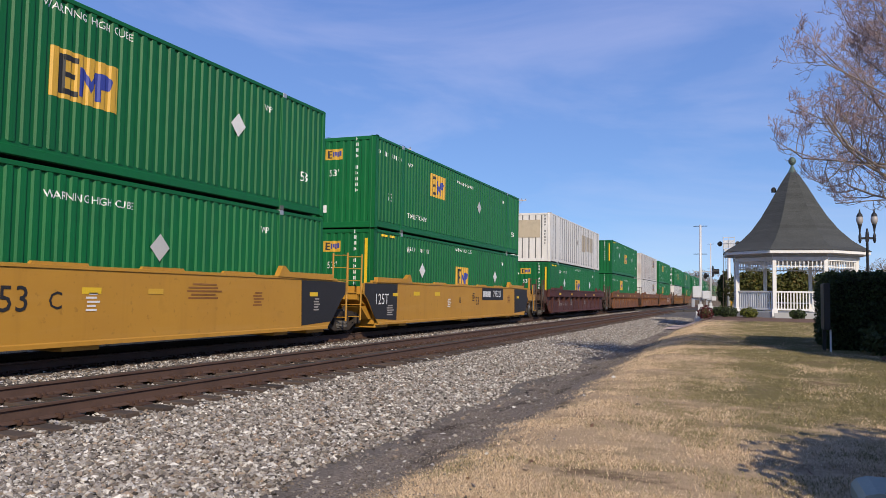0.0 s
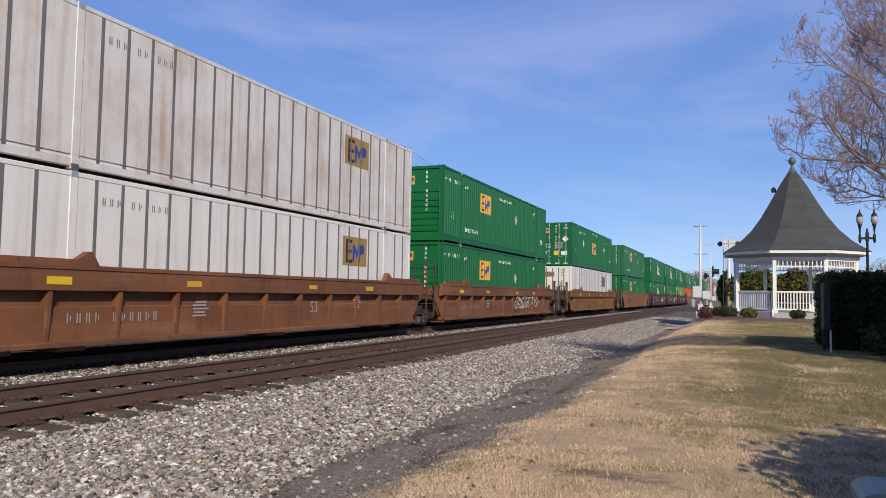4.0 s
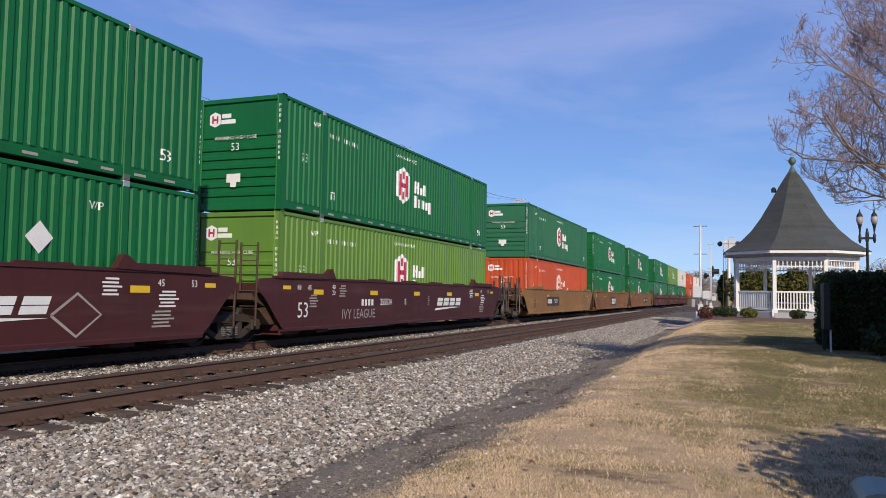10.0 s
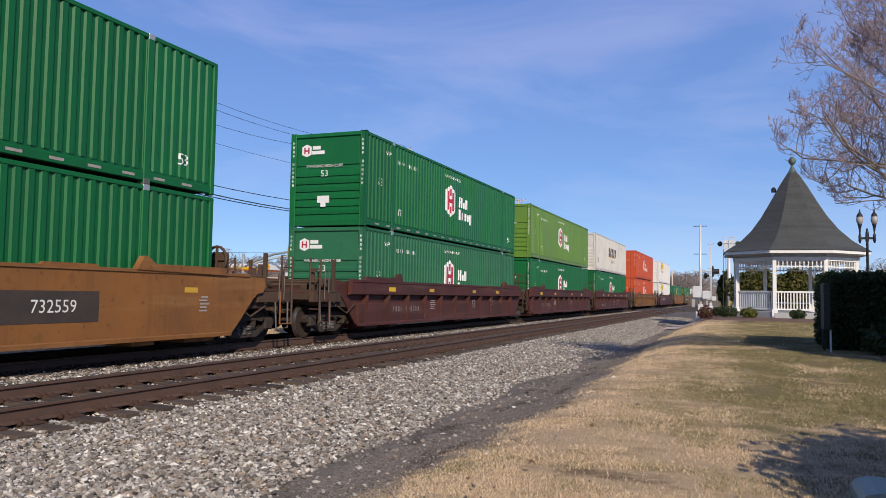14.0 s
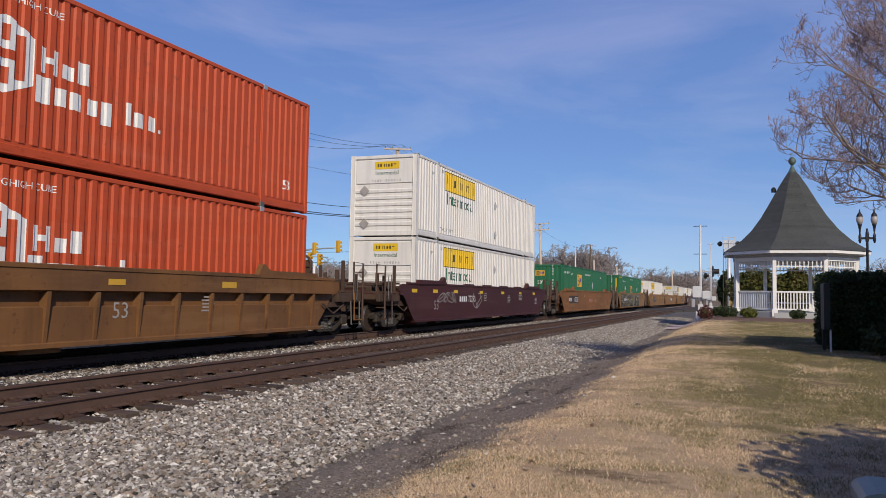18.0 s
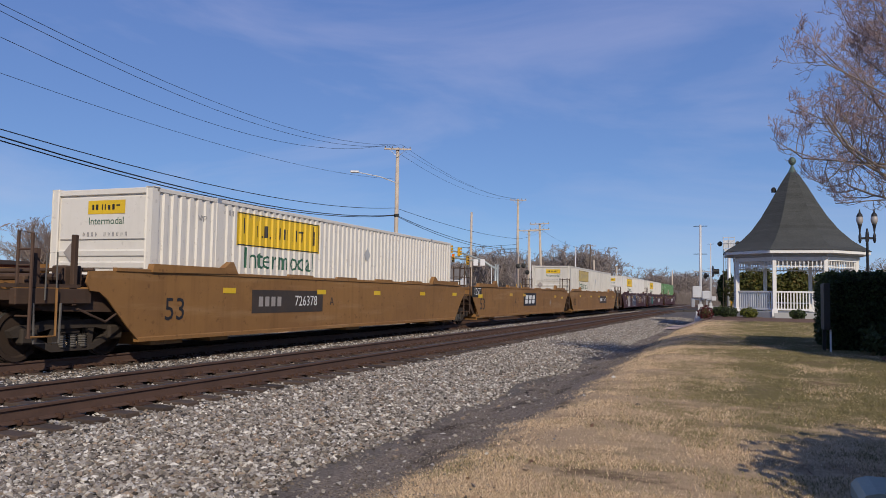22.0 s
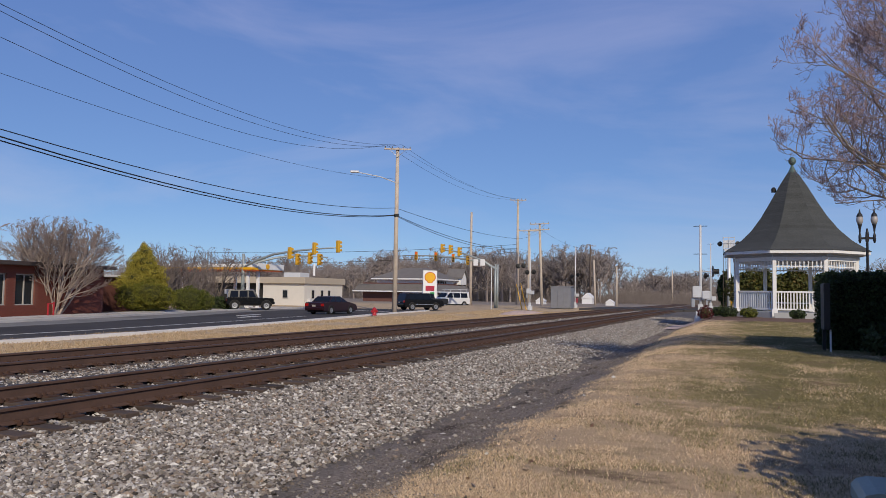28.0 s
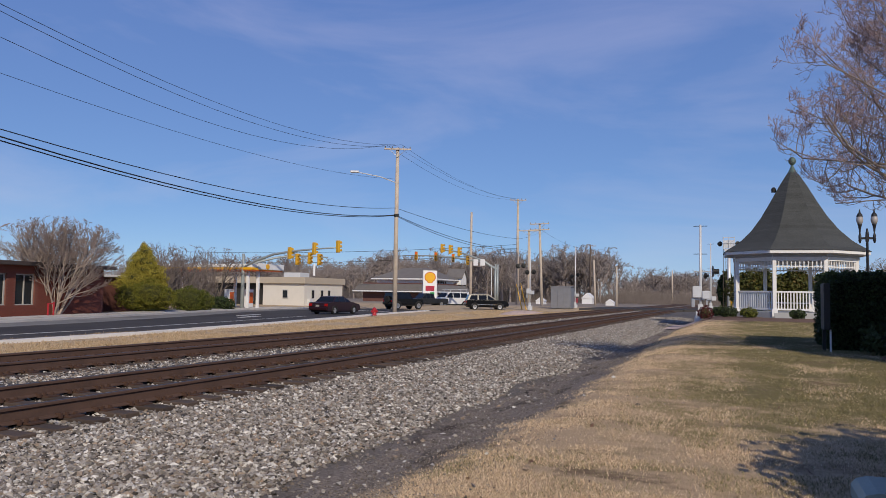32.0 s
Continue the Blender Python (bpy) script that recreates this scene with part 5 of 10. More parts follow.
def well_unit(m, paint, style, front, rear, label, group, panel="", marks=()):
    """One well. front, rear: coupler, joint (with the truck that two wells share) or joint_no_truck."""
    c = thing("well_car", m, label, "railway wagon", group)
    P = M[paint]
    iron = P if paint == "car_yellow" else M["grime"]
    ends = {-1: front, 1: rear}
    reach = {s: (11.35 if ends[s] == "coupler" else 9.45) for s in ends}
    low = {s: (8.55 if ends[s] == "coupler" else 8.1) for s in ends}
    stub = {s: (10.05 if ends[s] == "coupler" else 9.45) for s in ends}

    for sx in (1, -1):
        def side(sx=sx):
            f, r = -1, 1
            zt = 1.74
            out = [(f * low[f], SILL_LO), (r * low[r], SILL_LO), (r * (low[r] + 0.25), SILL_LO + 0.22), (r * (low[r] + 0.75), 1.20), (r * (low[r] + 0.95), 1.34), (r * (stub[r] - 0.35), 1.36), (r * (stub[r] - 0.25), 1.50),
                   (r * (stub[r] - 0.3), zt - 0.05), (r * (stub[r] - 1.2), zt), (f * (stub[f] - 1.2), zt), (f * (stub[f] - 0.3), zt - 0.05), (f * (stub[f] - 0.25), 1.50), (f * (stub[f] - 0.35), 1.36), (f * (low[f] + 0.95), 1.34), (f * (low[f] + 0.75), 1.20), (f * (low[f] + 0.25), SILL_LO + 0.22)]
            x = (SIDE_X, SIDE_X - 0.03) if style == "smooth" else (SIDE_X - 0.15, SIDE_X - 0.18)
            b = Build().prism(out, min(sx * x[0], sx * x[1]), max(sx * x[0], sx * x[1]), "x")
            return b.mesh("side_sheet", P)
        sheet = part("side_sheet", once(("sheet", style, paint, front, rear, sx), side), None, c)
        chord = [(1.38, 1.33), (1.53, 1.36), (1.53, 1.70), (1.55, 1.71), (1.55, 1.77), (1.40, 1.79)] if style == "ribbed" else [(1.42, 1.70), (1.515, 1.715), (1.515, 1.765), (1.42, 1.78)]
        part("top_chord", once(("chord", style, paint, front, rear, sx), lambda sx=sx: Build().prism([(sx * a, b) for a, b in chord], -(stub[-1] - 0.9), stub[1] - 0.9, "y").mesh("top_chord", P)), None, c)
        part("bottom_chord", once(("bchord", style, paint, front, rear, sx), lambda sx=sx: Build().prism([(sx * 1.38, 0.43), (sx * 1.505, 0.43), (sx * 1.505, 0.50), (sx * 1.49, 0.52), (sx * 1.38, 0.52)], -low[-1], low[1], "y").mesh("bottom_chord", P)), None, c)
        if style == "ribbed":
            rib = once(("rib", paint, sx), lambda sx=sx: Build().prism([(sx * 1.37, 0.50), (sx * 1.46, 0.50), (sx * 1.525, 1.22), (sx * 1.525, 1.34), (sx * 1.33, 1.34), (sx * 1.33, 0.5)], -0.035, 0.035, "y").mesh("side_rib", P))
            part("lower_plate", once(("lplate", paint, front, rear, sx), lambda sx=sx: Build().prism([(sx * 1.335, 0.50), (sx * 1.44, 0.50), (sx * 1.44, 1.08), (sx * 1.42, 1.10), (sx * 1.335, 1.10)], -low[-1] + 0.02, low[1] - 0.02, "y").mesh("lower_plate", P)), None, sheet)
            pitch = 1.02 if paint == "car_brown" else 1.505
            for k in range(-int(8.2 / pitch), int(8.2 / pitch) + 1):
                o = part("side_rib", rib, None, sheet)
                o.location.y = k * pitch + (0.0 if paint == "car_brown" else -0.625)
        else:
            # raised lips over the container guides
            lip = once(("lip", paint, sx), lambda sx=sx: Build().prism([(-0.60, 1.76), (-0.55, 1.82), (0.55, 1.82), (0.60, 1.76)], min(sx * 1.43, sx * 1.50), max(sx * 1.43, sx * 1.50), "x").mesh("guide_lip", P))
            for y in (-3.0, -0.6, 1.8, 4.2):
                o = part("guide_lip", lip, None, sheet)
                o.location.y = y
        for s in (-1, 1):
            hump = once(("hump", paint, sx, s), lambda sx=sx, s=s: Build().prism([(s * 5.66, 1.76), (s * 5.84, 2.02), (s * 5.92, 2.02), (s * 6.14, 1.88), (s * 8.25, 1.88), (s * 8.3, 1.72)], min(sx * 1.40, sx * 1.54), max(sx * 1.40, sx * 1.54), "x").mesh("guide_bracket", P))
            part("guide_bracket", hump, None, c)
    for y, half in ((-7.65, 0.45), (-6.05, 0.3), (0, 0.4), (6.05, 0.3), (7.65, 0.45)):
        beam = once(("beam", paint, half), lambda half=half: Build().box(-1.38, 1.38, -half, half, 0.34, 0.47, 0.01).mesh("cross_beam", P))
        part("cross_beam", beam, None, c).location.y = y
    for s in (-1, 1):
        kind = ends[s]
        R = reach[s]
        # the end deck over the truck
        part("bolster_deck", once(("deck", paint, kind, s), lambda s=s, R=R: Build().prism([(s * 8.15, 0.62), (s * 8.25, 1.36), (s * (R - 0.3), 1.36), (s * (R - 0.3), 1.20), (s * (R - 0.9), 1.02), (s * 8.9, 0.98), (s * 8.4, 0.60)], -1.3, 1.3, "x").mesh("bolster_deck", iron)), None, c)
        part("end_bulkhead", once(("bulk", paint, s), lambda s=s: Build().box(-1.38, 1.38, min(s * 8.13, s * 8.19), max(s * 8.13, s * 8.19), 0.45, 1.6).mesh("end_bulkhead", P)), None, c)
        if kind == "coupler":
            truck(c, s * 9.62)
            part("draft_sill", once(("draft", paint, s), lambda s=s: Build().box(-0.28, 0.28, min(s * 8.9, s * (R - 0.1)), max(s * 8.9, s * (R - 0.1)), 0.80, 1.34, 0.02).mesh("draft_sill", iron)), None, c)
            part("coupler", once(("coupler", s), lambda s=s: Build().prism([(-0.07, s * (R - 0.1)), (0.07, s * (R - 0.1)), (0.08, s * (R + 0.1)), (0.18, s * (R + 0.2)), (0.16, s * (R + 0.32)), (-0.10, s * (R + 0.30)), (-0.19, s * (R + 0.24)), (-0.09, s * (R + 0.1))], 0.88, 1.16, "z").mesh("coupler", M["truck_iron"])), None, c)
            part("air_hose", once(("hose", s), lambda s=s: Build().tube([(0.4, s * (R - 0.15), 0.9), (0.4, s * (R + 0.05), 0.72), (0.35, s * (R + 0.2), 0.60), (0.2, s * (R + 0.28), 0.62)], 0.025, 6).mesh("air_hose", M["under_dark"])), None, c)
            part("end_platform", once(("plat", paint, s), lambda s=s: Build().box(-1.42, 1.42, min(s * (R - 1.5), s * (R - 0.25)), max(s * (R - 1.5), s * (R - 0.25)), 1.40, 1.46).mesh("end_platform", iron)), None, c, "grated walkway plate")
            # open end frame: side beams, uprights, cross pipes and brake gear
            for sx in (1, -1):
                part("end_beam", once(("ebeam", paint, sx, s), lambda sx=sx, s=s, R=R: Build().box(min(sx * 1.28, sx * 1.42), max(sx * 1.28, sx * 1.42), min(s * 9.6, s * (R - 0.25)), max(s * 9.6, s * (R - 0.25)), 1.13, 1.39, 0.015).mesh("end_beam", iron)), None, c)
                for y, z1, wd in ((9.95, 2.30, 0.045), (R - 0.62, 1.95, 0.035)):
                    part("end_post", once(("epost", paint, sx, s, y), lambda sx=sx, s=s, y=y, z1=z1, wd=wd: Build().box(sx * 1.36 - wd, sx * 1.36 + wd, s * y - wd, s * y + wd, 1.10, z1, 0.012).mesh("end_post", iron)), None, c)
                part("hand_rail", once(("hrail", sx, s), lambda sx=sx, s=s, R=R: Build().tube([(sx * 1.47, s * (R - 0.75), 1.2), (sx * 1.48, s * (R - 0.75), 1.95), (sx * 1.48, s * (R - 0.95), 1.98), (sx * 1.47, s * (R - 0.97), 1.2)], 0.014, 6).mesh("hand_rail", M["truck_spring"])), None, c, "pale galvanised hand rail")
                part("stirrup_step", once(("stirrup", sx, s), lambda sx=sx, s=s, R=R: Build().tube([(sx * 1.45, s * (R - 0.55), 1.15), (sx * 1.47, s * (R - 0.57), 0.52), (sx * 1.47, s * (R - 1.05), 0.50), (sx * 1.45, s * (R - 1.08), 1.15)], 0.022, 6).mesh("stirrup_step", M["truck_spring"])), None, c)
            for y, z, r in ((9.1, 1.60, 0.05), (9.5, 1.72, 0.035), (10.2, 1.58, 0.06), (10.7, 1.66, 0.03)):
                part("cross_pipe", once(("cpipe", s, y), lambda s=s, y=y, z=z, r=r: Build().tube([(-1.34, s * y, z - 0.03), (-0.4, s * (y + 0.05), z), (1.34, s * y, z)], r, 7).mesh("cross_pipe", M["grime"])), None, c)
            part("brake_rigging", once(("rig", s), lambda s=s: Build().box(0.55, 0.75, min(s * 9.0, s * 10.4), max(s * 9.0, s * 10.4), 1.42, 1.60, 0.02).tube([(1.1, s * 8.9, 1.45), (1.15, s * 9.6, 1.62), (0.9, s * 10.5, 1.50)], 0.03, 6).tube([(1.42, s * 8.75, 1.1), (1.44, s * 9.3, 0.82), (1.42, s * 9.9, 1.05)], 0.022, 6).box(0.95, 1.25, s * 9.85 - 0.2, s * 9.85 + 0.2, 1.40, 1.78, 0.03).mesh("brake_rigging", M["grime"])), None, c, "grimy brake rods and valve box")
            # ladder, rails and stirrup at the corner
            for sx in (1, -1):
                y0, y1 = s * (R - 0.45), s * (R - 0.95)
                grab(c, [(sx * 1.46, y0, 0.62), (sx * 1.50, y0, 0.60), (sx * 1.50, y0, 2.25), (sx * 1.2, y0, 2.30), (sx * 1.2, y0, 1.45)], M["grab_iron"], 0.028)
                grab(c, [(sx * 1.50, y0, 0.62), (sx * 1.50, y1, 0.62), (sx * 1.50, y1, 1.4)], P, 0.022)
                for z in (0.95, 1.75, 2.0):
                    grab(c, [(sx * 1.50, y0, z), (sx * 1.2, y0, z)], M["grab_iron"], 0.018)
                part("stanchion", once(("stanch", sx, s, R), lambda sx=sx, s=s, R=R: Build().box(sx * 0.95 - 0.05, sx * 0.95 + 0.05, s * (R - 1.0) - 0.04, s * (R - 1.0) + 0.04, 1.46, 2.05).mesh("stanchion", M["grab_iron"])), None, c)
            if s == 1:
                # hand brake and air reservoir on the deck
                part("brake_wheel", once("brakewheel", lambda: Build().tube([(0.35 + 0.27 * math.cos(a * math.pi / 8), 0, 2.35 + 0.30 * math.sin(a * math.pi / 8)) for a in range(17)], 0.035, 6, False).box(0.10, 0.60, -0.015, 0.015, 2.32, 2.38).box(0.32, 0.38, -0.015, 0.015, 2.08, 2.62).mesh("brake_wheel", M["grab_iron"])), None, c, "rusty iron hand brake wheel").location = (0, R - 1.9, -0.22)
                part("brake_post", Build().box(0.28, 0.42, R - 1.86, R - 1.72, 1.36, 2.2, 0.01), P, c)
                part("brake_housing", once("brakehousing", lambda: Build().box(0.14, 0.56, 0.03, 0.22, 2.02, 2.52, 0.04).mesh("brake_housing", M["grab_iron"])), None, c, "rusty iron gear housing").location = (0, R - 1.9, -0.22)
                part("air_reservoir", once("reservoir", lambda: Build().tube([(-0.9, 0, 1.72), (-0.84, 0, 1.72), (0.1, 0, 1.72), (0.16, 0, 1.72)], [0.18, 0.30, 0.30, 0.18], 14).mesh("air_reservoir", M["grab_iron"])), None, c).location.y = R - 1.6
        else:
            if kind == "joint":
                truck(c, s * 9.6)
            part("articulation_casting", once(("artic", s), lambda s=s: Build().box(-0.3, 0.3, min(s * 9.0, s * 9.6), max(s * 9.0, s * 9.6), 0.86, 1.30, 0.03).mesh("articulation_casting", M["truck_iron"])), None, c)
            for sx in (1, -1):
                y0 = s * 9.2
                grab(c, [(sx * 1.44, y0, 0.60), (sx * 1.46, y0, 2.52)], iron, 0.026)
                grab(c, [(sx * 1.0, y0, 1.4), (sx * 1.0, y0, 2.52)], iron, 0.026)
                for z in (0.7, 1.05, 1.4, 1.75, 2.1, 2.45):
                    grab(c, [(sx * 1.46, y0, z), (sx * 1.0, y0, z)], iron, 0.014)
        if panel:
            # dark corner panel with the load mark
            part("corner_panel", Build().prism([(s * 6.8, 0.55), (s * (low[s] + 0.2), 0.62), (s * (low[s] + 0.75), 1.22), (s * 9.05, 1.36), (s * 9.05, 1.68), (s * 6.75, 1.69)], SIDE_X, SIDE_X + 0.006, "x"), M[panel], c, "black painted corner panel")
    x = SIDE_X if style == "smooth" else SIDE_X - 0.05
    face = x
    for k, (kind, y, z, size, colour) in enumerate(marks):
        x = 1.53 if style == "ribbed" and z > 1.36 else face
        if kind == "":
            continue
        if isinstance(kind, str):
            side_decal(c, "lettering", lambda: text_bm(kind, size), y, z, M[colour], 0.0, ("cm", kind, y, z, size, colour, style, panel), 0.011, "painted mark %s" % kind.lower(), x)
        elif kind == 0:      # unreadable code
            side_decal(c, "stencil_mark", lambda: code_bars(11, size, 0.25), y, z, M[colour], 0.0, ("cc", y, z, size, colour, style), 0.011, "", x)
        elif kind == 1:      # reflector
            side_decal(c, "reflector", lambda: rect(size, size * 0.26), y, z, M[colour], 0.0, ("cr", y, z, size, colour, style), 0.009, "", x)
        elif kind == 2:      # block of small print
            side_decal(c, "small_print", lambda: bars([(random.Random(j).uniform(-0.03, 0.03), 0.16 - j * 0.07, size * (0.7 + 0.3 * ((j * 7) % 3) / 2), 0.035) for j in range(5)]), y, z, M[colour], 0.0, ("cp", y, z, size, colour, style), 0.009, "", x)
        elif kind == 3:      # name panel: dark bar with pale block marks
            side_decal(c, "name_panel", lambda: rect(size, size * 0.2), y, z, M["ink"], 0.0, ("cn", y, z, size, style), 0.008, "", x)
            side_decal(c, "name_stencil", lambda: bars([((j - 5) * size * 0.085, 0, size * 0.06, size * 0.12) for j in range(11) if j != 4]), y, z, M[colour], 0.0, ("cn2", y, z, size, colour, style), 0.012, "", x)
        elif kind == 7:      # owner's mark as four plain bars
            side_decal(c, "stencil_mark", lambda: bars([((j - 1.5) * size * 1.05, 0, size * 0.7, size * 0.95) for j in range(4)]), y, z, M[colour], 0.0, ("c7", y, z, size, colour, style), 0.011, "", x)
        elif kind == 5:      # dark panel with three leaning pale blocks
            side_decal(c, "name_panel", lambda: rect(size, size * 0.26), y, z, M["ink"], 0.0, ("c5", y, z, size, style), 0.008, "", x)
            side_decal(c, "name_stencil", lambda: slanted([((j - 1) * size * 0.27, size * 0.2, size * 0.17) for j in range(3)], 0.03), y, z, M[colour], 0.0, ("c52", y, z, size, colour, style), 0.012, "", x)
        elif kind == 6:      # worn dark smear where a name was painted out
            side_decal(c, "painted_out_name", lambda: rect(size, size * 0.17), y, z, M[colour], 0.0, ("c6", y, z, size, colour, style), 0.006, "", x)
        elif kind == 4:      # slanted brand word as pale bars over a swoosh
            side_decal(c, "brand_mark", lambda: slanted([((j - 1.5) * size * 0.235, size * 0.19, size * 0.105) for j in range(4)], 0.02), y, z, M[colour], 0.0, ("cb4", y, z, size, colour, style), 0.011, "", x)
            side_decal(c, "brand_underline", lambda: shape2([(-size * 0.55, -size * 0.115), (size * 0.1, -size * 0.09), (size * 0.45, -size * 0.078), (size * 0.1, -size * 0.07), (-size * 0.5, -size * 0.085)]), y, z, M[colour], 0.0, ("cb5", y, z, size, colour, style), 0.011, "", x)
    return c
# ---------------------------------------------------------------- the train
def marks_for(kind, letter="", n=0):
    if kind == "yellow" and letter == "C":
        return [("53", -1.45, 1.2, 0.42, "ink"), (letter, -0.68, 1.18, 0.30, "ink"), (1, 0.06, 1.36, 0.42, "yellow_ink"), (2, 0.08, 1.15, 0.28, "white_ink"), (1, 1.6, 1.36, 0.4, "gold"), (2, 3.0, 1.36, 1.1, "car_orange"), (2, 4.9, 1.2, 0.4, "car_orange"), (1, 7.35, 1.34, 0.4, "yellow_ink"), (2, 7.5, 1.06, 0.3, "dim_ink"), (1, -6.9, 1.36, 0.4, "yellow_ink"), ("125T", -7.6, 1.2, 0.34, "white_ink")]
    if kind == "yellow":
        return [("53", 1.2, 1.12, 0.34, "ink"), (letter, -0.90, 1.16, 0.24, "ink"), ("125T", -7.9, 1.2, 0.34, "white_ink"), (1, -6.9, 1.36, 0.4, "yellow_ink"), (1, 7.35, 1.3, 0.4, "yellow_ink"), (1, -3.3, 1.4, 0.5, "yellow_ink"), (1, -5.2, 1.4, 0.5, "yellow_ink"),
                (2, -2.1, 1.05, 0.36, "white_ink"), (2, 0.7, 1.28, 0.3, "ink"), (6, 3.35, 1.43, 3.05, "ink"), (7, 2.47, 1.43, 0.26, "white_ink"), ("795321", 3.93, 1.43, 0.29, "white_ink"), (2, -7.3, 0.85, 0.5, "dim_ink"), (2, 5.8, 1.2, 0.5, "car_orange")]
    if kind == "maroon":
        return [("53", -7.25, 0.92, 0.40, "white_ink"), (7, -3.68, 1.12, 0.2, "white_ink"), ("255534", -2.42, 1.12, 0.2, "white_ink"), (letter, -0.95, 1.12, 0.2, "white_ink"), (4, 3.1, 1.12, 2.7, "white_ink")] + [(1, y, 1.4, 0.5, "yellow_ink") for y in (-6.5, -3.26, 0.0, 3.1, 6.3)] + [
                (1, 8.3, 1.5, 0.35, "yellow_ink"), (1, -8.0, 1.5, 0.35, "yellow_ink"), ("48", -7.45, 1.5, 0.14, "white_ink"), ("45", -6.95, 1.5, 0.14, "white_ink"), ("40", -5.7, 1.54, 0.13, "white_ink"), ("20", -5.7, 1.38, 0.13, "white_ink"), ("45", 6.85, 1.52, 0.14, "white_ink"), ("53", 7.8, 1.52, 0.14, "white_ink"),
                (2, -6.75, 1.15, 0.42, "dim_ink"), (2, -5.2, 1.42, 0.4, "dim_ink"), (2, 5.6, 1.42, 0.45, "white_ink"), (2, 7.05, 1.2, 0.55, "white_ink"), (2, 6.9, 0.82, 0.6, "dim_ink"), (2, 1.05, 1.14, 0.16, "dim_ink")]
    if kind == "orange":
        if letter == "worn":
            return [(6, -5.3, 1.07, 2.2, "smear"), (0, -4.8, 1.06, 0.11, "dim_ink"), (6, 0.1, 0.92, 1.6, "car_brown"), (1, 3.6, 1.4, 0.4, "gold")]
        if letter == "single":
            return [(6, -5.85, 1.18, 2.8, "panel_ink"), (7, -6.85, 1.18, 0.24, "white_ink"), ("652321", -5.02, 1.17, 0.30, "white_ink"), (6, -0.05, 1.13, 1.1, "faded_pink"), (7, 0.35, 1.10, 0.26, "faded_pink"), (1, 1.95, 1.10, 0.55, "gold_dim"), (1, -2.2, 1.42, 0.4, "gold_dim"), ("53", 7.3, 0.93, 0.36, "smear"), (2, -7.9, 1.1, 0.3, "smear")]
        out = [("53", -7.4, 0.95, 0.42, "ink"), (6 if letter == "N" else 5, 3.5 + n, 1.09 if letter == "N" else 1.03, 3.1 if letter == "N" else 2.6, "panel_ink" if letter == "N" else "white_ink"), (1, -4.4, 1.4, 0.45, "gold"), (1, 7.2, 1.4, 0.4, "gold"), (2, 7.6, 1.1, 0.3, "dim_ink")]
        return out + ([(7, 2.62 + n, 1.09, 0.26, "white_ink"), ("732559", 4.12 + n, 1.09, 0.22, "white_ink")] if letter == "N" else [])
    if kind == "tan":
        if n != 1.0:
            y = -3.5 if n == 0 else 3.15
            return [("53", -7.6, 1.0, 0.45, "ink"), (6, y, 1.16, 3.15, "panel_ink"), (7, y - 0.85, 1.16, 0.24, "dim_ink" if n == 0 else "white_ink"), ("726378", y + 0.75, 1.16, 0.26, "white_ink"), ("A" if n == 0 else "B", -1.45 if n == 0 else 1.05, 1.15, 0.24, "ink")] + [(1, q, 1.4, 0.45, "yellow_ink") for q in (-5.9, -2.0, 1.3, 4.85, 8.0)]
        return [("53", -7.7, 0.98, 0.50, "ink"), ("C" if n == 1.0 else "", -2.6, 1.12, 0.24, "ink"), (5 if n == 1.0 else 3, 0.1 if n == 1.0 else -1.4 + n, 1.2, 2.5 if n == 1.0 else 2.2, "white_ink"), (1, -8.0, 1.34, 0.55, "yellow_ink"), (1, -3.4, 1.42, 0.5, "gold"), (1, -1.0, 1.42, 0.5, "gold"), (1, 5.8, 1.36, 0.5, "gold"), (1, 7.6, 1.3, 0.4, "yellow_ink"), (2, 4.6, 1.0, 0.4, "dim_ink")]
    # ribbed cars
    if kind == "rib_number":
        return [(7, -5.66, 0.74, 0.16, "dim_ink"), ("211422", -4.66, 0.74, 0.19, "dim_ink"), ("53", 0.06, 0.86, 0.34, "dim_ink")] + [(1, y, 1.52, 0.5, "gold") for y in (-5.8, -3.5, -0.1, 3.4, 6.6)] + [(2, 2.2, 1.0, 0.3, "dim_ink")]
    return [("53", 1.6, 1.0, 0.30, "dim_ink"), (0, -5.2, 0.90, 0.16, "dim_ink"), (1, -6.5, 1.52, 0.5, "yellow_ink"), (1, -3.2, 1.52, 0.45, "gold"), (1, 1.4, 1.52, 0.4, "gold"), (1, 4.6, 1.52, 0.5, "gold"), (2, -2.9, 1.0, 0.5, "dim_ink"), (2, 4.0, 1.1, 0.4, "dim_ink")]


G_BOX = "dark green ribbed steel container with a gold logo panel"
G_HEX = "dark green ribbed steel container with a white and red hexagon mark"
WHITE_EMP = "white panelled container with dark seams and a worn gold logo"
JB = "white ribbed container with a yellow name panel and the word intermodal"
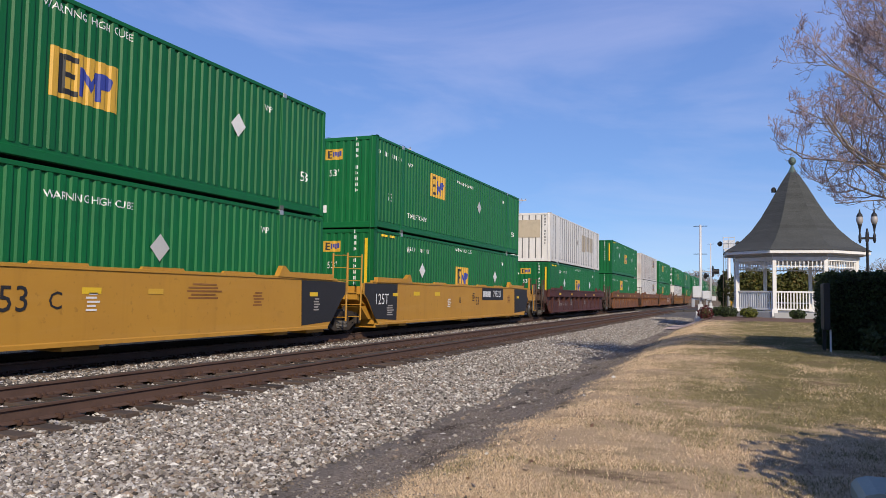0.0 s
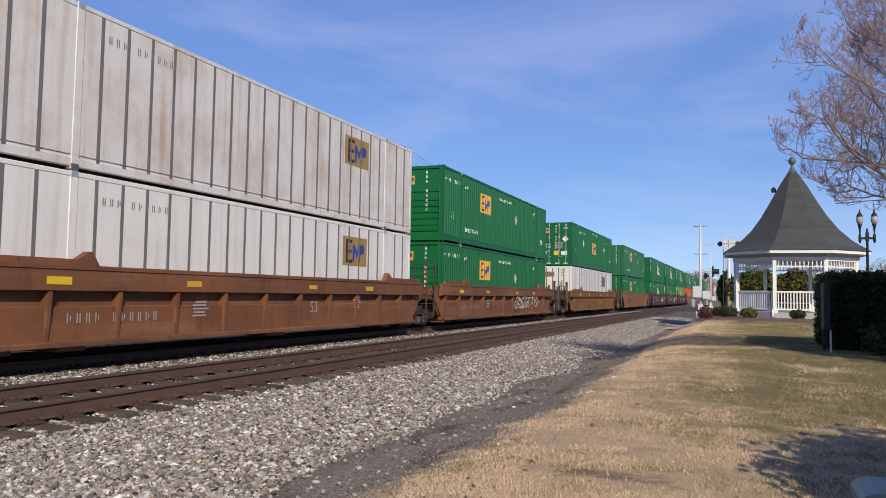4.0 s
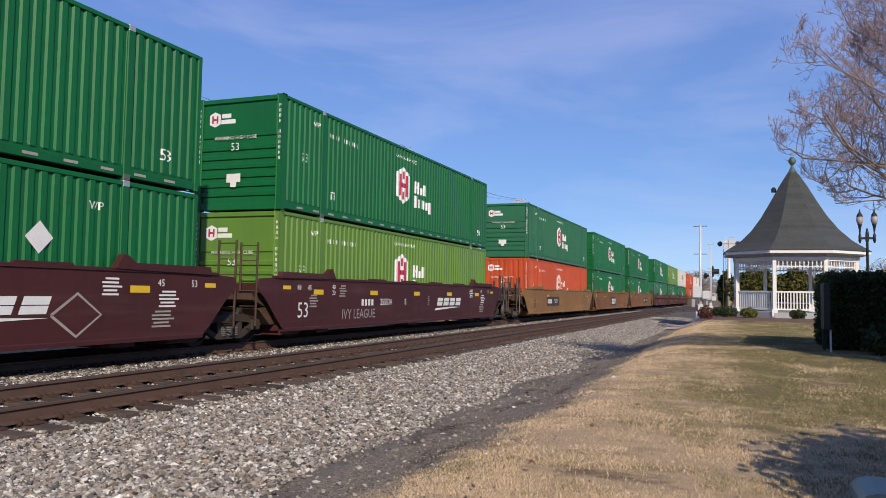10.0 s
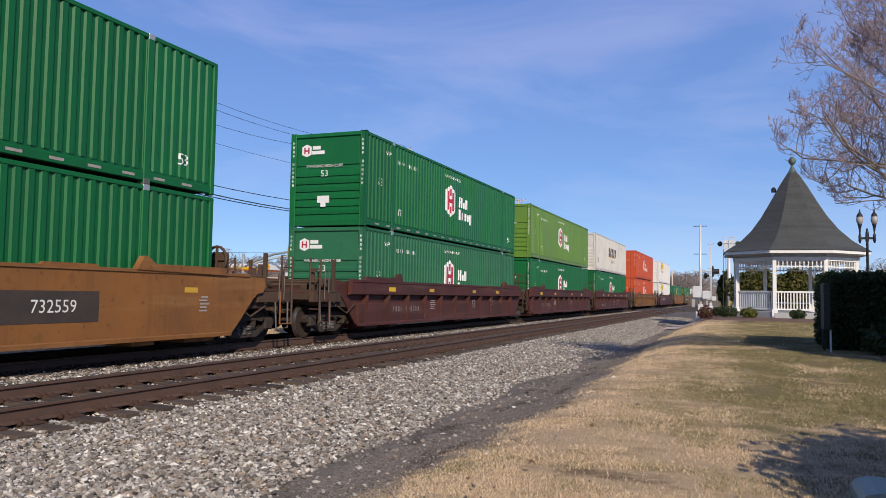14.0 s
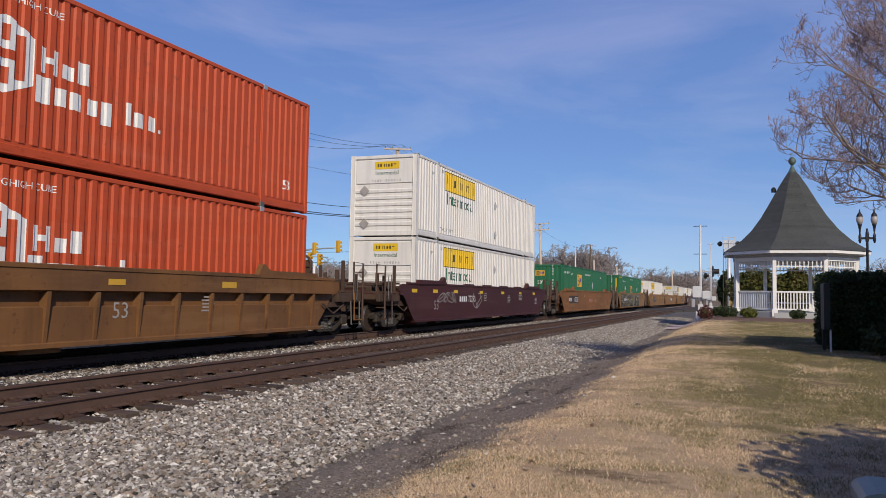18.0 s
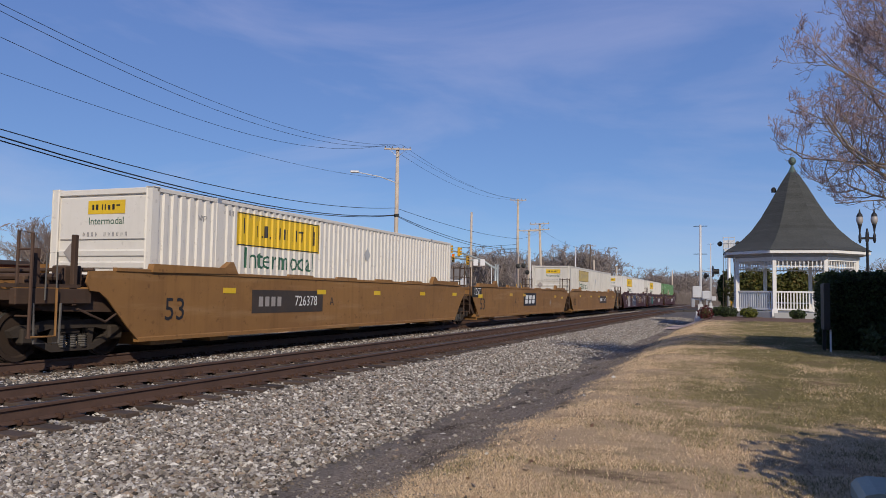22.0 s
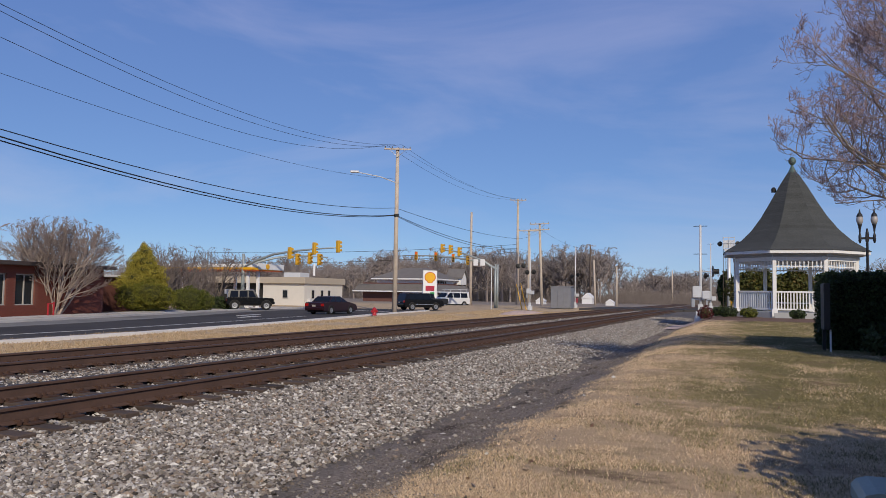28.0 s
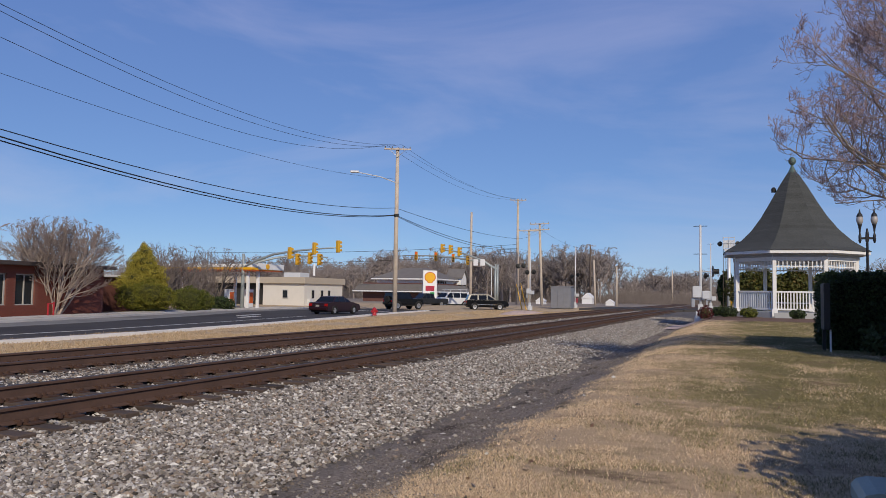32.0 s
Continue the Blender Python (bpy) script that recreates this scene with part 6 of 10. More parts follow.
# well: centre at 0 s, paint, style, front, rear, what it is, panel, marks, lower load, upper load
CONSIST = [
    (10.02, "car_yellow", "smooth", "joint", "joint_no_truck", "clean yellow smooth-sided well car with black corner panels", "black_paint", marks_for("yellow", "C"), ("green", "ribbed", "ribs", "box", G_BOX), ("green", "ribbed", "ribs", "box_mid", G_BOX)),
    (29.29, "car_yellow", "smooth", "joint", "coupler", "clean yellow smooth-sided well car with black corner panels", "black_paint", marks_for("yellow", "B"), ("green", "ribbed", "ribs", "box_mid_yellow", G_BOX), ("green", "ribbed", "ribs", "box", G_BOX)),
    (52.33, "car_mahogany", "ribbed", "coupler", "coupler", "mahogany-red well car with ribbed sides", "", marks_for("rib") + [("53", -6.5, 1.0, 0.44, "dim_ink")], ("green", "ribbed", "ribs", "box_mid_yellow", "dark green ribbed container with a gold logo and yellow stripes"), ("white", "panelled", "panel", "patch", "dirty white panelled container with tan painted-over patches")),
    (75.07, "car_rib_orange", "ribbed", "coupler", "joint", "rusty orange-brown well car with ribbed sides", "", marks_for("rib"), ("green", "ribbed", "ribs", "box", G_BOX), ("green", "ribbed", "ribs", "box_mid_yellow", "dark green ribbed container with a gold logo and yellow stripes")),
    (94.67, "car_rib_orange", "ribbed", "joint_no_truck", "joint", "rusty orange-brown well car with ribbed sides", "", marks_for("rib"), ("white", "panelled", "panel", "box_white", WHITE_EMP), ("rusty_white", "panelled", "panel", "box_white", "rust-streaked white panelled container with a worn gold logo")),
    (113.79, "car_rib_orange", "ribbed", "joint_no_truck", "coupler", "rusty orange-brown well car with ribbed sides and white graffiti", "", marks_for("rib"), ("green", "ribbed", "slats", "box", G_BOX), ("green", "ribbed", "slats", "box", G_BOX)),
    (137.23, "car_brown", "ribbed", "coupler", "coupler", "dull brown well car with ribbed sides", "", marks_for("rib"), ("white", "panelled", "panel", "box_white", WHITE_EMP), ("green", "ribbed", "doors", "box_mid", G_BOX + "")),
    (160.28, "car_orange", "smooth", "coupler", "coupler", "weathered orange-brown smooth-sided well car", "", marks_for("orange", "worn"), ("green", "ribbed", "ribs", "box", G_BOX), ("green_old", "ribbed", "ribs", "box", "faded green ribbed container with a gold logo panel")),
    (183.5, "car_maroon", "smooth", "coupler", "joint", "dark maroon smooth-sided well car with white marks", "", marks_for("maroon", "A"), ("green", "ribbed", "slats", "hex", G_HEX), ("green", "ribbed", "slats", "hex", G_HEX)),
    (202.69, "car_maroon", "smooth", "joint_no_truck", "joint", "dark maroon smooth-sided well car with white marks", "", marks_for("maroon", "C"), ("green", "ribbed", "ribs", "box_mid_yellow", G_BOX), ("green", "ribbed", "slats", "hex", G_HEX)),
    (221.89, "car_maroon", "smooth", "joint_no_truck", "coupler", "dark maroon smooth-sided well car with white marks", "", marks_for("maroon", "B") + [("IVY LEAGUE", -4.2, 0.78, 0.28, "dim_ink")], ("lime", "ribbed", "slats", "hex", "yellow-green ribbed container with a white hexagon mark"), ("green", "ribbed", "slats", "hex", G_HEX)),
    (245.11, "car_tan", "smooth", "coupler", "joint", "weathered orange-brown smooth-sided well car", "", marks_for("orange", "N", -6.62), ("orange", "ribbed", "ribs", "hex_orange", "orange ribbed steel container with a white hexagon mark"), ("green_old", "ribbed", "slats", "hex", "faded green ribbed container with a white hexagon mark")),
    (264.17, "car_orange", "smooth", "joint_no_truck", "joint", "weathered orange-brown smooth-sided well car", "", marks_for("orange", "", -3.5) + [("125T", -8.3, 1.46, 0.24, "white_ink")], ("green", "ribbed", "slats", "hex", G_HEX), ("green", "ribbed", "slats", "hex", G_HEX)),
    (283.38, "car_orange", "smooth", "joint_no_truck", "coupler", "weathered orange-brown smooth-sided well car", "", marks_for("orange", "N", -0.22) + [("125T", -8.3, 1.46, 0.24, "white_ink")], ("green", "ribbed", "slats", "hex", G_HEX), ("green", "ribbed", "slats", "hex", G_HEX)),
    (306.52, "car_mahogany", "ribbed", "coupler", "joint", "mahogany-red well car with ribbed sides", "", marks_for("rib"), ("green_old", "ribbed", "slats", "hex", "faded green ribbed container with a white hexagon mark"), ("green", "ribbed", "slats", "hex", G_HEX)),
    (325.69, "car_mahogany", "ribbed", "joint_no_truck", "joint", "mahogany-red well car with ribbed sides", "", marks_for("rib"), ("green", "ribbed", "slats", "hex", G_HEX), ("lime", "ribbed", "slats", "hex", "yellow-green ribbed container with a white hexagon mark")),
    (344.94, "car_mahogany", "ribbed", "joint_no_truck", "coupler", "mahogany-red well car with ribbed sides", "", marks_for("rib_number"), ("green", "ribbed", "slats", "hex", G_HEX), ("off_white", "ribbed", "slats", "navy", "off-white ribbed container with a slanted navy name mark")),
    (368.16, "car_brown", "ribbed", "coupler", "coupler", "dull brown well car with ribbed sides", "", marks_for("rib"), ("orange", "ribbed", "ribs", "hex_orange", "orange ribbed steel container with a white hexagon mark"), ("orange", "ribbed", "ribs", "hex_orange", "sooty orange ribbed container with a white hexagon mark")),
    (391.46, "car_maroon", "smooth", "coupler", "coupler", "dark maroon smooth-sided well car with faint graffiti", "", [(7, -3.75, 1.22, 0.22, "white_ink"), ("72283", -2.72, 1.22, 0.26, "white_ink"), (2, -0.95, 1.28, 0.4, "dim_ink"), ("53", -6.6, 0.98, 0.34, "dim_ink")] + [(1, y, 1.5, 0.45, "yellow_ink") for y in (-8.6, -6.7, -4.6, -1.5, 1.6, 4.55, 7.2)] + [(2, 2.6, 1.2, 0.5, "dim_ink"), (2, 4.6, 1.3, 0.7, "dim_ink"), (2, 7.6, 1.1, 0.5, "dim_ink")], ("white", "ribbed", "slats", "yellow", JB), ("white", "ribbed", "slats", "yellow", JB)),
    (414.74, "car_orange", "smooth", "coupler", "coupler", "weathered orange-brown smooth-sided well car", "", marks_for("orange", "single"), ("green_old", "ribbed", "ribs", "box", "faded green ribbed container with a gold logo panel"), None),
    (437.83, "car_tan", "smooth", "coupler", "coupler", "tan well car covered with grey graffiti", "", [], ("green_old", "ribbed", "ribs", "box_mid_yellow", "faded green ribbed container with a gold logo panel"), None),
    (460.99, "car_tan", "smooth", "coupler", "joint", "tan-brown smooth-sided well car", "", marks_for("tan"), ("dirty_white", "ribbed", "slats", "yellow", JB), None),
    (480.11, "car_tan", "smooth", "joint_no_truck", "joint", "empty tan-brown smooth-sided well car", "", marks_for("tan", n=1.0) + [("125T", -8.4, 1.52, 0.3, "white_ink")], None, None),
    (499.23, "car_tan", "smooth", "joint_no_truck", "coupler", "tan-brown smooth-sided well car", "", marks_for("tan", n=2.0), ("off_white", "ribbed", "slats", "faded", "dirty white ribbed container with a faded yellow name panel"), None),
    (522.42, "car_maroon", "smooth", "coupler", "joint", "maroon smooth-sided well car with white graffiti", "", [q for q in marks_for("maroon", "A") if q[0] not in (7, "A", "255534", 4)] + [(4, 3.0, 1.1, 2.7, "gold_dim"), (2, 0.2, 1.52, 0.8, "dim_ink")], ("white", "ribbed", "slats", "yellow", JB), None),
    (541.72, "car_maroon", "smooth", "joint_no_truck", "joint", "maroon smooth-sided well car with a teal graffito", "", marks_for("maroon", "C"), ("dirty_white", "ribbed", "slats", "yellow", JB), None),
    (560.87, "car_maroon", "smooth", "joint_no_truck", "coupler", "maroon smooth-sided well car at the end of the train", "", marks_for("maroon", "B"), ("pale_green", "ribbed", "slats", "hex", "faded pale green ribbed container with a white hexagon mark"), None),
]
WELL_Z, UPPER_Z = 0.494, 3.408
ROLLING = []     # (thing, centre at 0 s, height)
for centre, paint, style, front, rear, label, panel, marks, lower, upper in CONSIST:
    w = well_unit(pose(FAR_TRACK, centre, 0), paint, style, front, rear, label, "well cars of the train", panel, marks)
    ROLLING.append((w, centre, 0.0))
    if "grey graffiti" in label:
        splash(w, -6.6, 1.10, 3.6, 1.22, "graffiti_grey", 120, 0.005)
        splash(w, -2.2, 1.10, 5.2, 1.24, "graffiti_lime", 121, 0.0055)
        splash(w, 2.5, 1.08, 4.6, 1.10, "graffiti_pale", 122, 0.006)
        for k, (y, wide) in enumerate(((-7.9, 1.0), (-6.75, 0.9), (-5.75, 0.9), (-4.15, 1.05), (-2.92, 0.78), (-2.0, 0.75), (-1.05, 0.78), (0.62, 0.8), (1.72, 0.75), (2.75, 0.72), (3.7, 0.72))):
            big = k < 7
            bubble(w, y, 0.75 if big else 0.73, wide, 0.70 if big else 0.68, (k * 3 + 1) % 7 if k < 3 else k - 3, 0.36 if big else 0.27, 0.008 + 0.0024 * (k % 2))
        for y in (-4.0, -1.42, 2.13):
            side_decal(w, "reflector", lambda: rect(0.5, 0.11), y, 1.2, M["yellow_ink"], 0.0, ("gr", y), 0.030, "", SIDE_X)
        side_decal(w, "name_panel", lambda: rect(2.24, 0.34), -5.40, 1.15, M["ink"], 0.0, "gpanel", 0.030, "", SIDE_X)
        side_decal(w, "stencil_mark", lambda: bars([((j - 1.5) * 0.24, 0, 0.16, 0.24) for j in range(4)]), -6.02, 1.15, M["white_ink"], 0.0, "gcode", 0.034, "", SIDE_X)
        side_decal(w, "lettering", lambda: text_bm("654813", 0.28), -4.95, 1.15, M["white_ink"], 0.0, "gnumber", 0.034, "painted mark 654813", SIDE_X)
    if "white graffiti" in label and style == "smooth":
        splash(w, -5.4, 1.0, 1.7, 1.05, "graffiti_white", 7)
        scribble(w, -6.2, -4.6, 0.6, 1.45, "grey_ink", 3, 8, 0.04, 0.016)
        for k in range(5):
            bubble(w, -2.85 + k * 0.53, 0.72, 0.30 + 0.06 * (k % 2), 0.74, 8 + k % 2, 0.33, 0.002 + 0.0015 * (k % 2), "graffiti_slate", "graffiti_rim_blue", "graffiti_slate", False)
        for word, y in (("254666", -2.43), ("A", -1.07)):
            side_decal(w, "lettering", lambda: text_bm(word, 0.29), y, 1.10, M["white_ink"], 0.0, ("gnum", word), 0.024, "painted mark %s" % word.lower(), SIDE_X)
        scribble(w, 0.7, 2.5, 1.0, 1.6, "graffiti_white", 5, 10, 0.035)
        scribble(w, 4.5, 5.5, 0.85, 1.3, "graffiti_white", 3, 11, 0.03)
        scribble(w, 6.1, 7.7, 1.2, 1.5, "graffiti_white", 4, 17, 0.025)
    if "white graffiti" in label and style == "ribbed":
        scribble(w, 1.2, 5.6, 0.7, 1.4, "graffiti_white", 7, 12, 0.05)
    if centre == 202.69:
        side_decal(w, "rhombus_mark", lambda: ribbon([(-0.52, 0), (0, 0.36), (0.52, 0), (0, -0.36), (-0.52, 0)], 0.05), 4.87, 0.95, M["dim_ink"], 0.0, "rhombus", 0.011, "hollow rhombus outline", SIDE_X)
    if "empty" in label:
        side_decal(w, "corner_plate", lambda: rect(1.2, 0.42), -8.45, 1.50, M["under_dark"], 0.0, "corner_plate", 0.006, "dark corner plate", SIDE_X)
    if "teal" in label:
        splash(w, -4.7, 1.08, 1.6, 0.85, "graffiti_teal", 13)
        scribble(w, -5.3, -4.1, 0.75, 1.4, "teal_ink", 3, 14, 0.04)
    if "faint graffiti" in label:
        scribble(w, -6.3, -4.6, 1.0, 1.55, "dim_ink", 4, 15, 0.03)
        scribble(w, -2.6, -1.6, 0.8, 1.5, "dim_ink", 2, 16, 0.04)
    for load, z in ((lower, WELL_Z), (upper, UPPER_Z)):
        if load:
            ROLLING.append((container(pose(FAR_TRACK, centre, z), *load, "containers on the train"), centre, z))
# ---------------------------------------------------------------- more materials
M.update({
    "asphalt": mat("asphalt", (0.075, 0.070, 0.068), 0.9, spec=0.15, dark=(0.035, 0.035, 0.038), stain=0.15, amount=0.8, grain=60, fine=0.25),
    "old_asphalt": mat("old_asphalt", (0.25, 0.24, 0.225), 0.9, spec=0.2, dark=(0.09, 0.09, 0.09), stain=0.3, amount=0.7, grain=60, fine=0.2),
    "concrete": mat("concrete", (0.60, 0.57, 0.53), 0.9, spec=0.2, dark=(0.30, 0.28, 0.26), stain=0.6, amount=0.6),
    "pale_concrete": mat("pale_kerb_concrete", (0.80, 0.77, 0.72), 0.85, spec=0.2, dark=(0.50, 0.47, 0.43), stain=0.8, amount=0.4),
    "pink_concrete": mat("pink_gravel_pad", (0.58, 0.44, 0.38), 0.95, dark=(0.30, 0.23, 0.2), stain=2, amount=0.6, grain=90, fine=0.3),
    "road_paint": mat("road_paint", (0.62, 0.61, 0.58), 0.8, stain=2, amount=0.6),
    "white_wood": mat("white_painted_wood", (0.80, 0.80, 0.79), 0.55, dark=(0.62, 0.61, 0.58), stain=2, amount=0.35, streak=0.2),
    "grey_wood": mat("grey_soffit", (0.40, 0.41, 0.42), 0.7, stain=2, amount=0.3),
    "shingle": mat("roof_shingle", (0.060, 0.064, 0.062), 0.9, dark=(0.035, 0.037, 0.038), stain=1.5, amount=0.6, grain=22, fine=0.55, random_tint=0.14, bump=0.7),
    "copper_green": mat("copper_green", (0.10, 0.15, 0.13), 0.6, 0.3, stain=8),
    "brick": mat("brick_red", (0.21, 0.058, 0.040), 0.9, dark=(0.14, 0.05, 0.04), stain=5, amount=0.5, grain=15, fine=0.25, random_tint=0.3),
    "mortar": mat("mortar_red", (0.17, 0.065, 0.048), 0.95, stain=3, amount=0.4),
    "brown_trim": mat("brown_roof_trim", (0.060, 0.045, 0.040), 0.7),
    "window_frame": mat("window_frame_grey", (0.42, 0.41, 0.39), 0.6),
    "glass": glass_mat("window_glass", (0.015, 0.018, 0.02), 0.14),
    "car_glass": glass_mat("tinted_car_glass", (0.008, 0.009, 0.010), 0.02),
    "blind": mat("window_blind", (0.23, 0.20, 0.19), 0.7),
    "pole_wood": mat("pole_wood", (0.56, 0.475, 0.39), 0.9, dark=(0.34, 0.28, 0.22), stain=3, amount=0.7, grain=12, streak=0.5),
    "dark_pole_wood": mat("dark_pole_wood", (0.10, 0.075, 0.06), 0.9, stain=3, amount=0.5),
    "wire": mat("wire_black", (0.012, 0.012, 0.014), 0.6, bump=0),
    "insulator": mat("insulator", (0.25, 0.24, 0.24), 0.3),
    "aluminium": mat("painted_aluminium", (0.66, 0.67, 0.68), 0.45, 0.2, amount=0.25),
    "mast_green": mat("signal_mast_steel", (0.36, 0.40, 0.40), 0.5, 0.3, amount=0.3),
    "signal_yellow": mat("signal_yellow", (0.66, 0.36, 0.015), 0.45, amount=0.2),
    "signal_dark": mat("signal_black", (0.012, 0.012, 0.012), 0.6),
    "lens_off": mat("signal_lens_off", (0.06, 0.03, 0.02), 0.25),
    "lens_red": glow_mat("signal_lens_red", (0.8, 0.03, 0.02), 0.9),
    "lamp_black": mat("lamp_post_black", (0.014, 0.014, 0.018), 0.45, amount=0.2),
    "lamp_glass": mat("lamp_globe_glass", (0.40, 0.37, 0.36), 0.2, amount=0.3),
    "canopy_white": mat("canopy_white", (0.80, 0.80, 0.80), 0.4, amount=0.15),
    "canopy_yellow": mat("canopy_yellow", (0.80, 0.42, 0.01), 0.4, amount=0.15),
    "canopy_red": mat("canopy_red", (0.55, 0.10, 0.01), 0.4, amount=0.15),
    "cream_wall": mat("cream_block_wall", (0.66, 0.63, 0.57), 0.8, stain=0.8, amount=0.25),
    "beige_trim": mat("beige_parapet", (0.44, 0.38, 0.30), 0.8, stain=0.8, amount=0.3),
    "grey_roof": mat("grey_shingle_roof", (0.17, 0.158, 0.15), 0.9, stain=1, amount=0.5),
    "hydrant_red": mat("hydrant_red", (0.42, 0.02, 0.03), 0.45),
    "sign_green": mat("sign_green", (0.02, 0.33, 0.07), 0.5),
    "box_green": mat("utility_box_green", (0.33, 0.38, 0.32), 0.6, stain=4, amount=0.4),
    "pale_twig": mat("pale_twig", (0.27, 0.215, 0.19), 0.9, bump=0),
    "grey_twig": mat("grey_twig", (0.21, 0.172, 0.158), 0.9, bump=0),
    "old_brick": mat("old_dark_brick", (0.13, 0.06, 0.05), 0.9, stain=3, amount=0.4, grain=12),
    "bark": mat("bark", (0.19, 0.155, 0.13), 0.95, dark=(0.09, 0.07, 0.06), stain=4, amount=0.7, grain=20, bump=0.5),
    "pale_bark": mat("pale_bark", (0.42, 0.35, 0.30), 0.9, dark=(0.20, 0.15, 0.12), stain=5, amount=0.6),
    "maple_bark": mat("maple_bark", (0.30, 0.245, 0.205), 0.95, dark=(0.16, 0.13, 0.11), stain=4, amount=0.6, grain=20, bump=0.4),
    "maple_twig": mat("maple_twig", (0.33, 0.25, 0.26), 0.9, bump=0),
    "twig": mat("twig", (0.27, 0.20, 0.185), 0.9, bump=0),
    "wood_far": island_mat("far_woods", [(0.20, 0.168, 0.152), (0.31, 0.265, 0.245), (0.25, 0.212, 0.195), (0.40, 0.35, 0.33)]),
    "scrub": island_mat("scrub_stems", [(0.11, 0.092, 0.082), (0.18, 0.152, 0.138), (0.14, 0.118, 0.107), (0.23, 0.195, 0.178)]),
    "bud": island_mat("buds", [(0.46, 0.28, 0.31), (0.56, 0.36, 0.38), (0.38, 0.24, 0.25)]),
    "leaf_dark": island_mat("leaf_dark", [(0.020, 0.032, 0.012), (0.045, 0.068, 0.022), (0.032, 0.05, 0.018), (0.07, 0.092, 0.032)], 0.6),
    "leaf_gold": island_mat("leaf_gold", [(0.25, 0.215, 0.030), (0.39, 0.325, 0.045), (0.16, 0.155, 0.028), (0.47, 0.37, 0.065)], 0.7),
    "leaf_olive": island_mat("leaf_olive", [(0.07, 0.09, 0.015), (0.13, 0.14, 0.025), (0.05, 0.065, 0.012), (0.17, 0.17, 0.03)], 0.7),
    "leaf_moss": island_mat("leaf_moss", [(0.13, 0.13, 0.018), (0.19, 0.18, 0.025), (0.09, 0.10, 0.015), (0.24, 0.215, 0.03)], 0.7),
    "leaf_red": island_mat("leaf_red", [(0.07, 0.012, 0.016), (0.11, 0.02, 0.022), (0.05, 0.011, 0.014)], 0.7),
    "leaf_magnolia": island_mat("leaf_magnolia", [(0.035, 0.05, 0.012), (0.09, 0.09, 0.02), (0.06, 0.07, 0.018), (0.14, 0.10, 0.03)], 0.5),
    # solid plant cores; the shade among the leaves is put into their dark colour
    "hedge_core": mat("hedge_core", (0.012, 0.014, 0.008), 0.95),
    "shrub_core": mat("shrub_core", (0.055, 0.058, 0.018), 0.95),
    "black_board": mat("black_board", (0.012, 0.012, 0.013), 0.6),
    "blade": island_mat("grass_blades", [(0.19, 0.165, 0.075), (0.29, 0.25, 0.125), (0.16, 0.145, 0.06), (0.43, 0.36, 0.21), (0.12, 0.11, 0.045), (0.24, 0.21, 0.10)], 0.9),
    "tan_blade": island_mat("tan_grass_blades", [(0.62, 0.465, 0.305), (0.76, 0.585, 0.40), (0.53, 0.395, 0.25), (0.85, 0.68, 0.49), (0.36, 0.26, 0.16)], 0.9),
    "mulch": mat("pine_mulch", (0.16, 0.09, 0.06), 0.95, dark=(0.09, 0.055, 0.04), stain=3, amount=0.7, grain=60, fine=0.35),
})

# ---------------------------------------------------------------- street
def laid(name, outline, lift, material, label, category, cell=0.5):
    """A patch that follows the ground."""
    xs, ys = [p[0] for p in outline], [p[1] for p in outline]

    def inside(x, y):
        hit = False
        for (xa, ya), (xb, yb) in zip(outline, outline[1:] + outline[:1]):
            if (ya > y) != (yb > y) and x < (xb - xa) * (y - ya) / (yb - ya) + xa:
                hit = not hit
        return hit
    nx, ny = int((max(xs) - min(xs)) / cell) + 1, int((max(ys) - min(ys)) / cell) + 1
    b, at = Build(), {}

    def vert(i, j):
        if (i, j) not in at:
            x, y = min(xs) + i * cell, min(ys) + j * cell
            at[i, j] = len(b.v)
            b.v.append((x + 0.2 * noise.noise((x, y, 0)), y + 0.2 * noise.noise((x, y, 5)), ground_z(x, y) + lift))
        return at[i, j]
    for i in range(nx):
        for j in range(ny):
            if inside(min(xs) + (i + 0.5) * cell, min(ys) + (j + 0.5) * cell):
                b.f.append((vert(i, j), vert(i + 1, j), vert(i + 1, j + 1), vert(i, j + 1)))
    return solid(name, sheet_mesh(name, b.v, b.f, material), None, label, category, kind="structure")


def slab(name, outline, z, thick, material, label, category):
    return solid(name, Build().prism(outline, z - thick, z, "z"), material, label, category, kind="structure")


STREET_Z = -0.35
near_edge = [(-20.6, -600), (-21.2, -20), (-21.5, 17.3), (-21.9, 23.7), (-23.9, 36.7), (-26.0, 48), (-28.3, 60), (-30.0, 72)]
far_edge = [(-43.5, 72), (-42.3, 60), (-40.6, 52), (-37.4, 42), (-34.0, 30), (-31.2, 17), (-30.6, -20), (-30, -600)]
slab("road", near_edge + [(-29.5, 78), (-27, 83)] + [(-16, 84), (-16, 99), (-30, 101), (-33, 125), (-36, 420), (-62, 420), (-60, 125), (-100, 118), (-100, 84), (-46, 80)] + far_edge, STREET_Z + 0.012, 0.2, M["asphalt"], "dark asphalt street with worn lanes", "road")
slab("parking_lane", [(-43.4, 71), (-42.2, 60), (-40.5, 52), (-37.3, 42), (-33.9, 30), (-31.1, 17), (-30.5, -20), (-30, -600), (-27.6, -600), (-28.0, -20), (-28.6, 17), (-31.0, 30), (-34.4, 42), (-37.9, 52), (-39.6, 60), (-40.8, 71)], STREET_Z + 0.018, 0.2, M["old_asphalt"], "pale worn concrete parking lane", "road")
gut = [(x, y) for x, y in near_edge]
kerb = Build()
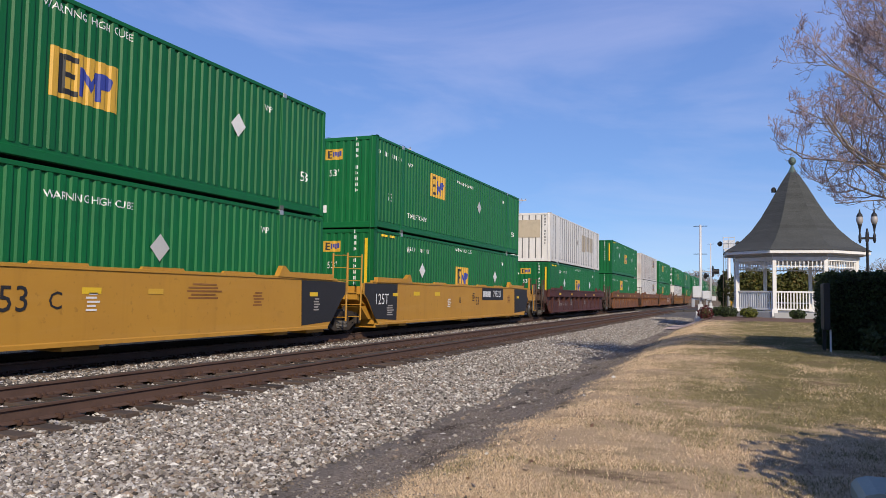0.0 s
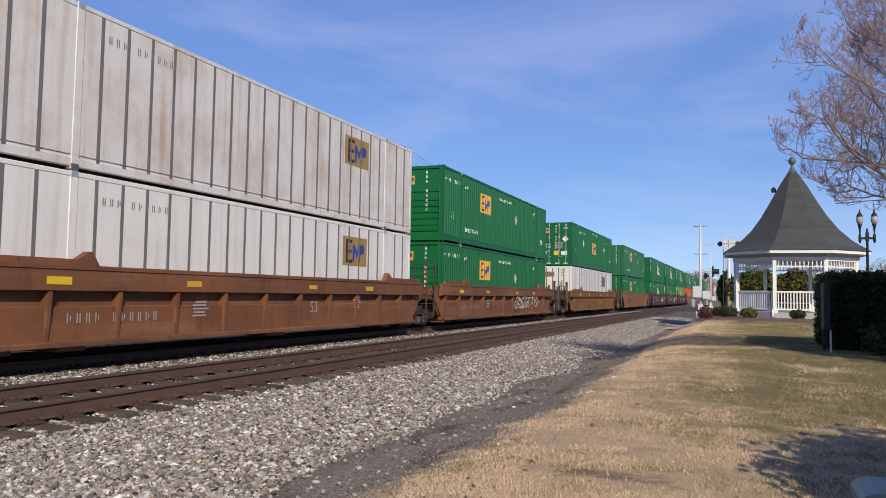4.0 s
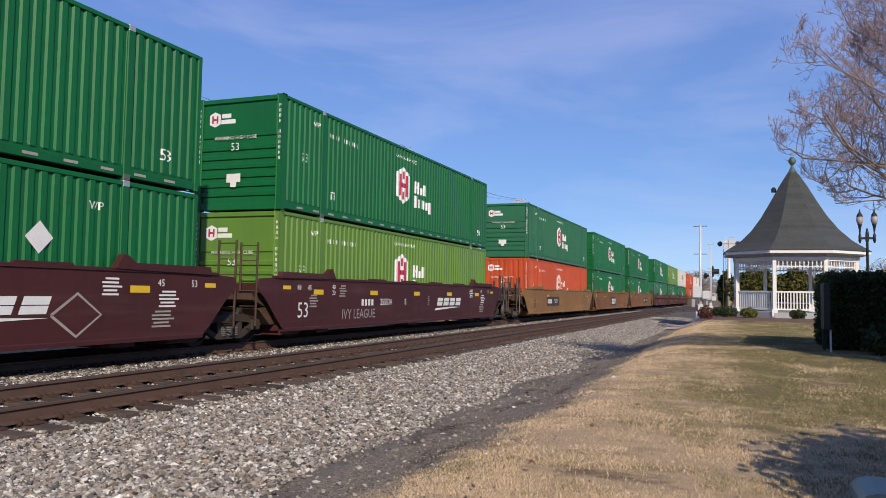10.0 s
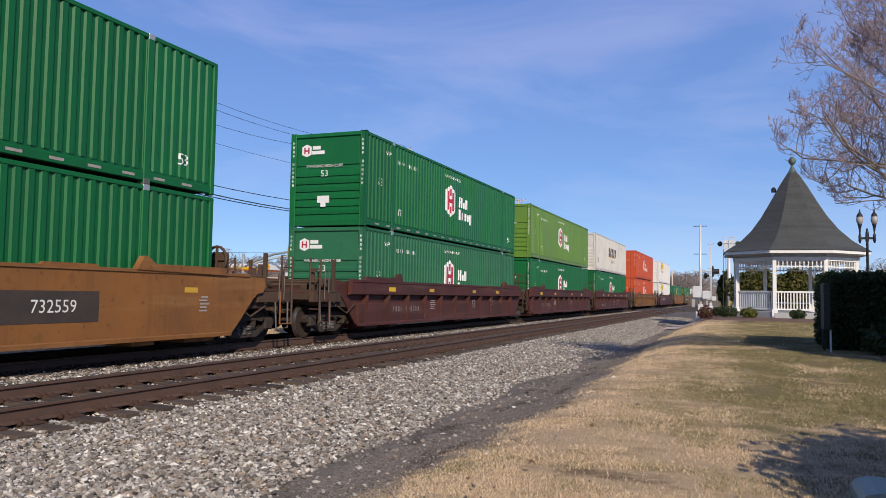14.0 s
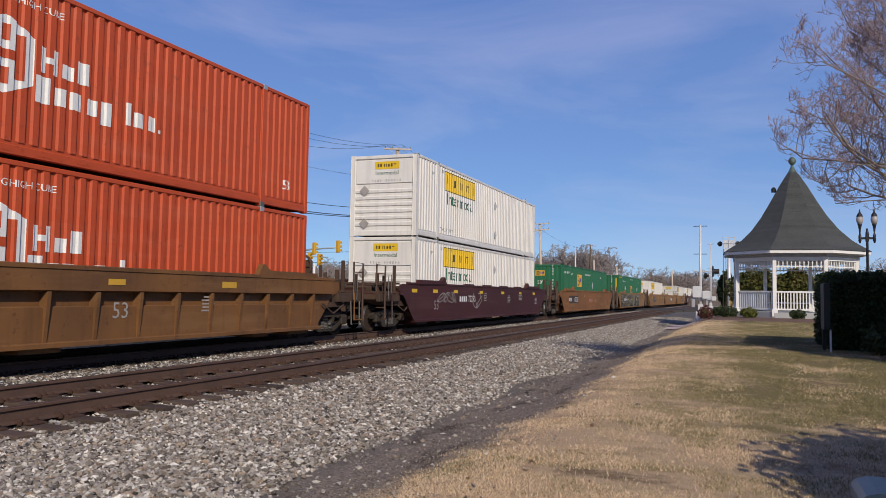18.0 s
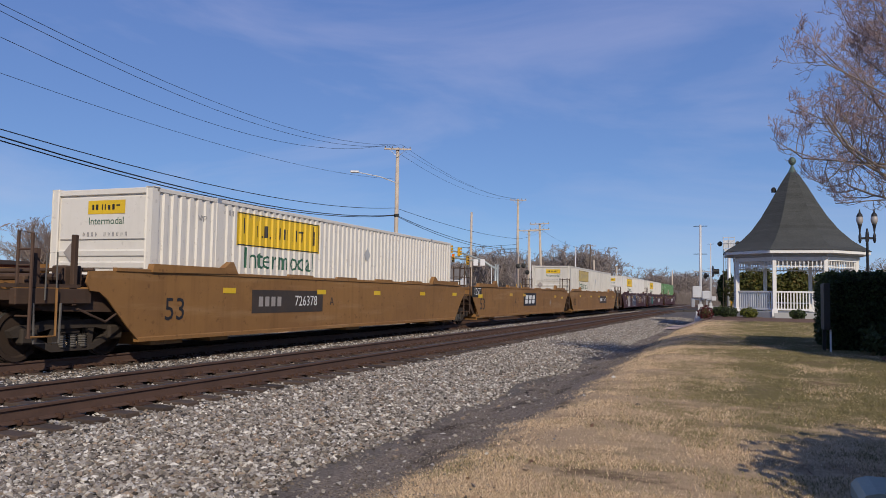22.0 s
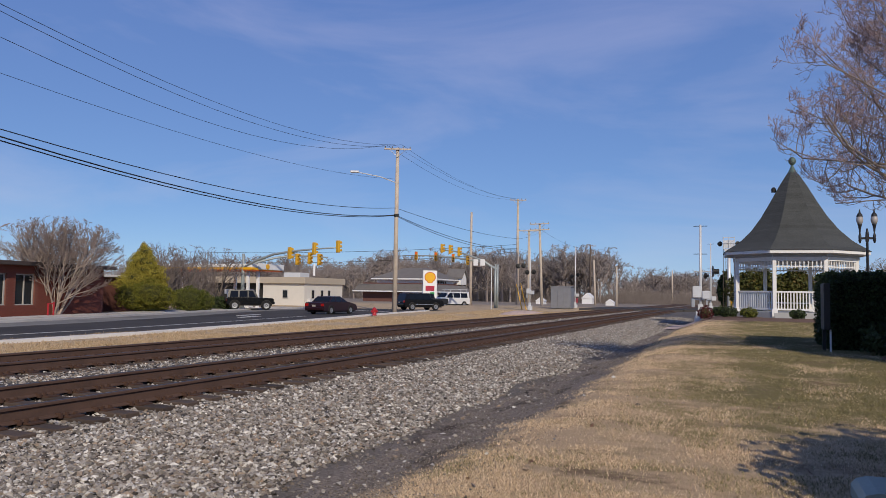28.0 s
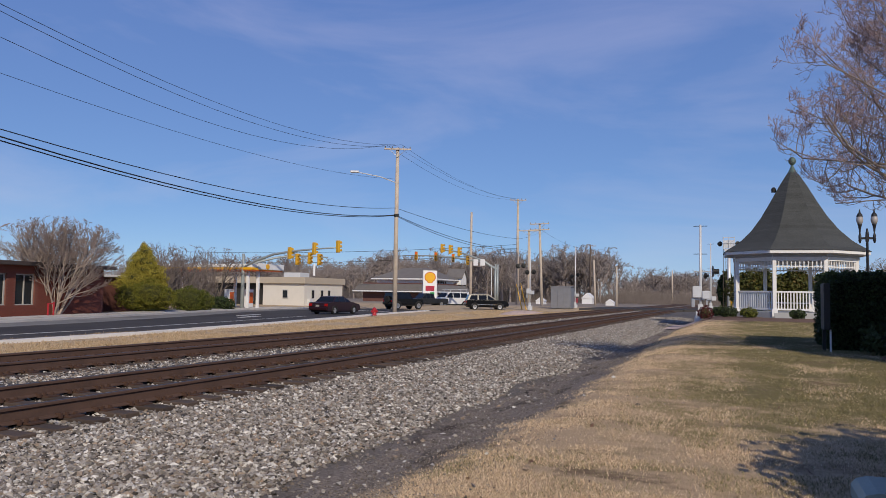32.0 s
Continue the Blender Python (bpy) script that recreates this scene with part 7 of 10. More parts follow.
for (xa, ya), (xb, yb) in zip(gut, gut[1:]):
    kerb.prism([(xa + 0.02, ya), (xa + 0.40, ya), (xb + 0.40, yb), (xb + 0.02, yb)], STREET_Z - 0.2, STREET_Z + 0.11, "z")
solid("kerb", kerb, M["pale_concrete"], "pale concrete kerb along the street", "kerb", kind="structure")
kerb = Build()
for (xa, ya), (xb, yb) in zip(far_edge, far_edge[1:]):
    kerb.prism([(xa - 0.02, ya), (xa - 0.5, ya), (xb - 0.5, yb), (xb - 0.02, yb)], STREET_Z - 0.2, STREET_Z + 0.13, "z")
    kerb.prism([(xa - 2.2, ya), (xa - 3.8, ya), (xb - 3.8, yb), (xb - 2.2, yb)], STREET_Z - 0.2, STREET_Z + 0.1, "z")
solid("kerb", kerb, M["concrete"], "concrete kerb and footway before the brick building", "kerb", kind="structure")


def lane_mark(pts, w=0.14):
    b = Build()
    for (xa, ya), (xb, yb) in zip(pts, pts[1:]):
        b.prism([(xa - w / 2, ya), (xa + w / 2, ya), (xb + w / 2, yb), (xb - w / 2, yb)], STREET_Z + 0.013, STREET_Z + 0.024, "z")
    return solid("lane_marking", b, M["road_paint"], "worn white lane line on asphalt", "road marking", kind="structure")


lane_mark([(x - 3.3, y) for x, y in near_edge[:6]], 0.09)
lane_mark([(-32.9, 45.0), (-33.7, 48.5)], 0.5)
lane_mark([(-30.6, 42.0), (-31.4, 45.2)], 0.5)
lane_mark([(-28.8, 64), (-40.2, 70)], 0.6)
# apron before the crossing, crossing panels and the far footings
slab("crossing_apron", [(-16.5, 82), (-6.0, 84), (-6.0, 98), (-16.5, 100)], 0.13, 0.3, M["asphalt"], "asphalt level crossing between the rails", "road")
slab("crossing_approach", [(-5.9, 84.5), (40, 90), (40, 104), (-5.9, 98)], 0.2, 0.4, M["asphalt"], "asphalt street beyond the tracks", "road")
solid("gravel_mound", Build().lathe([(2.9, -0.5), (2.5, -0.05), (1.7, 0.22), (0.8, 0.36), (0.1, 0.38)], 20, (-18.2, 66.4, -0.33)), M["pink_concrete"], "low mound of pinkish gravel beside the crossing", "gravel", kind="structure", smooth=True)
laid("concrete_pad", [(-3.6, 37.6), (-1.7, 37.2), (-1.5, 43), (-3.4, 44)], 0.03, M["pink_concrete"], "pale pinkish concrete pad by the crossing mast", "pad")
laid("mulch_bed", [(-2.2, 31.5), (0.5, 33.5), (4.0, 34.0), (6.6, 36), (6.8, 47), (-1.4, 47), (-1.6, 38)], 0.012, M["mulch"], "brown mulch bed round the gazebo", "planting bed")

# ---------------------------------------------------------------- gazebo
def octagon(r, turn=0.0):
    return [(r * math.cos(radians(turn + 22.5 + 45 * k)), r * math.sin(radians(turn + 22.5 + 45 * k))) for k in range(8)]


def gazebo(m):
    g = thing("gazebo", m, "white wooden octagonal gazebo with a steep dark shingle roof", "gazebo")
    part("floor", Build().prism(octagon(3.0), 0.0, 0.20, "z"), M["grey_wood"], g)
    corners = octagon(2.86)
    for x, y in corners:
        post = part("post", once("gz_post", lambda: Build().box(-0.085, 0.085, -0.085, 0.085, 0.15, 3.02, 0.012).box(-0.13, 0.13, -0.13, 0.13, 0.0, 0.36, 0.012).box(-0.11, 0.11, -0.11, 0.11, 2.70, 2.80, 0.01).mesh("post", M["white_wood"])), None, g)
        post.location = (x, y, 0)
    L = 2 * 2.86 * math.sin(radians(22.5))
    for k in range(8):
        a = radians(45 * k + 45)
        mid = 2.86 * math.cos(radians(22.5))
        side = pose(mid * math.cos(a), mid * math.sin(a), 0, 0, 0, math.degrees(a) - 90)
        header = part("header_beam", once("gz_head", lambda: Build().box(-L / 2 + 0.08, L / 2 - 0.08, -0.06, 0.06, 2.62, 2.82, 0.01).mesh("header_beam", M["white_wood"])), None, g)
        header.matrix_basis = side
        fret = part("fretwork", once("gz_fret", lambda: Build().box(-L / 2 + 0.09, L / 2 - 0.09, -0.03, 0.03, 2.32, 2.37).mesh("fretwork", M["white_wood"])), None, g)
        fret.matrix_basis = side
        for j in range(11):
            s = part("spindle", once("gz_sp", lambda: Build().box(-0.022, 0.022, -0.022, 0.022, 2.27, 2.62).mesh("spindle", M["white_wood"])), None, fret)
            s.location.x = (j - 5) * 0.18
        if k != 1:
            rail = part("railing", once("gz_rail", lambda: Build().box(-L / 2 + 0.09, L / 2 - 0.09, -0.05, 0.05, 1.12, 1.20, 0.01).box(-L / 2 + 0.09, L / 2 - 0.09, -0.04, 0.04, 0.30, 0.38, 0.01).mesh("railing", M["white_wood"])), None, g)
            rail.matrix_basis = side
            for j in range(15):
                s = part("baluster", once("gz_bal", lambda: Build().box(-0.024, 0.024, -0.024, 0.024, 0.38, 1.12).mesh("baluster", M["white_wood"])), None, rail)
                s.location.x = (j - 7) * 0.132
        skirt = part("base_skirt", once("gz_skirt", lambda: Build().box(-L / 2 - 0.02, L / 2 + 0.02, -0.03, 0.03, -0.25, 0.17).mesh("base_skirt", M["grey_wood"])), None, g)
        skirt.matrix_basis = pose((mid + 0.12) * math.cos(a), (mid + 0.12) * math.sin(a), 0, 0, 0, math.degrees(a) - 90)
    eave = Build()
    ra, rb = octagon(3.42), octagon(2.6)
    for k in range(8):
        k2 = (k + 1) % 8
        eave.quad((*ra[k], 2.98), (*ra[k2], 2.98), (*rb[k2], 2.84), (*rb[k], 2.84))
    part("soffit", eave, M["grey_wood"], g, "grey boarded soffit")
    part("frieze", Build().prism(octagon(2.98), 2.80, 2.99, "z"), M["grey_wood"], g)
    fascia = Build()
    ro, ri = octagon(3.46), octagon(3.38)
    for k in range(8):
        k2 = (k + 1) % 8
        fascia.quad((*ro[k], 2.96), (*ro[k2], 2.96), (*ro[k2], 3.13), (*ro[k], 3.13))
        fascia.quad((*ri[k], 2.96), (*ri[k2], 2.96), (*ro[k2], 2.96), (*ro[k], 2.96))
        fascia.quad((*ro[k], 3.13), (*ro[k2], 3.13), (*ri[k2], 3.13), (*ri[k], 3.13))
    part("fascia", fascia, M["white_wood"], g, "bright white fascia board")
    # concave roof, course by course
    prof = [(3.50, 3.13), (2.72, 3.62), (2.10, 4.22), (1.55, 4.95), (1.10, 5.70), (0.68, 6.45), (0.30, 7.05), (0.10, 7.30)]

    def radius(z):
        for (r0, z0), (r1, z1) in zip(prof, prof[1:]):
            if z <= z1:
                return r0 + (r1 - r0) * (z - z0) / (z1 - z0)
        return 0.1
    z = 3.13
    courses = 30
    step = (7.30 - 3.13) / courses
    roof = part("roof", Build().prism(octagon(0.05), 3.1, 7.3, "z"), M["shingle"], g)
    for i in range(courses):
        z0, z1 = 3.13 + i * step, 3.13 + (i + 1) * step
        r0, r1 = radius(z0) + 0.02, radius(z1)
        o0, o1, o2 = octagon(r0), octagon(r1), octagon(r0 - 0.03)
        for k in range(8):
            k2 = (k + 1) % 8
            s = Build().quad((*o0[k], z0 - 0.02), (*o0[k2], z0 - 0.02), (*o1[k2], z1), (*o1[k], z1))
            s.quad((*o2[k], z0 - 0.03), (*o2[k2], z0 - 0.03), (*o0[k2], z0 - 0.02), (*o0[k], z0 - 0.02))
            part("shingle_course", s, M["shingle"], roof)
    part("roof_cap", Build().lathe([(0.24, 7.1), (0.14, 7.3), (0.05, 7.52)], 8), M["copper_green"], g, "green copper cap")
    part("finial_ball", Build().lathe([(0.02, 7.5), (0.1, 7.56), (0.17, 7.66), (0.18, 7.76), (0.14, 7.88), (0.05, 7.95)], 14), M["copper_green"], g, smooth=True)
    part("roof_vent", Build().lathe([(0.11, -0.05), (0.12, 0.12), (0.05, 0.2)], 10, (-0.86, 0.1, 6.25)), M["signal_dark"], g)
    # bench on the far side
    part("bench", Build().box(-1.2, 1.2, 1.9, 2.3, 0.6, 0.66, 0.01).box(-1.2, -1.1, 1.95, 2.25, 0.2, 0.6).box(1.1, 1.2, 1.95, 2.25, 0.2, 0.6), M["white_wood"], g)
    return g


gazebo(pose(2.25, 42.0, 0.60, 0, 0, 3))

# ---------------------------------------------------------------- leaves and branches
def leaf_mesh(name, centres, size, seed, material, long=1.6):
    """Small two-triangle leaves, each turned its own way."""
    rng = np.random.default_rng(seed)
    c = np.asarray(centres, float)
    n = len(c)
    a = rng.normal(size=(n, 3))
    a /= np.linalg.norm(a, axis=1)[:, None]
    b = np.cross(a, rng.normal(size=(n, 3)))
    b /= np.linalg.norm(b, axis=1)[:, None]
    s = (size * rng.uniform(0.6, 1.3, n))[:, None]
    v = np.stack([c - a * s * long / 2, c + b * s / 2 + np.cross(a, b) * s * 0.15, c + a * s * long / 2, c - b * s / 2 + np.cross(a, b) * s * 0.15], 1).reshape(-1, 3)
    f = np.arange(4 * n).reshape(-1, 4)
    return sheet_mesh(name, v.tolist(), f.tolist(), material)


def blobs(n, lumps, seed, shell=0.55):
    """Points inside lumps (x, y, z, rx, ry, rz), more of them near the skin."""
    rng = np.random.default_rng(seed)
    w = np.array([l[3] * l[4] + l[4] * l[5] + l[3] * l[5] for l in lumps])
    pick = rng.choice(len(lumps), n, p=w / w.sum())
    d = rng.normal(size=(n, 3))
    d /= np.linalg.norm(d, axis=1)[:, None]
    r = shell + (1 - shell) * rng.random(n) ** 0.6
    L = np.array(lumps)[pick]
    wob = 1 + 0.18 * np.sin(d[:, 0] * 7 + pick) * np.cos(d[:, 2] * 6 + pick)
    return L[:, :3] + d * L[:, 3:] * (r * wob)[:, None]


def branch_tree(seed, height, trunk_r, limbs, levels, spread, lean=(0, 0, 0), low=0.25, droop=0.0, thin=0.006, kids=(3, 4), shrink=0.66):
    """Tapered trunk and limbs; returns builds for wood and for twigs, and the twig ends."""
    rng = random.Random(seed)
    wood, twig, tips = Build(), Build(), []

    def grow(p, d, length, r, level):
        steps = 4 if level < 2 else 3
        pts, rad = [p.copy()], [r]
        q, dd = p.copy(), d.copy()
        for i in range(steps):
            dd = (dd + Vector((rng.uniform(-1, 1), rng.uniform(-1, 1), rng.uniform(-0.7, 0.9) - droop * level)) * (0.17 if level < 1 else 0.30) + Vector(lean) * (0.10 if level < 2 else 0.0)).normalized()
            q = q + dd * length / steps
            pts.append(q.copy())
            rad.append(max(r * (1 - 0.55 * (i + 1) / steps), thin))
        (wood if level < 2 else twig).tube(pts, rad, (7, 5, 4, 3, 3, 3, 3)[level], False)
        if level >= levels:
            tips.append(q)
            return
        n = limbs if level == 0 else rng.randint(*kids)
        for i in range(n):
            u = rng.uniform(low if level == 0 else 0.3, 1.0)
            k = min(int(u * steps), steps - 1)
            o = pts[k].lerp(pts[k + 1], u * steps - k)
            side = Vector((rng.uniform(-1, 1), rng.uniform(-1, 1), rng.uniform(-0.3, 0.6))) + Vector(lean) * (1.0 if level < 2 else 0.25)
            nd = (dd * (1.1 - spread) + side.normalized() * spread).normalized()
            grow(o, nd, length * rng.uniform(shrink - 0.12, shrink + 0.1), max(rad[k] * rng.uniform(0.45, 0.7), thin), level + 1)
    grow(Vector((0, 0, -0.1)), Vector((lean[0] * 0.2, lean[1] * 0.2, 1)).normalized(), height, trunk_r, 0)
    return wood, twig, tips


def bare_tree(m, label, seed, height, trunk_r, limbs, levels, spread, bark="bark", group="", buds=0.0, **kw):
    t = thing("bare_tree", m, label, "tree", group)
    wood, twig, tips = branch_tree(seed, height, trunk_r, limbs, levels, spread, **kw)
    part("trunk", wood, M[bark], t, smooth=True)
    tagged(part("twig_mass", sheet_mesh("twig_mass", twig.v, twig.f, M["twig" if bark == "bark" else bark]), None, t), kind="stuff")
    if buds:
        rng = np.random.default_rng(seed)
        pts = np.array([tuple(p) for p in tips])
        pts = np.repeat(pts, 3, 0) + rng.normal(size=(len(pts) * 3, 3)) * 0.10
        tagged(part("bud_mass", leaf_mesh("bud_mass", pts, buds, seed, M["bud"], 1.2), None, t), kind="stuff")
    return t


def sprays(seed, starts, levels, centre, hull, jitter=0.22):
    """Limbs that fork again and again inside an egg-shaped hull. levels: (kids, ratio, angle, lift, radius ratio).
    Returns one (points, radii) pair for each order of branch."""
    rng = np.random.default_rng(seed)
    p = np.array([s[0] for s in starts], float)
    d = np.array([s[1] for s in starts], float)
    d /= np.linalg.norm(d, axis=1)[:, None]
    length = np.array([s[2] for s in starts], float)
    rad = np.array([s[3] for s in starts], float)
    c, h = np.array(centre, float), np.array(hull, float)
    out = []
    for kids, ratio, angle, lift, thin in levels + [(0, 0, 0, levels[-1][3], 0)]:
        steps = 4
        pts = [p]
        dirs = [d]
        for i in range(steps):
            d = d + rng.normal(0, jitter, d.shape) + np.array([0, 0, lift / steps])
            d /= np.linalg.norm(d, axis=1)[:, None]
            q = pts[-1] + d * (length / steps)[:, None]
            far = np.linalg.norm((q - c) / h, axis=1)
            lim = rng.uniform(0.93, 1.04, len(q))
            # at the rim of the crown a branch bends along it
            rim = (pts[-1] - c) / h ** 2
            rim /= np.linalg.norm(rim, axis=1)[:, None] + 1e-9
            over = np.maximum((d * rim).sum(1), 0.0)[:, None]
            bent = d - rim * over * 0.85
            bent /= np.linalg.norm(bent, axis=1)[:, None] + 1e-9
            d = np.where((far > lim)[:, None], bent, d)
            q = np.where((far > lim)[:, None], pts[-1] + bent * (length / steps * 0.45)[:, None], q)
            pts.append(q)
            dirs.append(d)
        pts = np.stack(pts, 1)
        taper = rad[:, None] * np.linspace(1.0, 0.5, steps + 1)[None]
        out.append((pts, taper))
        if not kids:
            break
        n = len(p)
        u = (np.arange(kids)[None] + rng.uniform(0.2, 1.0, (n, kids))) / kids * 0.72 + 0.28
        k = np.minimum((u * steps).astype(int), steps - 1)
        rows = np.arange(n)[:, None]
        f = (u * steps - k)[..., None]
        p2 = pts[rows, k] * (1 - f) + pts[rows, k + 1] * f
        d2 = np.stack(dirs, 1)[rows, k + 1]
        side = np.cross(d2, rng.normal(size=d2.shape))
        side /= np.linalg.norm(side, axis=2)[..., None]
        a = angle * rng.uniform(0.6, 1.3, (n, kids))[..., None]
        d = (d2 * np.cos(a) + side * np.sin(a)).reshape(-1, 3)
        p = p2.reshape(-1, 3)
        length = (length[:, None] * ratio * rng.uniform(0.7, 1.25, (n, kids)) * (1.15 - 0.5 * u)).reshape(-1)
        rad = (taper[rows, k] * thin).reshape(-1)
    return out


def round_twigs(groups, least, sides=3):
    """Closed-round bars along many polylines at once; returns vertices and faces."""
    V, F, base = [], [], 0
    for pts, rad in groups:
        rad = np.maximum(rad, least)
        n, s = pts.shape[:2]
        t = np.gradient(pts, axis=1)
        t /= np.linalg.norm(t, axis=2)[..., None] + 1e-9
        ref = np.where(np.abs(t[..., 2:3]) < 0.9, np.array([0, 0, 1.0]), np.array([1.0, 0, 0]))
        e1 = np.cross(t, ref)
        e1 /= np.linalg.norm(e1, axis=2)[..., None]
        e2 = np.cross(t, e1)
        ring = [pts + rad[..., None] * (math.cos(6.2832 * j / sides) * e1 + math.sin(6.2832 * j / sides) * e2) for j in range(sides)]
        v = np.stack(ring, 2).reshape(-1, 3)
        i = np.arange(n)[:, None, None] * s * sides + np.arange(s - 1)[None, :, None] * sides + np.arange(sides)[None, None]
        j = np.arange(n)[:, None, None] * s * sides + np.arange(s - 1)[None, :, None] * sides + (np.arange(sides)[None, None] + 1) % sides
        F.append(np.stack([i, j, j + sides, i + sides], 3).reshape(-1, 4) + base)
        V.append(v)
        base += len(v)
    return np.concatenate(V), np.concatenate(F)


def forked_tree(name, m, label, seed, trunk, starts, levels, centre, hull, bark, twig, least, group="", buds=0.0, jitter=0.22):
    t = thing(name, m, label, "tree", group)
    groups = sprays(seed, starts, levels, centre, hull, jitter)
    if trunk:
        part("trunk", Build().tube(*trunk, 10), M[bark], t, smooth=True)
    v, f = round_twigs(groups[:2], least, 6)
    tagged(part("limb_mass", sheet_mesh("limb_mass", v.tolist(), f.tolist(), M[bark]), None, t), kind="stuff")
    v, f = round_twigs(groups[2:-1] + [(groups[-1][0][:, ::2], groups[-1][1][:, ::2])], least)
    tagged(part("twig_mass", sheet_mesh("twig_mass", v.tolist(), f.tolist(), M[twig]), None, t), kind="stuff")
    if buds:
        rng = np.random.default_rng(seed)
        pts = groups[-1][0][:, 1:].reshape(-1, 3)
        pts = pts[rng.random(len(pts)) < 0.45]
        pts = pts + rng.normal(0, 0.012, pts.shape)
        tagged(part("bud_mass", leaf_mesh("bud_mass", pts, buds, seed, M["bud"], 1.3), None, t), kind="stuff")
    return t


def crape_myrtle(m, label, seed, height, spread_, bark, twig, least, group="", stems=7, kids=(6, 6, 5, 4)):
    """Several smooth stems from one foot, forking into a rounded vase."""
    rng = random.Random(seed)
    starts = []
    for i in range(stems):
        a = 6.283 * (i + rng.uniform(-0.3, 0.3)) / stems
        o = 0.08 + 0.75 * ((i * 0.618) % 1.0)
        starts.append(((0.16 * math.cos(a), 0.16 * math.sin(a), -0.1), (o * math.cos(a), o * math.sin(a), 1.0), height * 0.66, height * 0.0110))
    lv = [(kids[0], 0.70, 0.50, 0.12, 0.66), (kids[1], 0.60, 0.48, 0.15, 0.62), (kids[2], 0.52, 0.45, 0.15, 0.62), (kids[3], 0.5, 0.45, 0.15, 0.62)]
    return forked_tree("crape_myrtle", m, label, seed, None, starts, lv, (0, 0, height * 0.56), (spread_, spread_, height * 0.44), bark, twig, least, group, jitter=0.11)


def shrub(name, m, lumps, count, size, leaf, label, seed, core=0.75, stem=True):
    t = thing(name, m, label, "shrub")
    b = Build()
    for x, y, z, rx, ry, rz in lumps:
        bm = bmesh.new()
        bmesh.ops.create_icosphere(bm, subdivisions=2, radius=1.0)
        for p in bm.verts:
            k = core * (1 + 0.15 * noise.noise(p.co * 2.5 + Vector((x, y, z))))
            p.co = (x + p.co.x * rx * k, y + p.co.y * ry * k, max(z + p.co.z * rz * k, 0.02))
        b.add(bm)
    part("core", b, M["hedge_core" if leaf == "leaf_dark" else "shrub_core"], t, "solid core coloured dark for the shade between leaves")
    pts = blobs(count, lumps, seed, core)
    pts = pts[pts[:, 2] > 0.0]
    tagged(part("foliage", leaf_mesh("foliage", pts, size, seed, M[leaf]), None, t), kind="stuff")
    return t


# clipped hedge by the lawn
def hedge():
    t = thing("hedge", pose(0, 0, 0), "dense dark green clipped hedge in deep shade", "hedge")
    x0, x1, y0, y1, z0, z1 = 1.58, 6.8, 17.3, 20.4, 0.35, 1.97
    part("core", Build().box(x0 + 0.10, x1, y0 + 0.10, y1, z0, z1 - 0.10, 0.1), M["hedge_core"], t, "solid core coloured dark for the shade between leaves")
    rng = np.random.default_rng(5)
    n = 34000
    face = rng.random(n)
    x, y, z = rng.uniform(x0, x1, n), rng.uniform(y0, y1, n), z0 + (z1 - z0) * rng.random(n)
    k = rng.uniform(-0.05, 0.13, n) * (1 + 0.6 * np.sin(x * 4.1 + z * 5) * np.cos(z * 6 + y * 3))
    y = np.where(face < 0.55, y0 + k, y)
    x = np.where((face >= 0.55) & (face < 0.75), x0 + k, x)
    z = np.where(face >= 0.75, z1 - k * 0.8, z)
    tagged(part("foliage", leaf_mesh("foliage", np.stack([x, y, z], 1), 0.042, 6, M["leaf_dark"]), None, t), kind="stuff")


hedge()
shrub("low_hedge", pose(3.4, 16.2, 0.36), [(0, 0, 0.35, 1.5, 0.75, 0.55), (1.8, 0.2, 0.4, 1.4, 0.7, 0.6)], 5000, 0.06, "leaf_dark", "low dark evergreen shrub before the hedge", 15)
board = thing("sign_board", pose(1.47, 16.9, 0.38), "black board on a post beside the hedge, seen edge on", "sign")
part("board", Build().box(-0.05, 0.06, -0.35, 0.35, 0.45, 1.35, 0.01), M["black_board"], board)
part("post", Build().box(-0.03, 0.03, 0.2, 0.26, 0.0, 0.5), M["black_board"], board)
part("post", Build().box(0.05, 0.08, -0.3, -0.26, 0.0, 0.46), M["aluminium"], board, "thin pale metal stake")
solid("stone_edging", Build().box(2.2, 5.2, 15.15, 15.35, 0.30, 0.44, 0.03), M["mulch"], "low brown edging before the shrubs", "edging")
box = thing("utility_box", pose(0.95, 5.62, 0.05), "weathered pale green utility pedestal cap in the grass", "utility box")
part("cap", Build().prism([(-0.30, 0.0), (-0.30, 0.13), (-0.27, 0.17), (-0.20, 0.19), (0.30, 0.19), (0.36, 0.16), (0.36, 0.0)], -0.25, 0.25, "y"), M["box_green"], box)
part("base", Build().box(-0.32, 0.38, -0.27, 0.27, -0.1, 0.02, 0.01), M["box_green"], box)

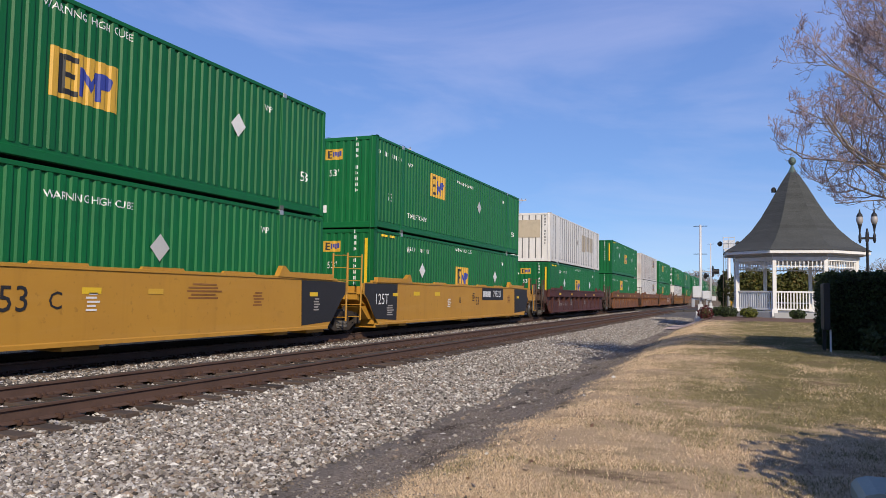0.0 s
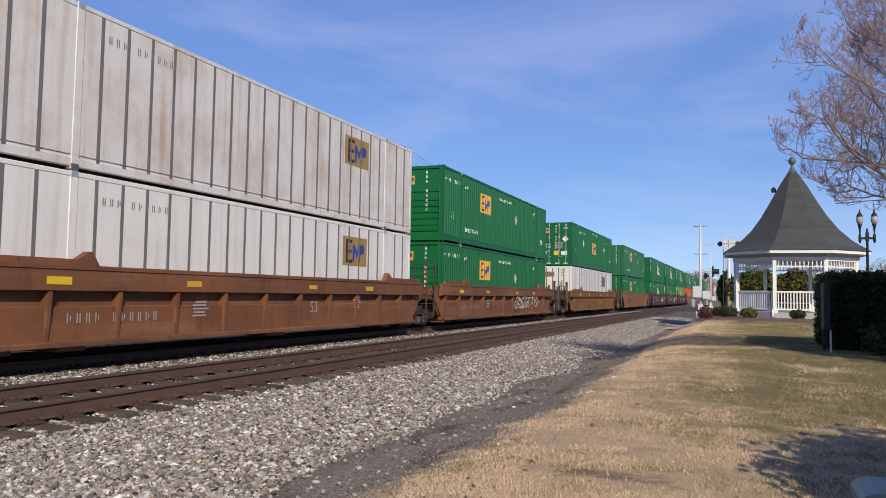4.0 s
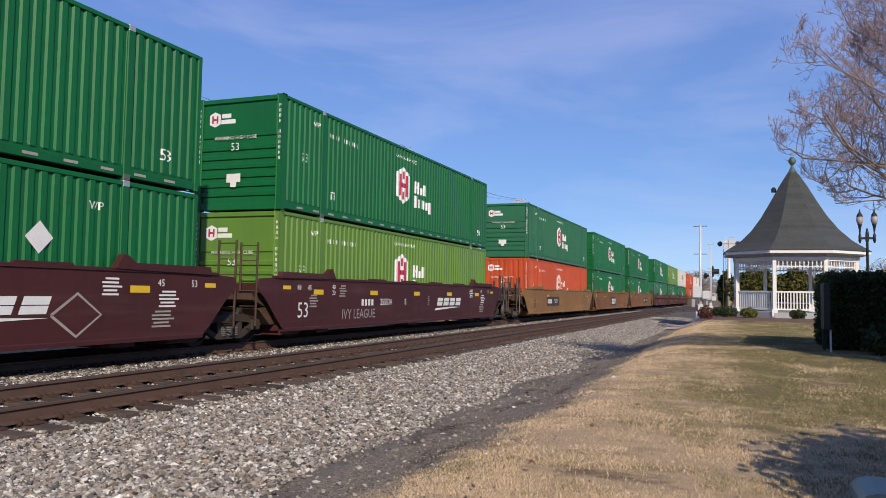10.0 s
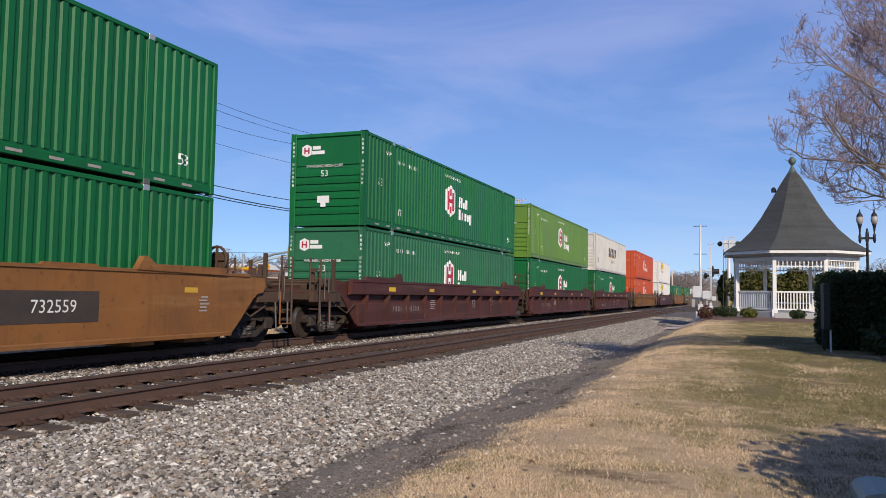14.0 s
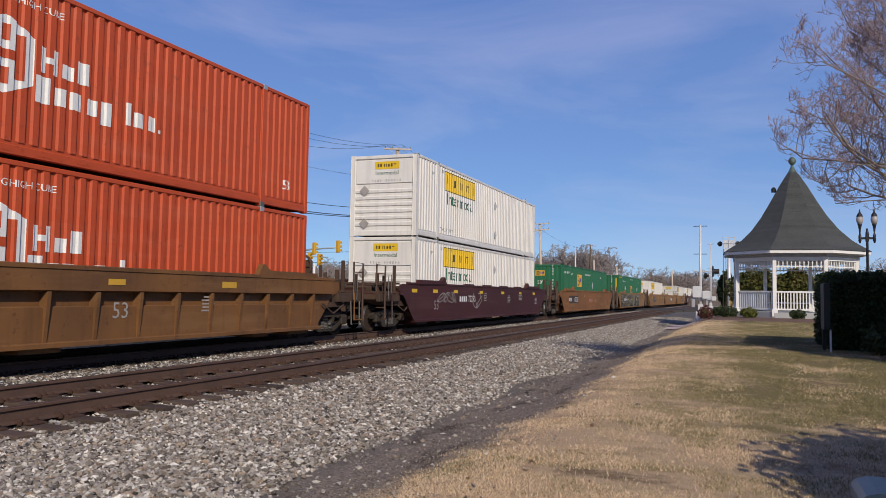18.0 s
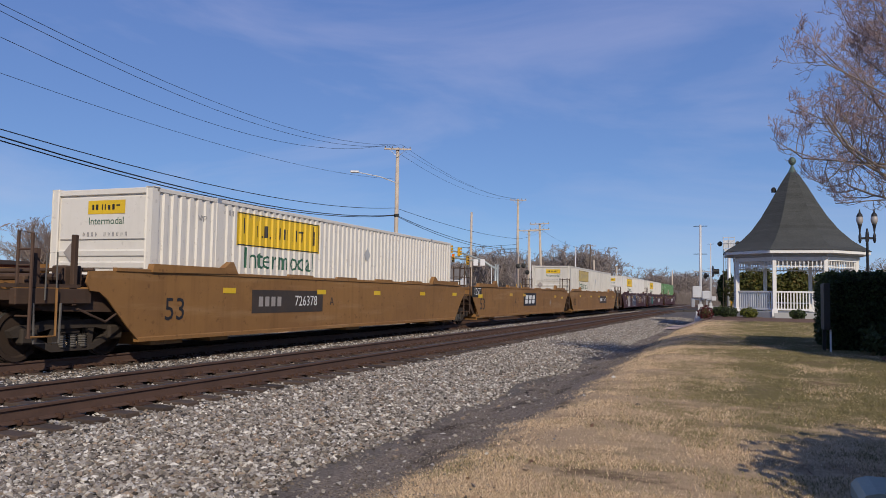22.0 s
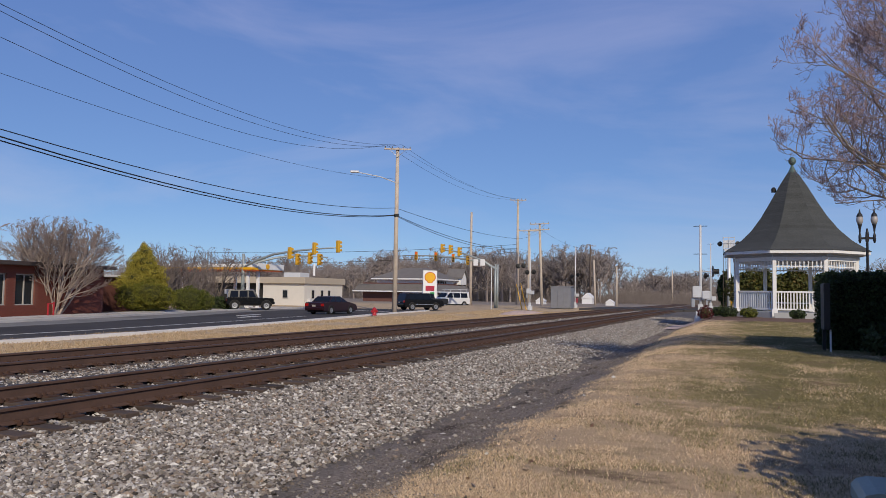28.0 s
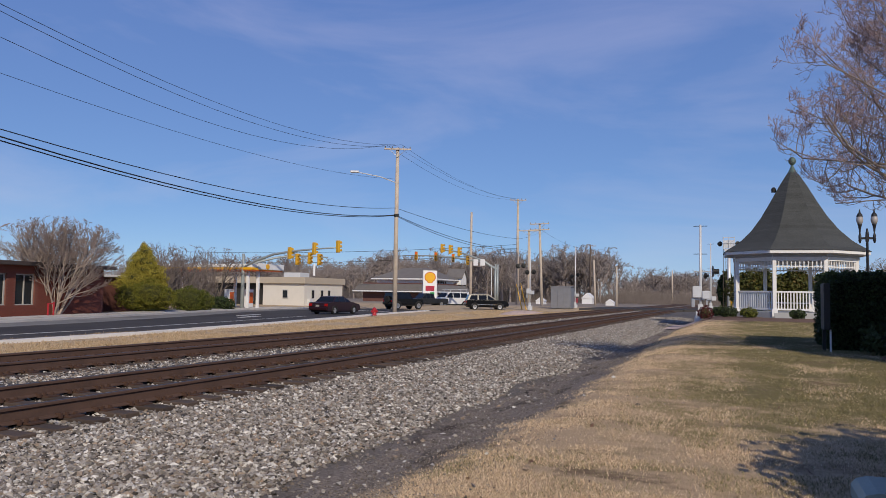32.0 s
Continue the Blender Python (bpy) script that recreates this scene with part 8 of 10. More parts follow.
# the bare tree over the lawn
def maple(m):
    rng = random.Random(3)
    starts = []
    for i in range(42):
        a = radians(i * 137.5 + rng.uniform(-15, 15))
        z = 3.8 + 0.07 * i
        el = radians(8 + 1.6 * i + rng.uniform(-5, 5))
        starts.append(((0.1 * math.cos(a), 0.1 * math.sin(a), z), (math.cos(a) * math.cos(el), math.sin(a) * math.cos(el), math.sin(el)), rng.uniform(2.8, 4.0), 0.038 - 0.0005 * i))
    lv = [(8, 0.42, 0.95, 0.25, 0.6), (6, 0.50, 0.95, 0.30, 0.55), (5, 0.55, 0.85, 0.40, 0.6), (3, 0.62, 0.7, 0.5, 0.7)]
    forked_tree("maple_tree", m, "large bare maple with reddish buds on fine twigs", 11, ([(0, 0, -0.1), (0.05, 0, 1.5), (0, 0.05, 3.2), (0.1, 0, 5.2), (0.05, 0, 8.0)], [0.24, 0.19, 0.16, 0.10, 0.04]), starts, lv, (0, 0, 7.3), (4.05, 4.05, 3.9), "maple_bark", "maple_twig", 0.0044, buds=0.011, jitter=0.20)


maple(pose(2.86, 14.1, 0.37) @ Matrix.Scale(0.672, 4))
bare_tree(pose(10.5, 7.5, 0.3), "large bare tree beside the lawn, its branches shading grass", 12, 4.4, 0.24, 10, 4, 0.74, lean=(-0.1, 0.0, 0.2), low=0.5, kids=(3, 4), shrink=0.70, thin=0.008)
# evergreens out of view beside the lawn, put there to shade its corner and the hedge
t = thing("evergreen_tree", pose(5.4, 12.5, 0.3), "dense dark evergreen tree beside the lawn", "tree", "evergreens beside the lawn")
part("trunk", Build().tube([(0, 0, -0.2), (0.05, 0, 1.3), (0, 0.03, 3.6)], [0.18, 0.14, 0.06], 8), M["bark"], t)
tagged(part("crown", leaf_mesh("crown", blobs(9000, [(0, 0, 2.0, 1.35, 1.35, 1.4), (0.4, 0.3, 3.3, 1.2, 1.2, 1.2), (-0.4, -0.15, 3.1, 1.1, 1.1, 1.1), (0, 0, 4.3, 0.9, 0.9, 1.0)], 22, 0.2), 0.16, 22, M["leaf_dark"]), None, t), kind="stuff")
# added out of view: keeps low sky light off the lawn's shaded corner
shrub("low_shade_shrub", pose(2.25, 4.75, 0.05), [(-0.35, 0.9, 0.5, 0.85, 1.0, 0.65), (0, 0, 0.6, 1.0, 1.2, 0.85), (0.8, 0.3, 0.9, 1.1, 1.3, 1.0), (0.3, -0.9, 0.7, 1.1, 1.1, 0.9)], 7000, 0.07, "leaf_dark", "unseen low evergreen shrub added to deepen the lawn corner's shade", 25)
shrub("evergreen_shrub", pose(2.95, 4.0, 0.05), [(0, 0, 1.3, 1.3, 1.3, 1.3), (0.9, -0.3, 1.6, 1.3, 1.3, 1.5), (-0.35, 0.4, 1.1, 0.95, 0.9, 0.95), (0.6, -1.3, 1.3, 1.2, 1.2, 1.3)], 9000, 0.08, "leaf_dark", "broad dark evergreen shrub beside the lawn", 24)
# added out of view beside the camera, only to block more of the sky
shrub("sky_block_shrub", pose(4.2, 0.6, 0.05), [(0, 0, 1.6, 1.6, 1.6, 1.7), (0.8, -1.4, 1.9, 1.5, 1.6, 1.9), (-0.4, 1.2, 1.3, 1.2, 1.2, 1.3)], 8000, 0.09, "leaf_dark", "unseen tall evergreen shrub added to block sky light", 26)

# planting round the gazebo
for x, y, s, k in ((-0.75, 38.8, 0.36, 1), (0.15, 38.6, 0.33, 2), (2.2, 38.3, 0.30, 3), (3.4, 38.3, 0.28, 4), (-1.2, 40.2, 0.34, 5)):
    shrub("low_shrub", pose(x, y, 0.56), [(0, 0, s * 0.6, s * 1.2, s, s * 0.75)], 900, 0.05, "leaf_olive" if k == 2 else "leaf_dark", "low clipped green shrub in the mulch bed", 40 + k)
shrub("red_shrub", pose(-1.75, 38.4, 0.44), [(0, 0, 0.26, 0.36, 0.34, 0.34)], 900, 0.045, "leaf_red", "small dark red shrub beside the concrete pad", 50)
for x, y, s, leaf, k in ((0.6, 57, 2.3, "leaf_magnolia", 1), (3.1, 58, 1.7, "leaf_magnolia", 2), (-1.35, 63, 0.75, "leaf_dark", 3), (9.2, 56, 2.2, "leaf_dark", 4)):
    t = thing("magnolia_tree", pose(x, y, 0.4), "broad evergreen tree with bronze-green leaves behind the gazebo", "tree", "evergreens behind the gazebo")
    part("trunk", Build().tube([(0, 0, -0.2), (0, 0, 1.2)], [0.16, 0.12], 8), M["bark"], t)
    lumps = [(0, 0, 1.5, s * 0.75, s * 0.75, 1.25), (s * 0.35, 0, 2.0, s * 0.5, s * 0.5, 0.95), (-s * 0.35, 0.2, 1.8, s * 0.5, s * 0.5, 1.0), (0, 0, 2.5, s * 0.4, s * 0.4, 0.7)]
    tagged(part("crown", leaf_mesh("crown", blobs(7000, lumps, 60 + k, 0.3), 0.14, k, M[leaf]), None, t), kind="stuff")
# ---------------------------------------------------------------- far side of the tracks: brick building
def brick_building():
    b = thing("brick_building", pose(0, 0, STREET_Z), "low flat-roofed red brick building with tall narrow windows", "building")
    d = Vector((-0.14, 1.0, 0)).normalized()
    n = Vector((1.0, 0.14, 0)).normalized()
    o = Vector((-41.33, 41.1, 0))            # corner by the shrub
    H = 3.05
    frame_m = Matrix(((n.x, d.x, 0, o.x), (n.y, d.y, 0, o.y), (0, 0, 1, 0), (0, 0, 0, 1)))

    def put(name, build, material, label="", parent=b):
        return part(name, build.turned(frame_m), material, parent, label)
    # the street wall, pierced by windows; y runs back from the corner towards the camera's side
    wins = [(-7.9, -6.35), (-10.2, -8.6), (-12.6, -11.0)]
    wall = Build()
    edges = [0.0]
    for a, c in wins:
        edges += [c, a]
    edges.append(-60.0)
    for y1, y0 in zip(edges[0::2], edges[1::2]):
        wall.box(-0.3, 0.0, y0, y1, 0.0, H)
    for a, c in wins:
        wall.box(-0.3, 0.0, a, c, 0.0, 0.68).box(-0.3, 0.0, a, c, 2.55, H)
    w = put("street_wall", wall, M["mortar"])
    put("end_wall", Build().box(-14, -0.3, -0.3, 0.0, 0, H), M["mortar"])
    put("roof", Build().box(-14, 0.65, -60, 0.5, H, H + 0.24, 0.02), M["brown_trim"], "flat roof with a dark brown fascia")
    for a, c in wins:
        win = put("window", Build().box(-0.2, -0.1, a, a + 0.09, 0.68, 2.55).box(-0.2, -0.1, c - 0.09, c, 0.68, 2.55).box(-0.2, -0.1, a, c, 2.47, 2.55).box(-0.2, -0.06, a, c, 0.64, 0.74).box(-0.2, -0.1, (a + c) / 2 - 0.035, (a + c) / 2 + 0.035, 0.68, 2.55), M["window_frame"])
        for y0, y1 in ((a + 0.07, (a + c) / 2 - 0.03), ((a + c) / 2 + 0.03, c - 0.07)):
            put("pane", Build().box(-0.165, -0.155, y0, y1, 0.72, 2.5), M["glass"], "", win)
            put("blind", Build().box(-0.26, -0.24, y0, y1, 0.72, 2.5), M["blind"], "", win)
    put("recessed_wing", Build().box(-14, -3.2, 0.0, 9.0, 0, 2.62), M["mortar"], "lower brick wing set back from the street")
    put("wing_roof", Build().box(-14, -2.9, 0.0, 9.3, 2.62, 2.80, 0.02), M["canopy_white"], "pale flat roof edge")
    # courses of brick on the stretch that faces the street
    rng = random.Random(4)
    n_parts = 0
    rest = Build()
    for row in range(34):
        z = 0.02 + row * 0.09
        y = -15.0 - (0.13 if row % 2 else 0)
        while y < -0.3:
            y2 = min(y + 0.25, -0.005)
            if not any(y2 > a - 0.02 and y < c + 0.02 and 0.60 < z < 2.55 for a, c in wins):
                e = rng.uniform(0.006, 0.012)
                rest.quad((e, y, z), (e, y2, z), (e, y2, z + 0.075), (e, y, z + 0.075))
            y += 0.262
    tagged(put("brickwork", rest, M["brick"], "", w), kind="stuff")


brick_building()
hy = thing("hydrant_pipe", pose(-38.6, 34.6, STREET_Z + 0.1), "small red standpipe before the brick wall", "standpipe")
part("pipe", Build().tube([(0, 0, 0), (0, 0, 0.8)], 0.05, 8).tube([(0, -0.4, 0.0), (0, -0.4, 0.7), (0, 0.0, 0.7)], 0.05, 8), M["hydrant_red"], hy)

# planting before the brick building
crape_myrtle(pose(-40.75, 36.7, STREET_Z), "bare many-stemmed crape myrtle with pale bark before brick", 31, 6.35, 4.45, "pale_bark", "pale_twig", 0.008, stems=19)
shrub("golden_conifer", pose(-42.9, 46.4, STREET_Z), [(0, 0, 2.1, 1.95, 2.0, 1.0), (0.1, 0.2, 3.0, 1.45, 1.5, 0.95), (0, 0.0, 3.8, 1.05, 1.1, 0.85), (0.1, 0.1, 4.5, 0.62, 0.65, 0.6), (0.1, 0.0, 5.0, 0.25, 0.25, 0.35), (0.2, -0.9, 2.5, 0.8, 0.9, 0.8), (0.1, 1.0, 2.4, 0.9, 0.8, 0.8)], 22000, 0.075, "leaf_gold", "golden conifer with an uneven pointed crown", 33, 0.6)
shrub("broad_shrub", pose(-42.3, 45.9, STREET_Z), [(0, 0, 1.0, 1.2, 1.5, 1.0), (0.1, -1.3, 1.25, 1.0, 1.1, 0.95), (0.2, 1.3, 1.05, 1.1, 1.2, 1.0), (0.3, 0.2, 1.7, 1.0, 1.2, 0.75), (0.9, -0.3, 1.5, 1.1, 1.5, 1.0), (1.0, 0.9, 1.2, 1.0, 1.2, 0.9)], 20000, 0.07, "leaf_moss", "broad olive-green shrub below the golden conifer", 36, 0.7)
shrub("round_shrub", pose(-42.8, 51.6, STREET_Z), [(0, 0, 0.95, 1.3, 1.5, 1.05), (0.3, 1.3, 0.8, 1.0, 1.1, 0.9)], 9000, 0.07, "leaf_olive", "rounded dark olive evergreen shrub", 34)
shrub("low_shrub", pose(-45.0, 58.5, STREET_Z), [(0, 0, 0.5, 1.2, 1.8, 0.65)], 2500, 0.11, "leaf_dark", "low dark evergreen shrub by the forecourt", 35)
for i, (x, y, h, w) in enumerate(((-45.0, 51.0, 5.8, 2.9), (-45.8, 54.9, 5.9, 3.0), (-46.0, 59.0, 5.9, 3.1), (-58.8, 88.0, 3.6, 2.0))):
    crape_myrtle(pose(x, y, STREET_Z), "bare vase-shaped crape myrtle with many stems", 70 + i, h, w, "bark", "grey_twig", 0.0075, "bare crape myrtles", stems=10, kids=(5, 4, 4, 3))

# ---------------------------------------------------------------- filling station
def station():
    s = thing("filling_station", pose(-45.2, 63.4, STREET_Z), "filling station canopy in white, yellow and red", "filling station")
    for x, y in ((0.1, -0.4), (0.35, 0.9), (-9.0, 1.2), (-5.0, 4.5)):
        part("column", Build().box(x - 0.13, x + 0.13, y - 0.13, y + 0.13, 0, 3.7, 0.02), M["canopy_white"], s)
    part("canopy_top", Build().box(-11, 1.0, -1.2, 4.1, 4.02, 4.34, 0.03), M["canopy_white"], s)
    part("canopy_band", Build().box(-11, 1.06, -1.25, 4.16, 3.80, 4.02, 0.02), M["canopy_yellow"], s, "yellow band")
    part("canopy_stripe", Build().box(-11, 1.04, -1.23, 4.14, 3.70, 3.80, 0.02), M["canopy_red"], s, "orange-red band")
    part("canopy_sign", Build().box(1.06, 1.16, -0.2, 4.2, 3.86, 4.46, 0.03), M["canopy_white"], s)
    part("sign_emblem", Build().prism([(1.3 + 0.30 * math.cos(a * 0.3927), 4.16 + 0.27 * math.sin(a * 0.3927)) for a in range(16)], 1.16, 1.20, "x"), M["canopy_yellow"], s, "yellow shell-shaped emblem")
    for y in (-0.6, 2.6):
        pump = part("fuel_pump", Build().box(-2.2, -1.6, y - 0.4, y + 0.4, 0.1, 1.9, 0.04), M["canopy_white"], s)
        part("pump_panel", Build().box(-1.6, -1.58, y - 0.3, y + 0.3, 0.5, 1.6), M["canopy_red"], pump)


station()


def cream_shop():
    b = thing("cream_shop", pose(-50.4, 91.6, STREET_Z, 0, 0, 0), "low cream block building with a flat beige parapet", "building")
    part("street_wall", Build().box(-0.3, 0.0, -9.6, 0, 0, 2.75), M["cream_wall"], b)
    part("forecourt_wall", Build().box(-6.0, -0.3, -9.6, -9.3, 0, 2.75), M["cream_wall"], b)
    part("back_wall", Build().box(-14, -0.3, -0.3, 0, 0, 2.75), M["cream_wall"], b)
    # shade of the recessed front is put into the wall's near-black colour
    part("shaded_wall", Build().box(-14, -6.0, -9.0, -8.7, 0, 2.75), M["under_dark"], b, "recessed shop front coloured near black for its shade")
    part("parapet", Build().box(-14.4, 0.25, -10.0, 0.25, 2.75, 3.55, 0.03), M["beige_trim"], b)
    part("roof_unit", Build().box(-5, -2.6, -6.6, -4.2, 3.5, 4.2, 0.03), M["aluminium"], b)
    part("vent_pipe", Build().tube([(-3.0, -2.4, 3.9), (-3.0, -2.4, 5.5)], 0.16, 8), M["canopy_white"], b)
    for y in (-7.6, -5.4, -3.6):
        w = part("window", Build().box(0.0, 0.05, y - 0.32, y + 0.32, 0.9, 2.0, 0.01), M["window_frame"], b)
        part("pane", Build().box(0.05, 0.06, y - 0.26, y + 0.26, 0.96, 1.94), M["glass"], w)
    w = part("window", Build().box(-3.1, -2.3, -9.66, -9.6, 0.9, 2.0), M["window_frame"], b)
    part("pane", Build().box(-3.0, -2.4, -9.68, -9.66, 1.0, 1.9), M["glass"], w)
    part("service_box", Build().box(0.0, 0.4, -8.9, -8.2, 0.0, 0.9, 0.02), M["aluminium"], b)


cream_shop()


def roofed_shop():
    b = thing("roofed_shop", pose(-50.5, 129, STREET_Z) @ Matrix.Scale(0.78, 4), "shop with a grey hipped roof, white trim and brick base", "building")
    part("wall", Build().box(-16, 0, -9, 12, 0, 4.6), M["old_brick"], b)
    part("brick_base", Build().box(-16.1, 0.1, 1.5, 12.1, 0, 2.6), M["brick"], b)
    part("lower_roof", Build().prism([(-17.5, 2.7), (2.2, 2.7), (2.2, 2.95), (0.6, 4.3), (-16, 4.3)], -11, 13.4, "y"), M["grey_roof"], b)
    part("lower_trim", Build().box(-17.6, 2.3, -11.1, 13.5, 2.55, 2.80, 0.02), M["white_wood"], b)
    part("clerestory", Build().box(-15.0, -0.8, -4, 10, 4.3, 5.4), M["white_wood"], b)
    for k in range(7):
        part("window", Build().box(-0.8, -0.76, -3.6 + k * 1.1, -2.8 + k * 1.1, 4.5, 5.2), M["glass"], b)
    part("upper_trim", Build().box(-16, 0.4, -5.2, 11.2, 5.4, 5.7, 0.02), M["white_wood"], b)
    hip = Build()
    c = [(-16, -5.2), (0.4, -5.2), (0.4, 11.2), (-16, 11.2)]
    t = [(-9.5, 0.0), (-6.0, 0.0), (-6.0, 6.0), (-9.5, 6.0)]
    for k in range(4):
        k2 = (k + 1) % 4
        hip.quad((*c[k], 5.7), (*c[k2], 5.7), (*t[k2], 8.3), (*t[k], 8.3))
    hip.quad(*[(*p, 8.3) for p in t])
    part("upper_roof", hip, M["grey_roof"], b)
    part("gable", Build().prism([(9.6, 4.6), (13.4, 4.6), (13.4, 6.2), (11.5, 8.0), (9.6, 6.2)], -2.0, 0.9, "x"), M["white_wood"], b)
    part("gable_roof", Build().prism([(9.2, 6.0), (9.2, 6.3), (11.5, 8.5), (13.8, 6.3), (13.8, 6.0), (11.5, 8.1)], -3, 1.3, "x"), M["grey_roof"], b)
    for y in (-8.4, -3.6, 1.2):
        part("column", Build().box(1.4, 1.9, y - 0.3, y + 0.3, 0, 2.6, 0.02), M["white_wood"], b)
    part("display", Build().box(0.4, 1.2, -7.4, -5.0, 0, 1.3, 0.03), M["blue_ink"], b, "blue and white machines under the porch")


roofed_shop()
sg = thing("price_sign", pose(-45.9, 111.5, STREET_Z), "tall white filling station sign with a yellow emblem", "sign")
part("board", Build().box(-0.3, 0.3, -1.1, 1.1, 0.9, 5.4, 0.03).turned(pose(0, 0, 0, 0, 0, -58)), M["canopy_white"], sg)
part("emblem_rim", Build().prism([(0.9 * math.cos(radians(a)), 4.35 + 0.82 * math.sin(radians(a))) for a in range(-60, 241, 20)] + [(-0.32, 3.42), (0.32, 3.42)], 0.30, 0.33, "x").turned(pose(0, 0, 0, 0, 0, -58)), M["canopy_red"], sg, "red rim of the emblem")
part("emblem", Build().prism([(0.8 * math.cos(radians(a)), 4.35 + 0.72 * math.sin(radians(a))) for a in range(-60, 241, 20)] + [(-0.25, 3.5), (0.25, 3.5)], 0.30, 0.36, "x").turned(pose(0, 0, 0, 0, 0, -58)), M["canopy_yellow"], sg, "yellow shell-shaped emblem with red edge")
part("price_panel", Build().box(0.30, 0.34, -0.7, 0.7, 2.2, 3.0).turned(pose(0, 0, 0, 0, 0, -58)), M["red_ink"], sg)
part("price_panel", Build().box(0.30, 0.34, 0.0, 0.7, 1.5, 2.0).turned(pose(0, 0, 0, 0, 0, -58)), M["sign_green"], sg)
part("post", Build().box(-0.2, 0.2, -0.6, 0.6, -0.1, 1.0), M["aluminium"], sg)

# ---------------------------------------------------------------- poles and wires
def utility_pole(x, y, z, height, r, arms, label, wood="pole_wood", turn=0.0, tilt=0.0):
    t = thing("utility_pole", pose(x, y, z, 0, tilt, turn), label, "utility pole", "utility poles")
    part("shaft", Build().tube([(0, 0, -0.2), (0, 0, height * 0.5), (0, 0, height)], [r, r * 0.85, r * 0.68], 10), M[wood], t, smooth=True)
    for az, length in arms:
        arm = part("crossarm", Build().box(-length / 2, length / 2, -0.06 - r, 0.06 - r, az - 0.07, az + 0.07, 0.01), M["pole_wood"], t)
        for e in (-0.46, -0.2, 0.2, 0.46):
            part("insulator", Build().lathe([(0.03, 0.0), (0.06, 0.06), (0.035, 0.1), (0.055, 0.16), (0.02, 0.2)], 8, (e * length, -r, az + 0.07)), M["insulator"], arm)
        for s in (-1, 1):
            part("brace", Build().tube([(0, -r, az - 0.75), (s * length * 0.3, -r, az - 0.05)], 0.025, 5), M["steel"], arm)
    return t


p1 = utility_pole(-30.1, 64.7, STREET_Z, 15.3, 0.24, [(15.15, 2.5)], "tall weathered wooden utility pole with one crossarm", turn=25)
part("lamp_arm", Build().tube([(0, 0, 12.0), (-1.6, -0.4, 12.5), (-3.6, -0.9, 12.78)], 0.05, 6), M["aluminium"], p1)
part("lamp_head", Build().box(-4.3, -3.5, -1.12, -0.78, 12.72, 12.92, 0.05), M["aluminium"], p1, "grey street light head")
part("cable_clamp", Build().box(-0.24, 0.24, -0.28, 0.28, 8.85, 9.1, 0.05), M["signal_dark"], p1)
utility_pole(-33.3, 117.0, -0.2, 16.8, 0.25, [(16.6, 2.6)], "tall wooden utility pole with a crossarm and transformer", turn=20)
utility_pole(-30.2, 112.3, -0.1, 11.4, 0.24, [(11.2, 3.0)], "wooden utility pole with a double crossarm", turn=10)
utility_pole(-28.9, 115.3, -0.1, 12.6, 0.24, [(12.5, 3.0), (11.6, 3.0)], "leaning wooden utility pole with two crossarms", turn=10, tilt=-2.0)
utility_pole(-36.5, 104.0, -0.2, 13.4, 0.22, [], "bare wooden pole without arms")
utility_pole(-30.8, 165, -0.1, 12.5, 0.22, [(12.3, 2.6)], "dark wooden utility pole with one crossarm", "dark_pole_wood")
utility_pole(-23.4, 130.0, -0.1, 7.6, 0.2, [], "short wooden pole beyond the crossing", tilt=-2)
utility_pole(-18.5, 121.0, -0.1, 6.2, 0.18, [], "short pale pole beyond the crossing")
utility_pole(-16, 190, -0.1, 8, 0.2, [], "pale pole far along the street")


def wire(points, r, sag, label="thin black overhead cable between poles"):
    b = Build()
    pts = []
    for (a, c), s in zip(zip(points, points[1:]), sag):
        a, c = Vector(a), Vector(c)
        for i in range(20):
            u = i / 20
            p = a.lerp(c, u)
            p.z -= s * 4 * u * (1 - u)
            pts.append(p)
    pts.append(Vector(points[-1]))
    b.tube(pts, r, 5, False)
    return solid("overhead_wire", b, M["wire"], label, "cable", group="overhead wires")
wire([(-22.0, 0.0, 13.0), (-30.3, 64.3, 15.2), (-33.5, 117, 16.6)], 0.012, (2.7, 1.0))
wire([(-21.4, 0.0, 12.9), (-29.6, 64.5, 15.2), (-32.8, 117, 16.6)], 0.012, (3.3, 1.2))
wire([(-22.6, 0.0, 12.8), (-31.0, 64.2, 15.2), (-34.0, 117, 16.6)], 0.012, (3.6, 1.4))
wire([(-22.2, 0.0, 9.6), (-30.1, 64.5, 12.0)], 0.010, (1.6,))
wire([(-22.2, 0.0, 8.1), (-30.1, 64.5, 9.3), (-33.3, 116.9, 10.3)], 0.022, (1.75, 0.5))
wire([(-22.2, 0.0, 8.3), (-30.1, 64.5, 8.65), (-33.3, 116.9, 8.8)], 0.030, (2.0, 0.9))
wire([(-22.3, 0.0, 8.25), (-30.15, 64.5, 8.6), (-33.3, 116.9, 8.7)], 0.026, (2.08, 1.1))
wire([(-33.3, 116.9, 10.3), (-28.9, 115.3, 11.4), (-30.8, 165, 11.6)], 0.015, (0.3, 0.8))
wire([(-33.3, 116.9, 8.8), (-23.4, 130.0, 7.2), (-18.5, 121.0, 5.4)], 0.015, (0.5, 0.5))
wire([(-90, 108, 8.0), (-33.3, 117, 9.4)], 0.03, (0.6,))
wire([(-95, 112, 6.6), (-33.3, 117, 8.2)], 0.03, (0.9,))

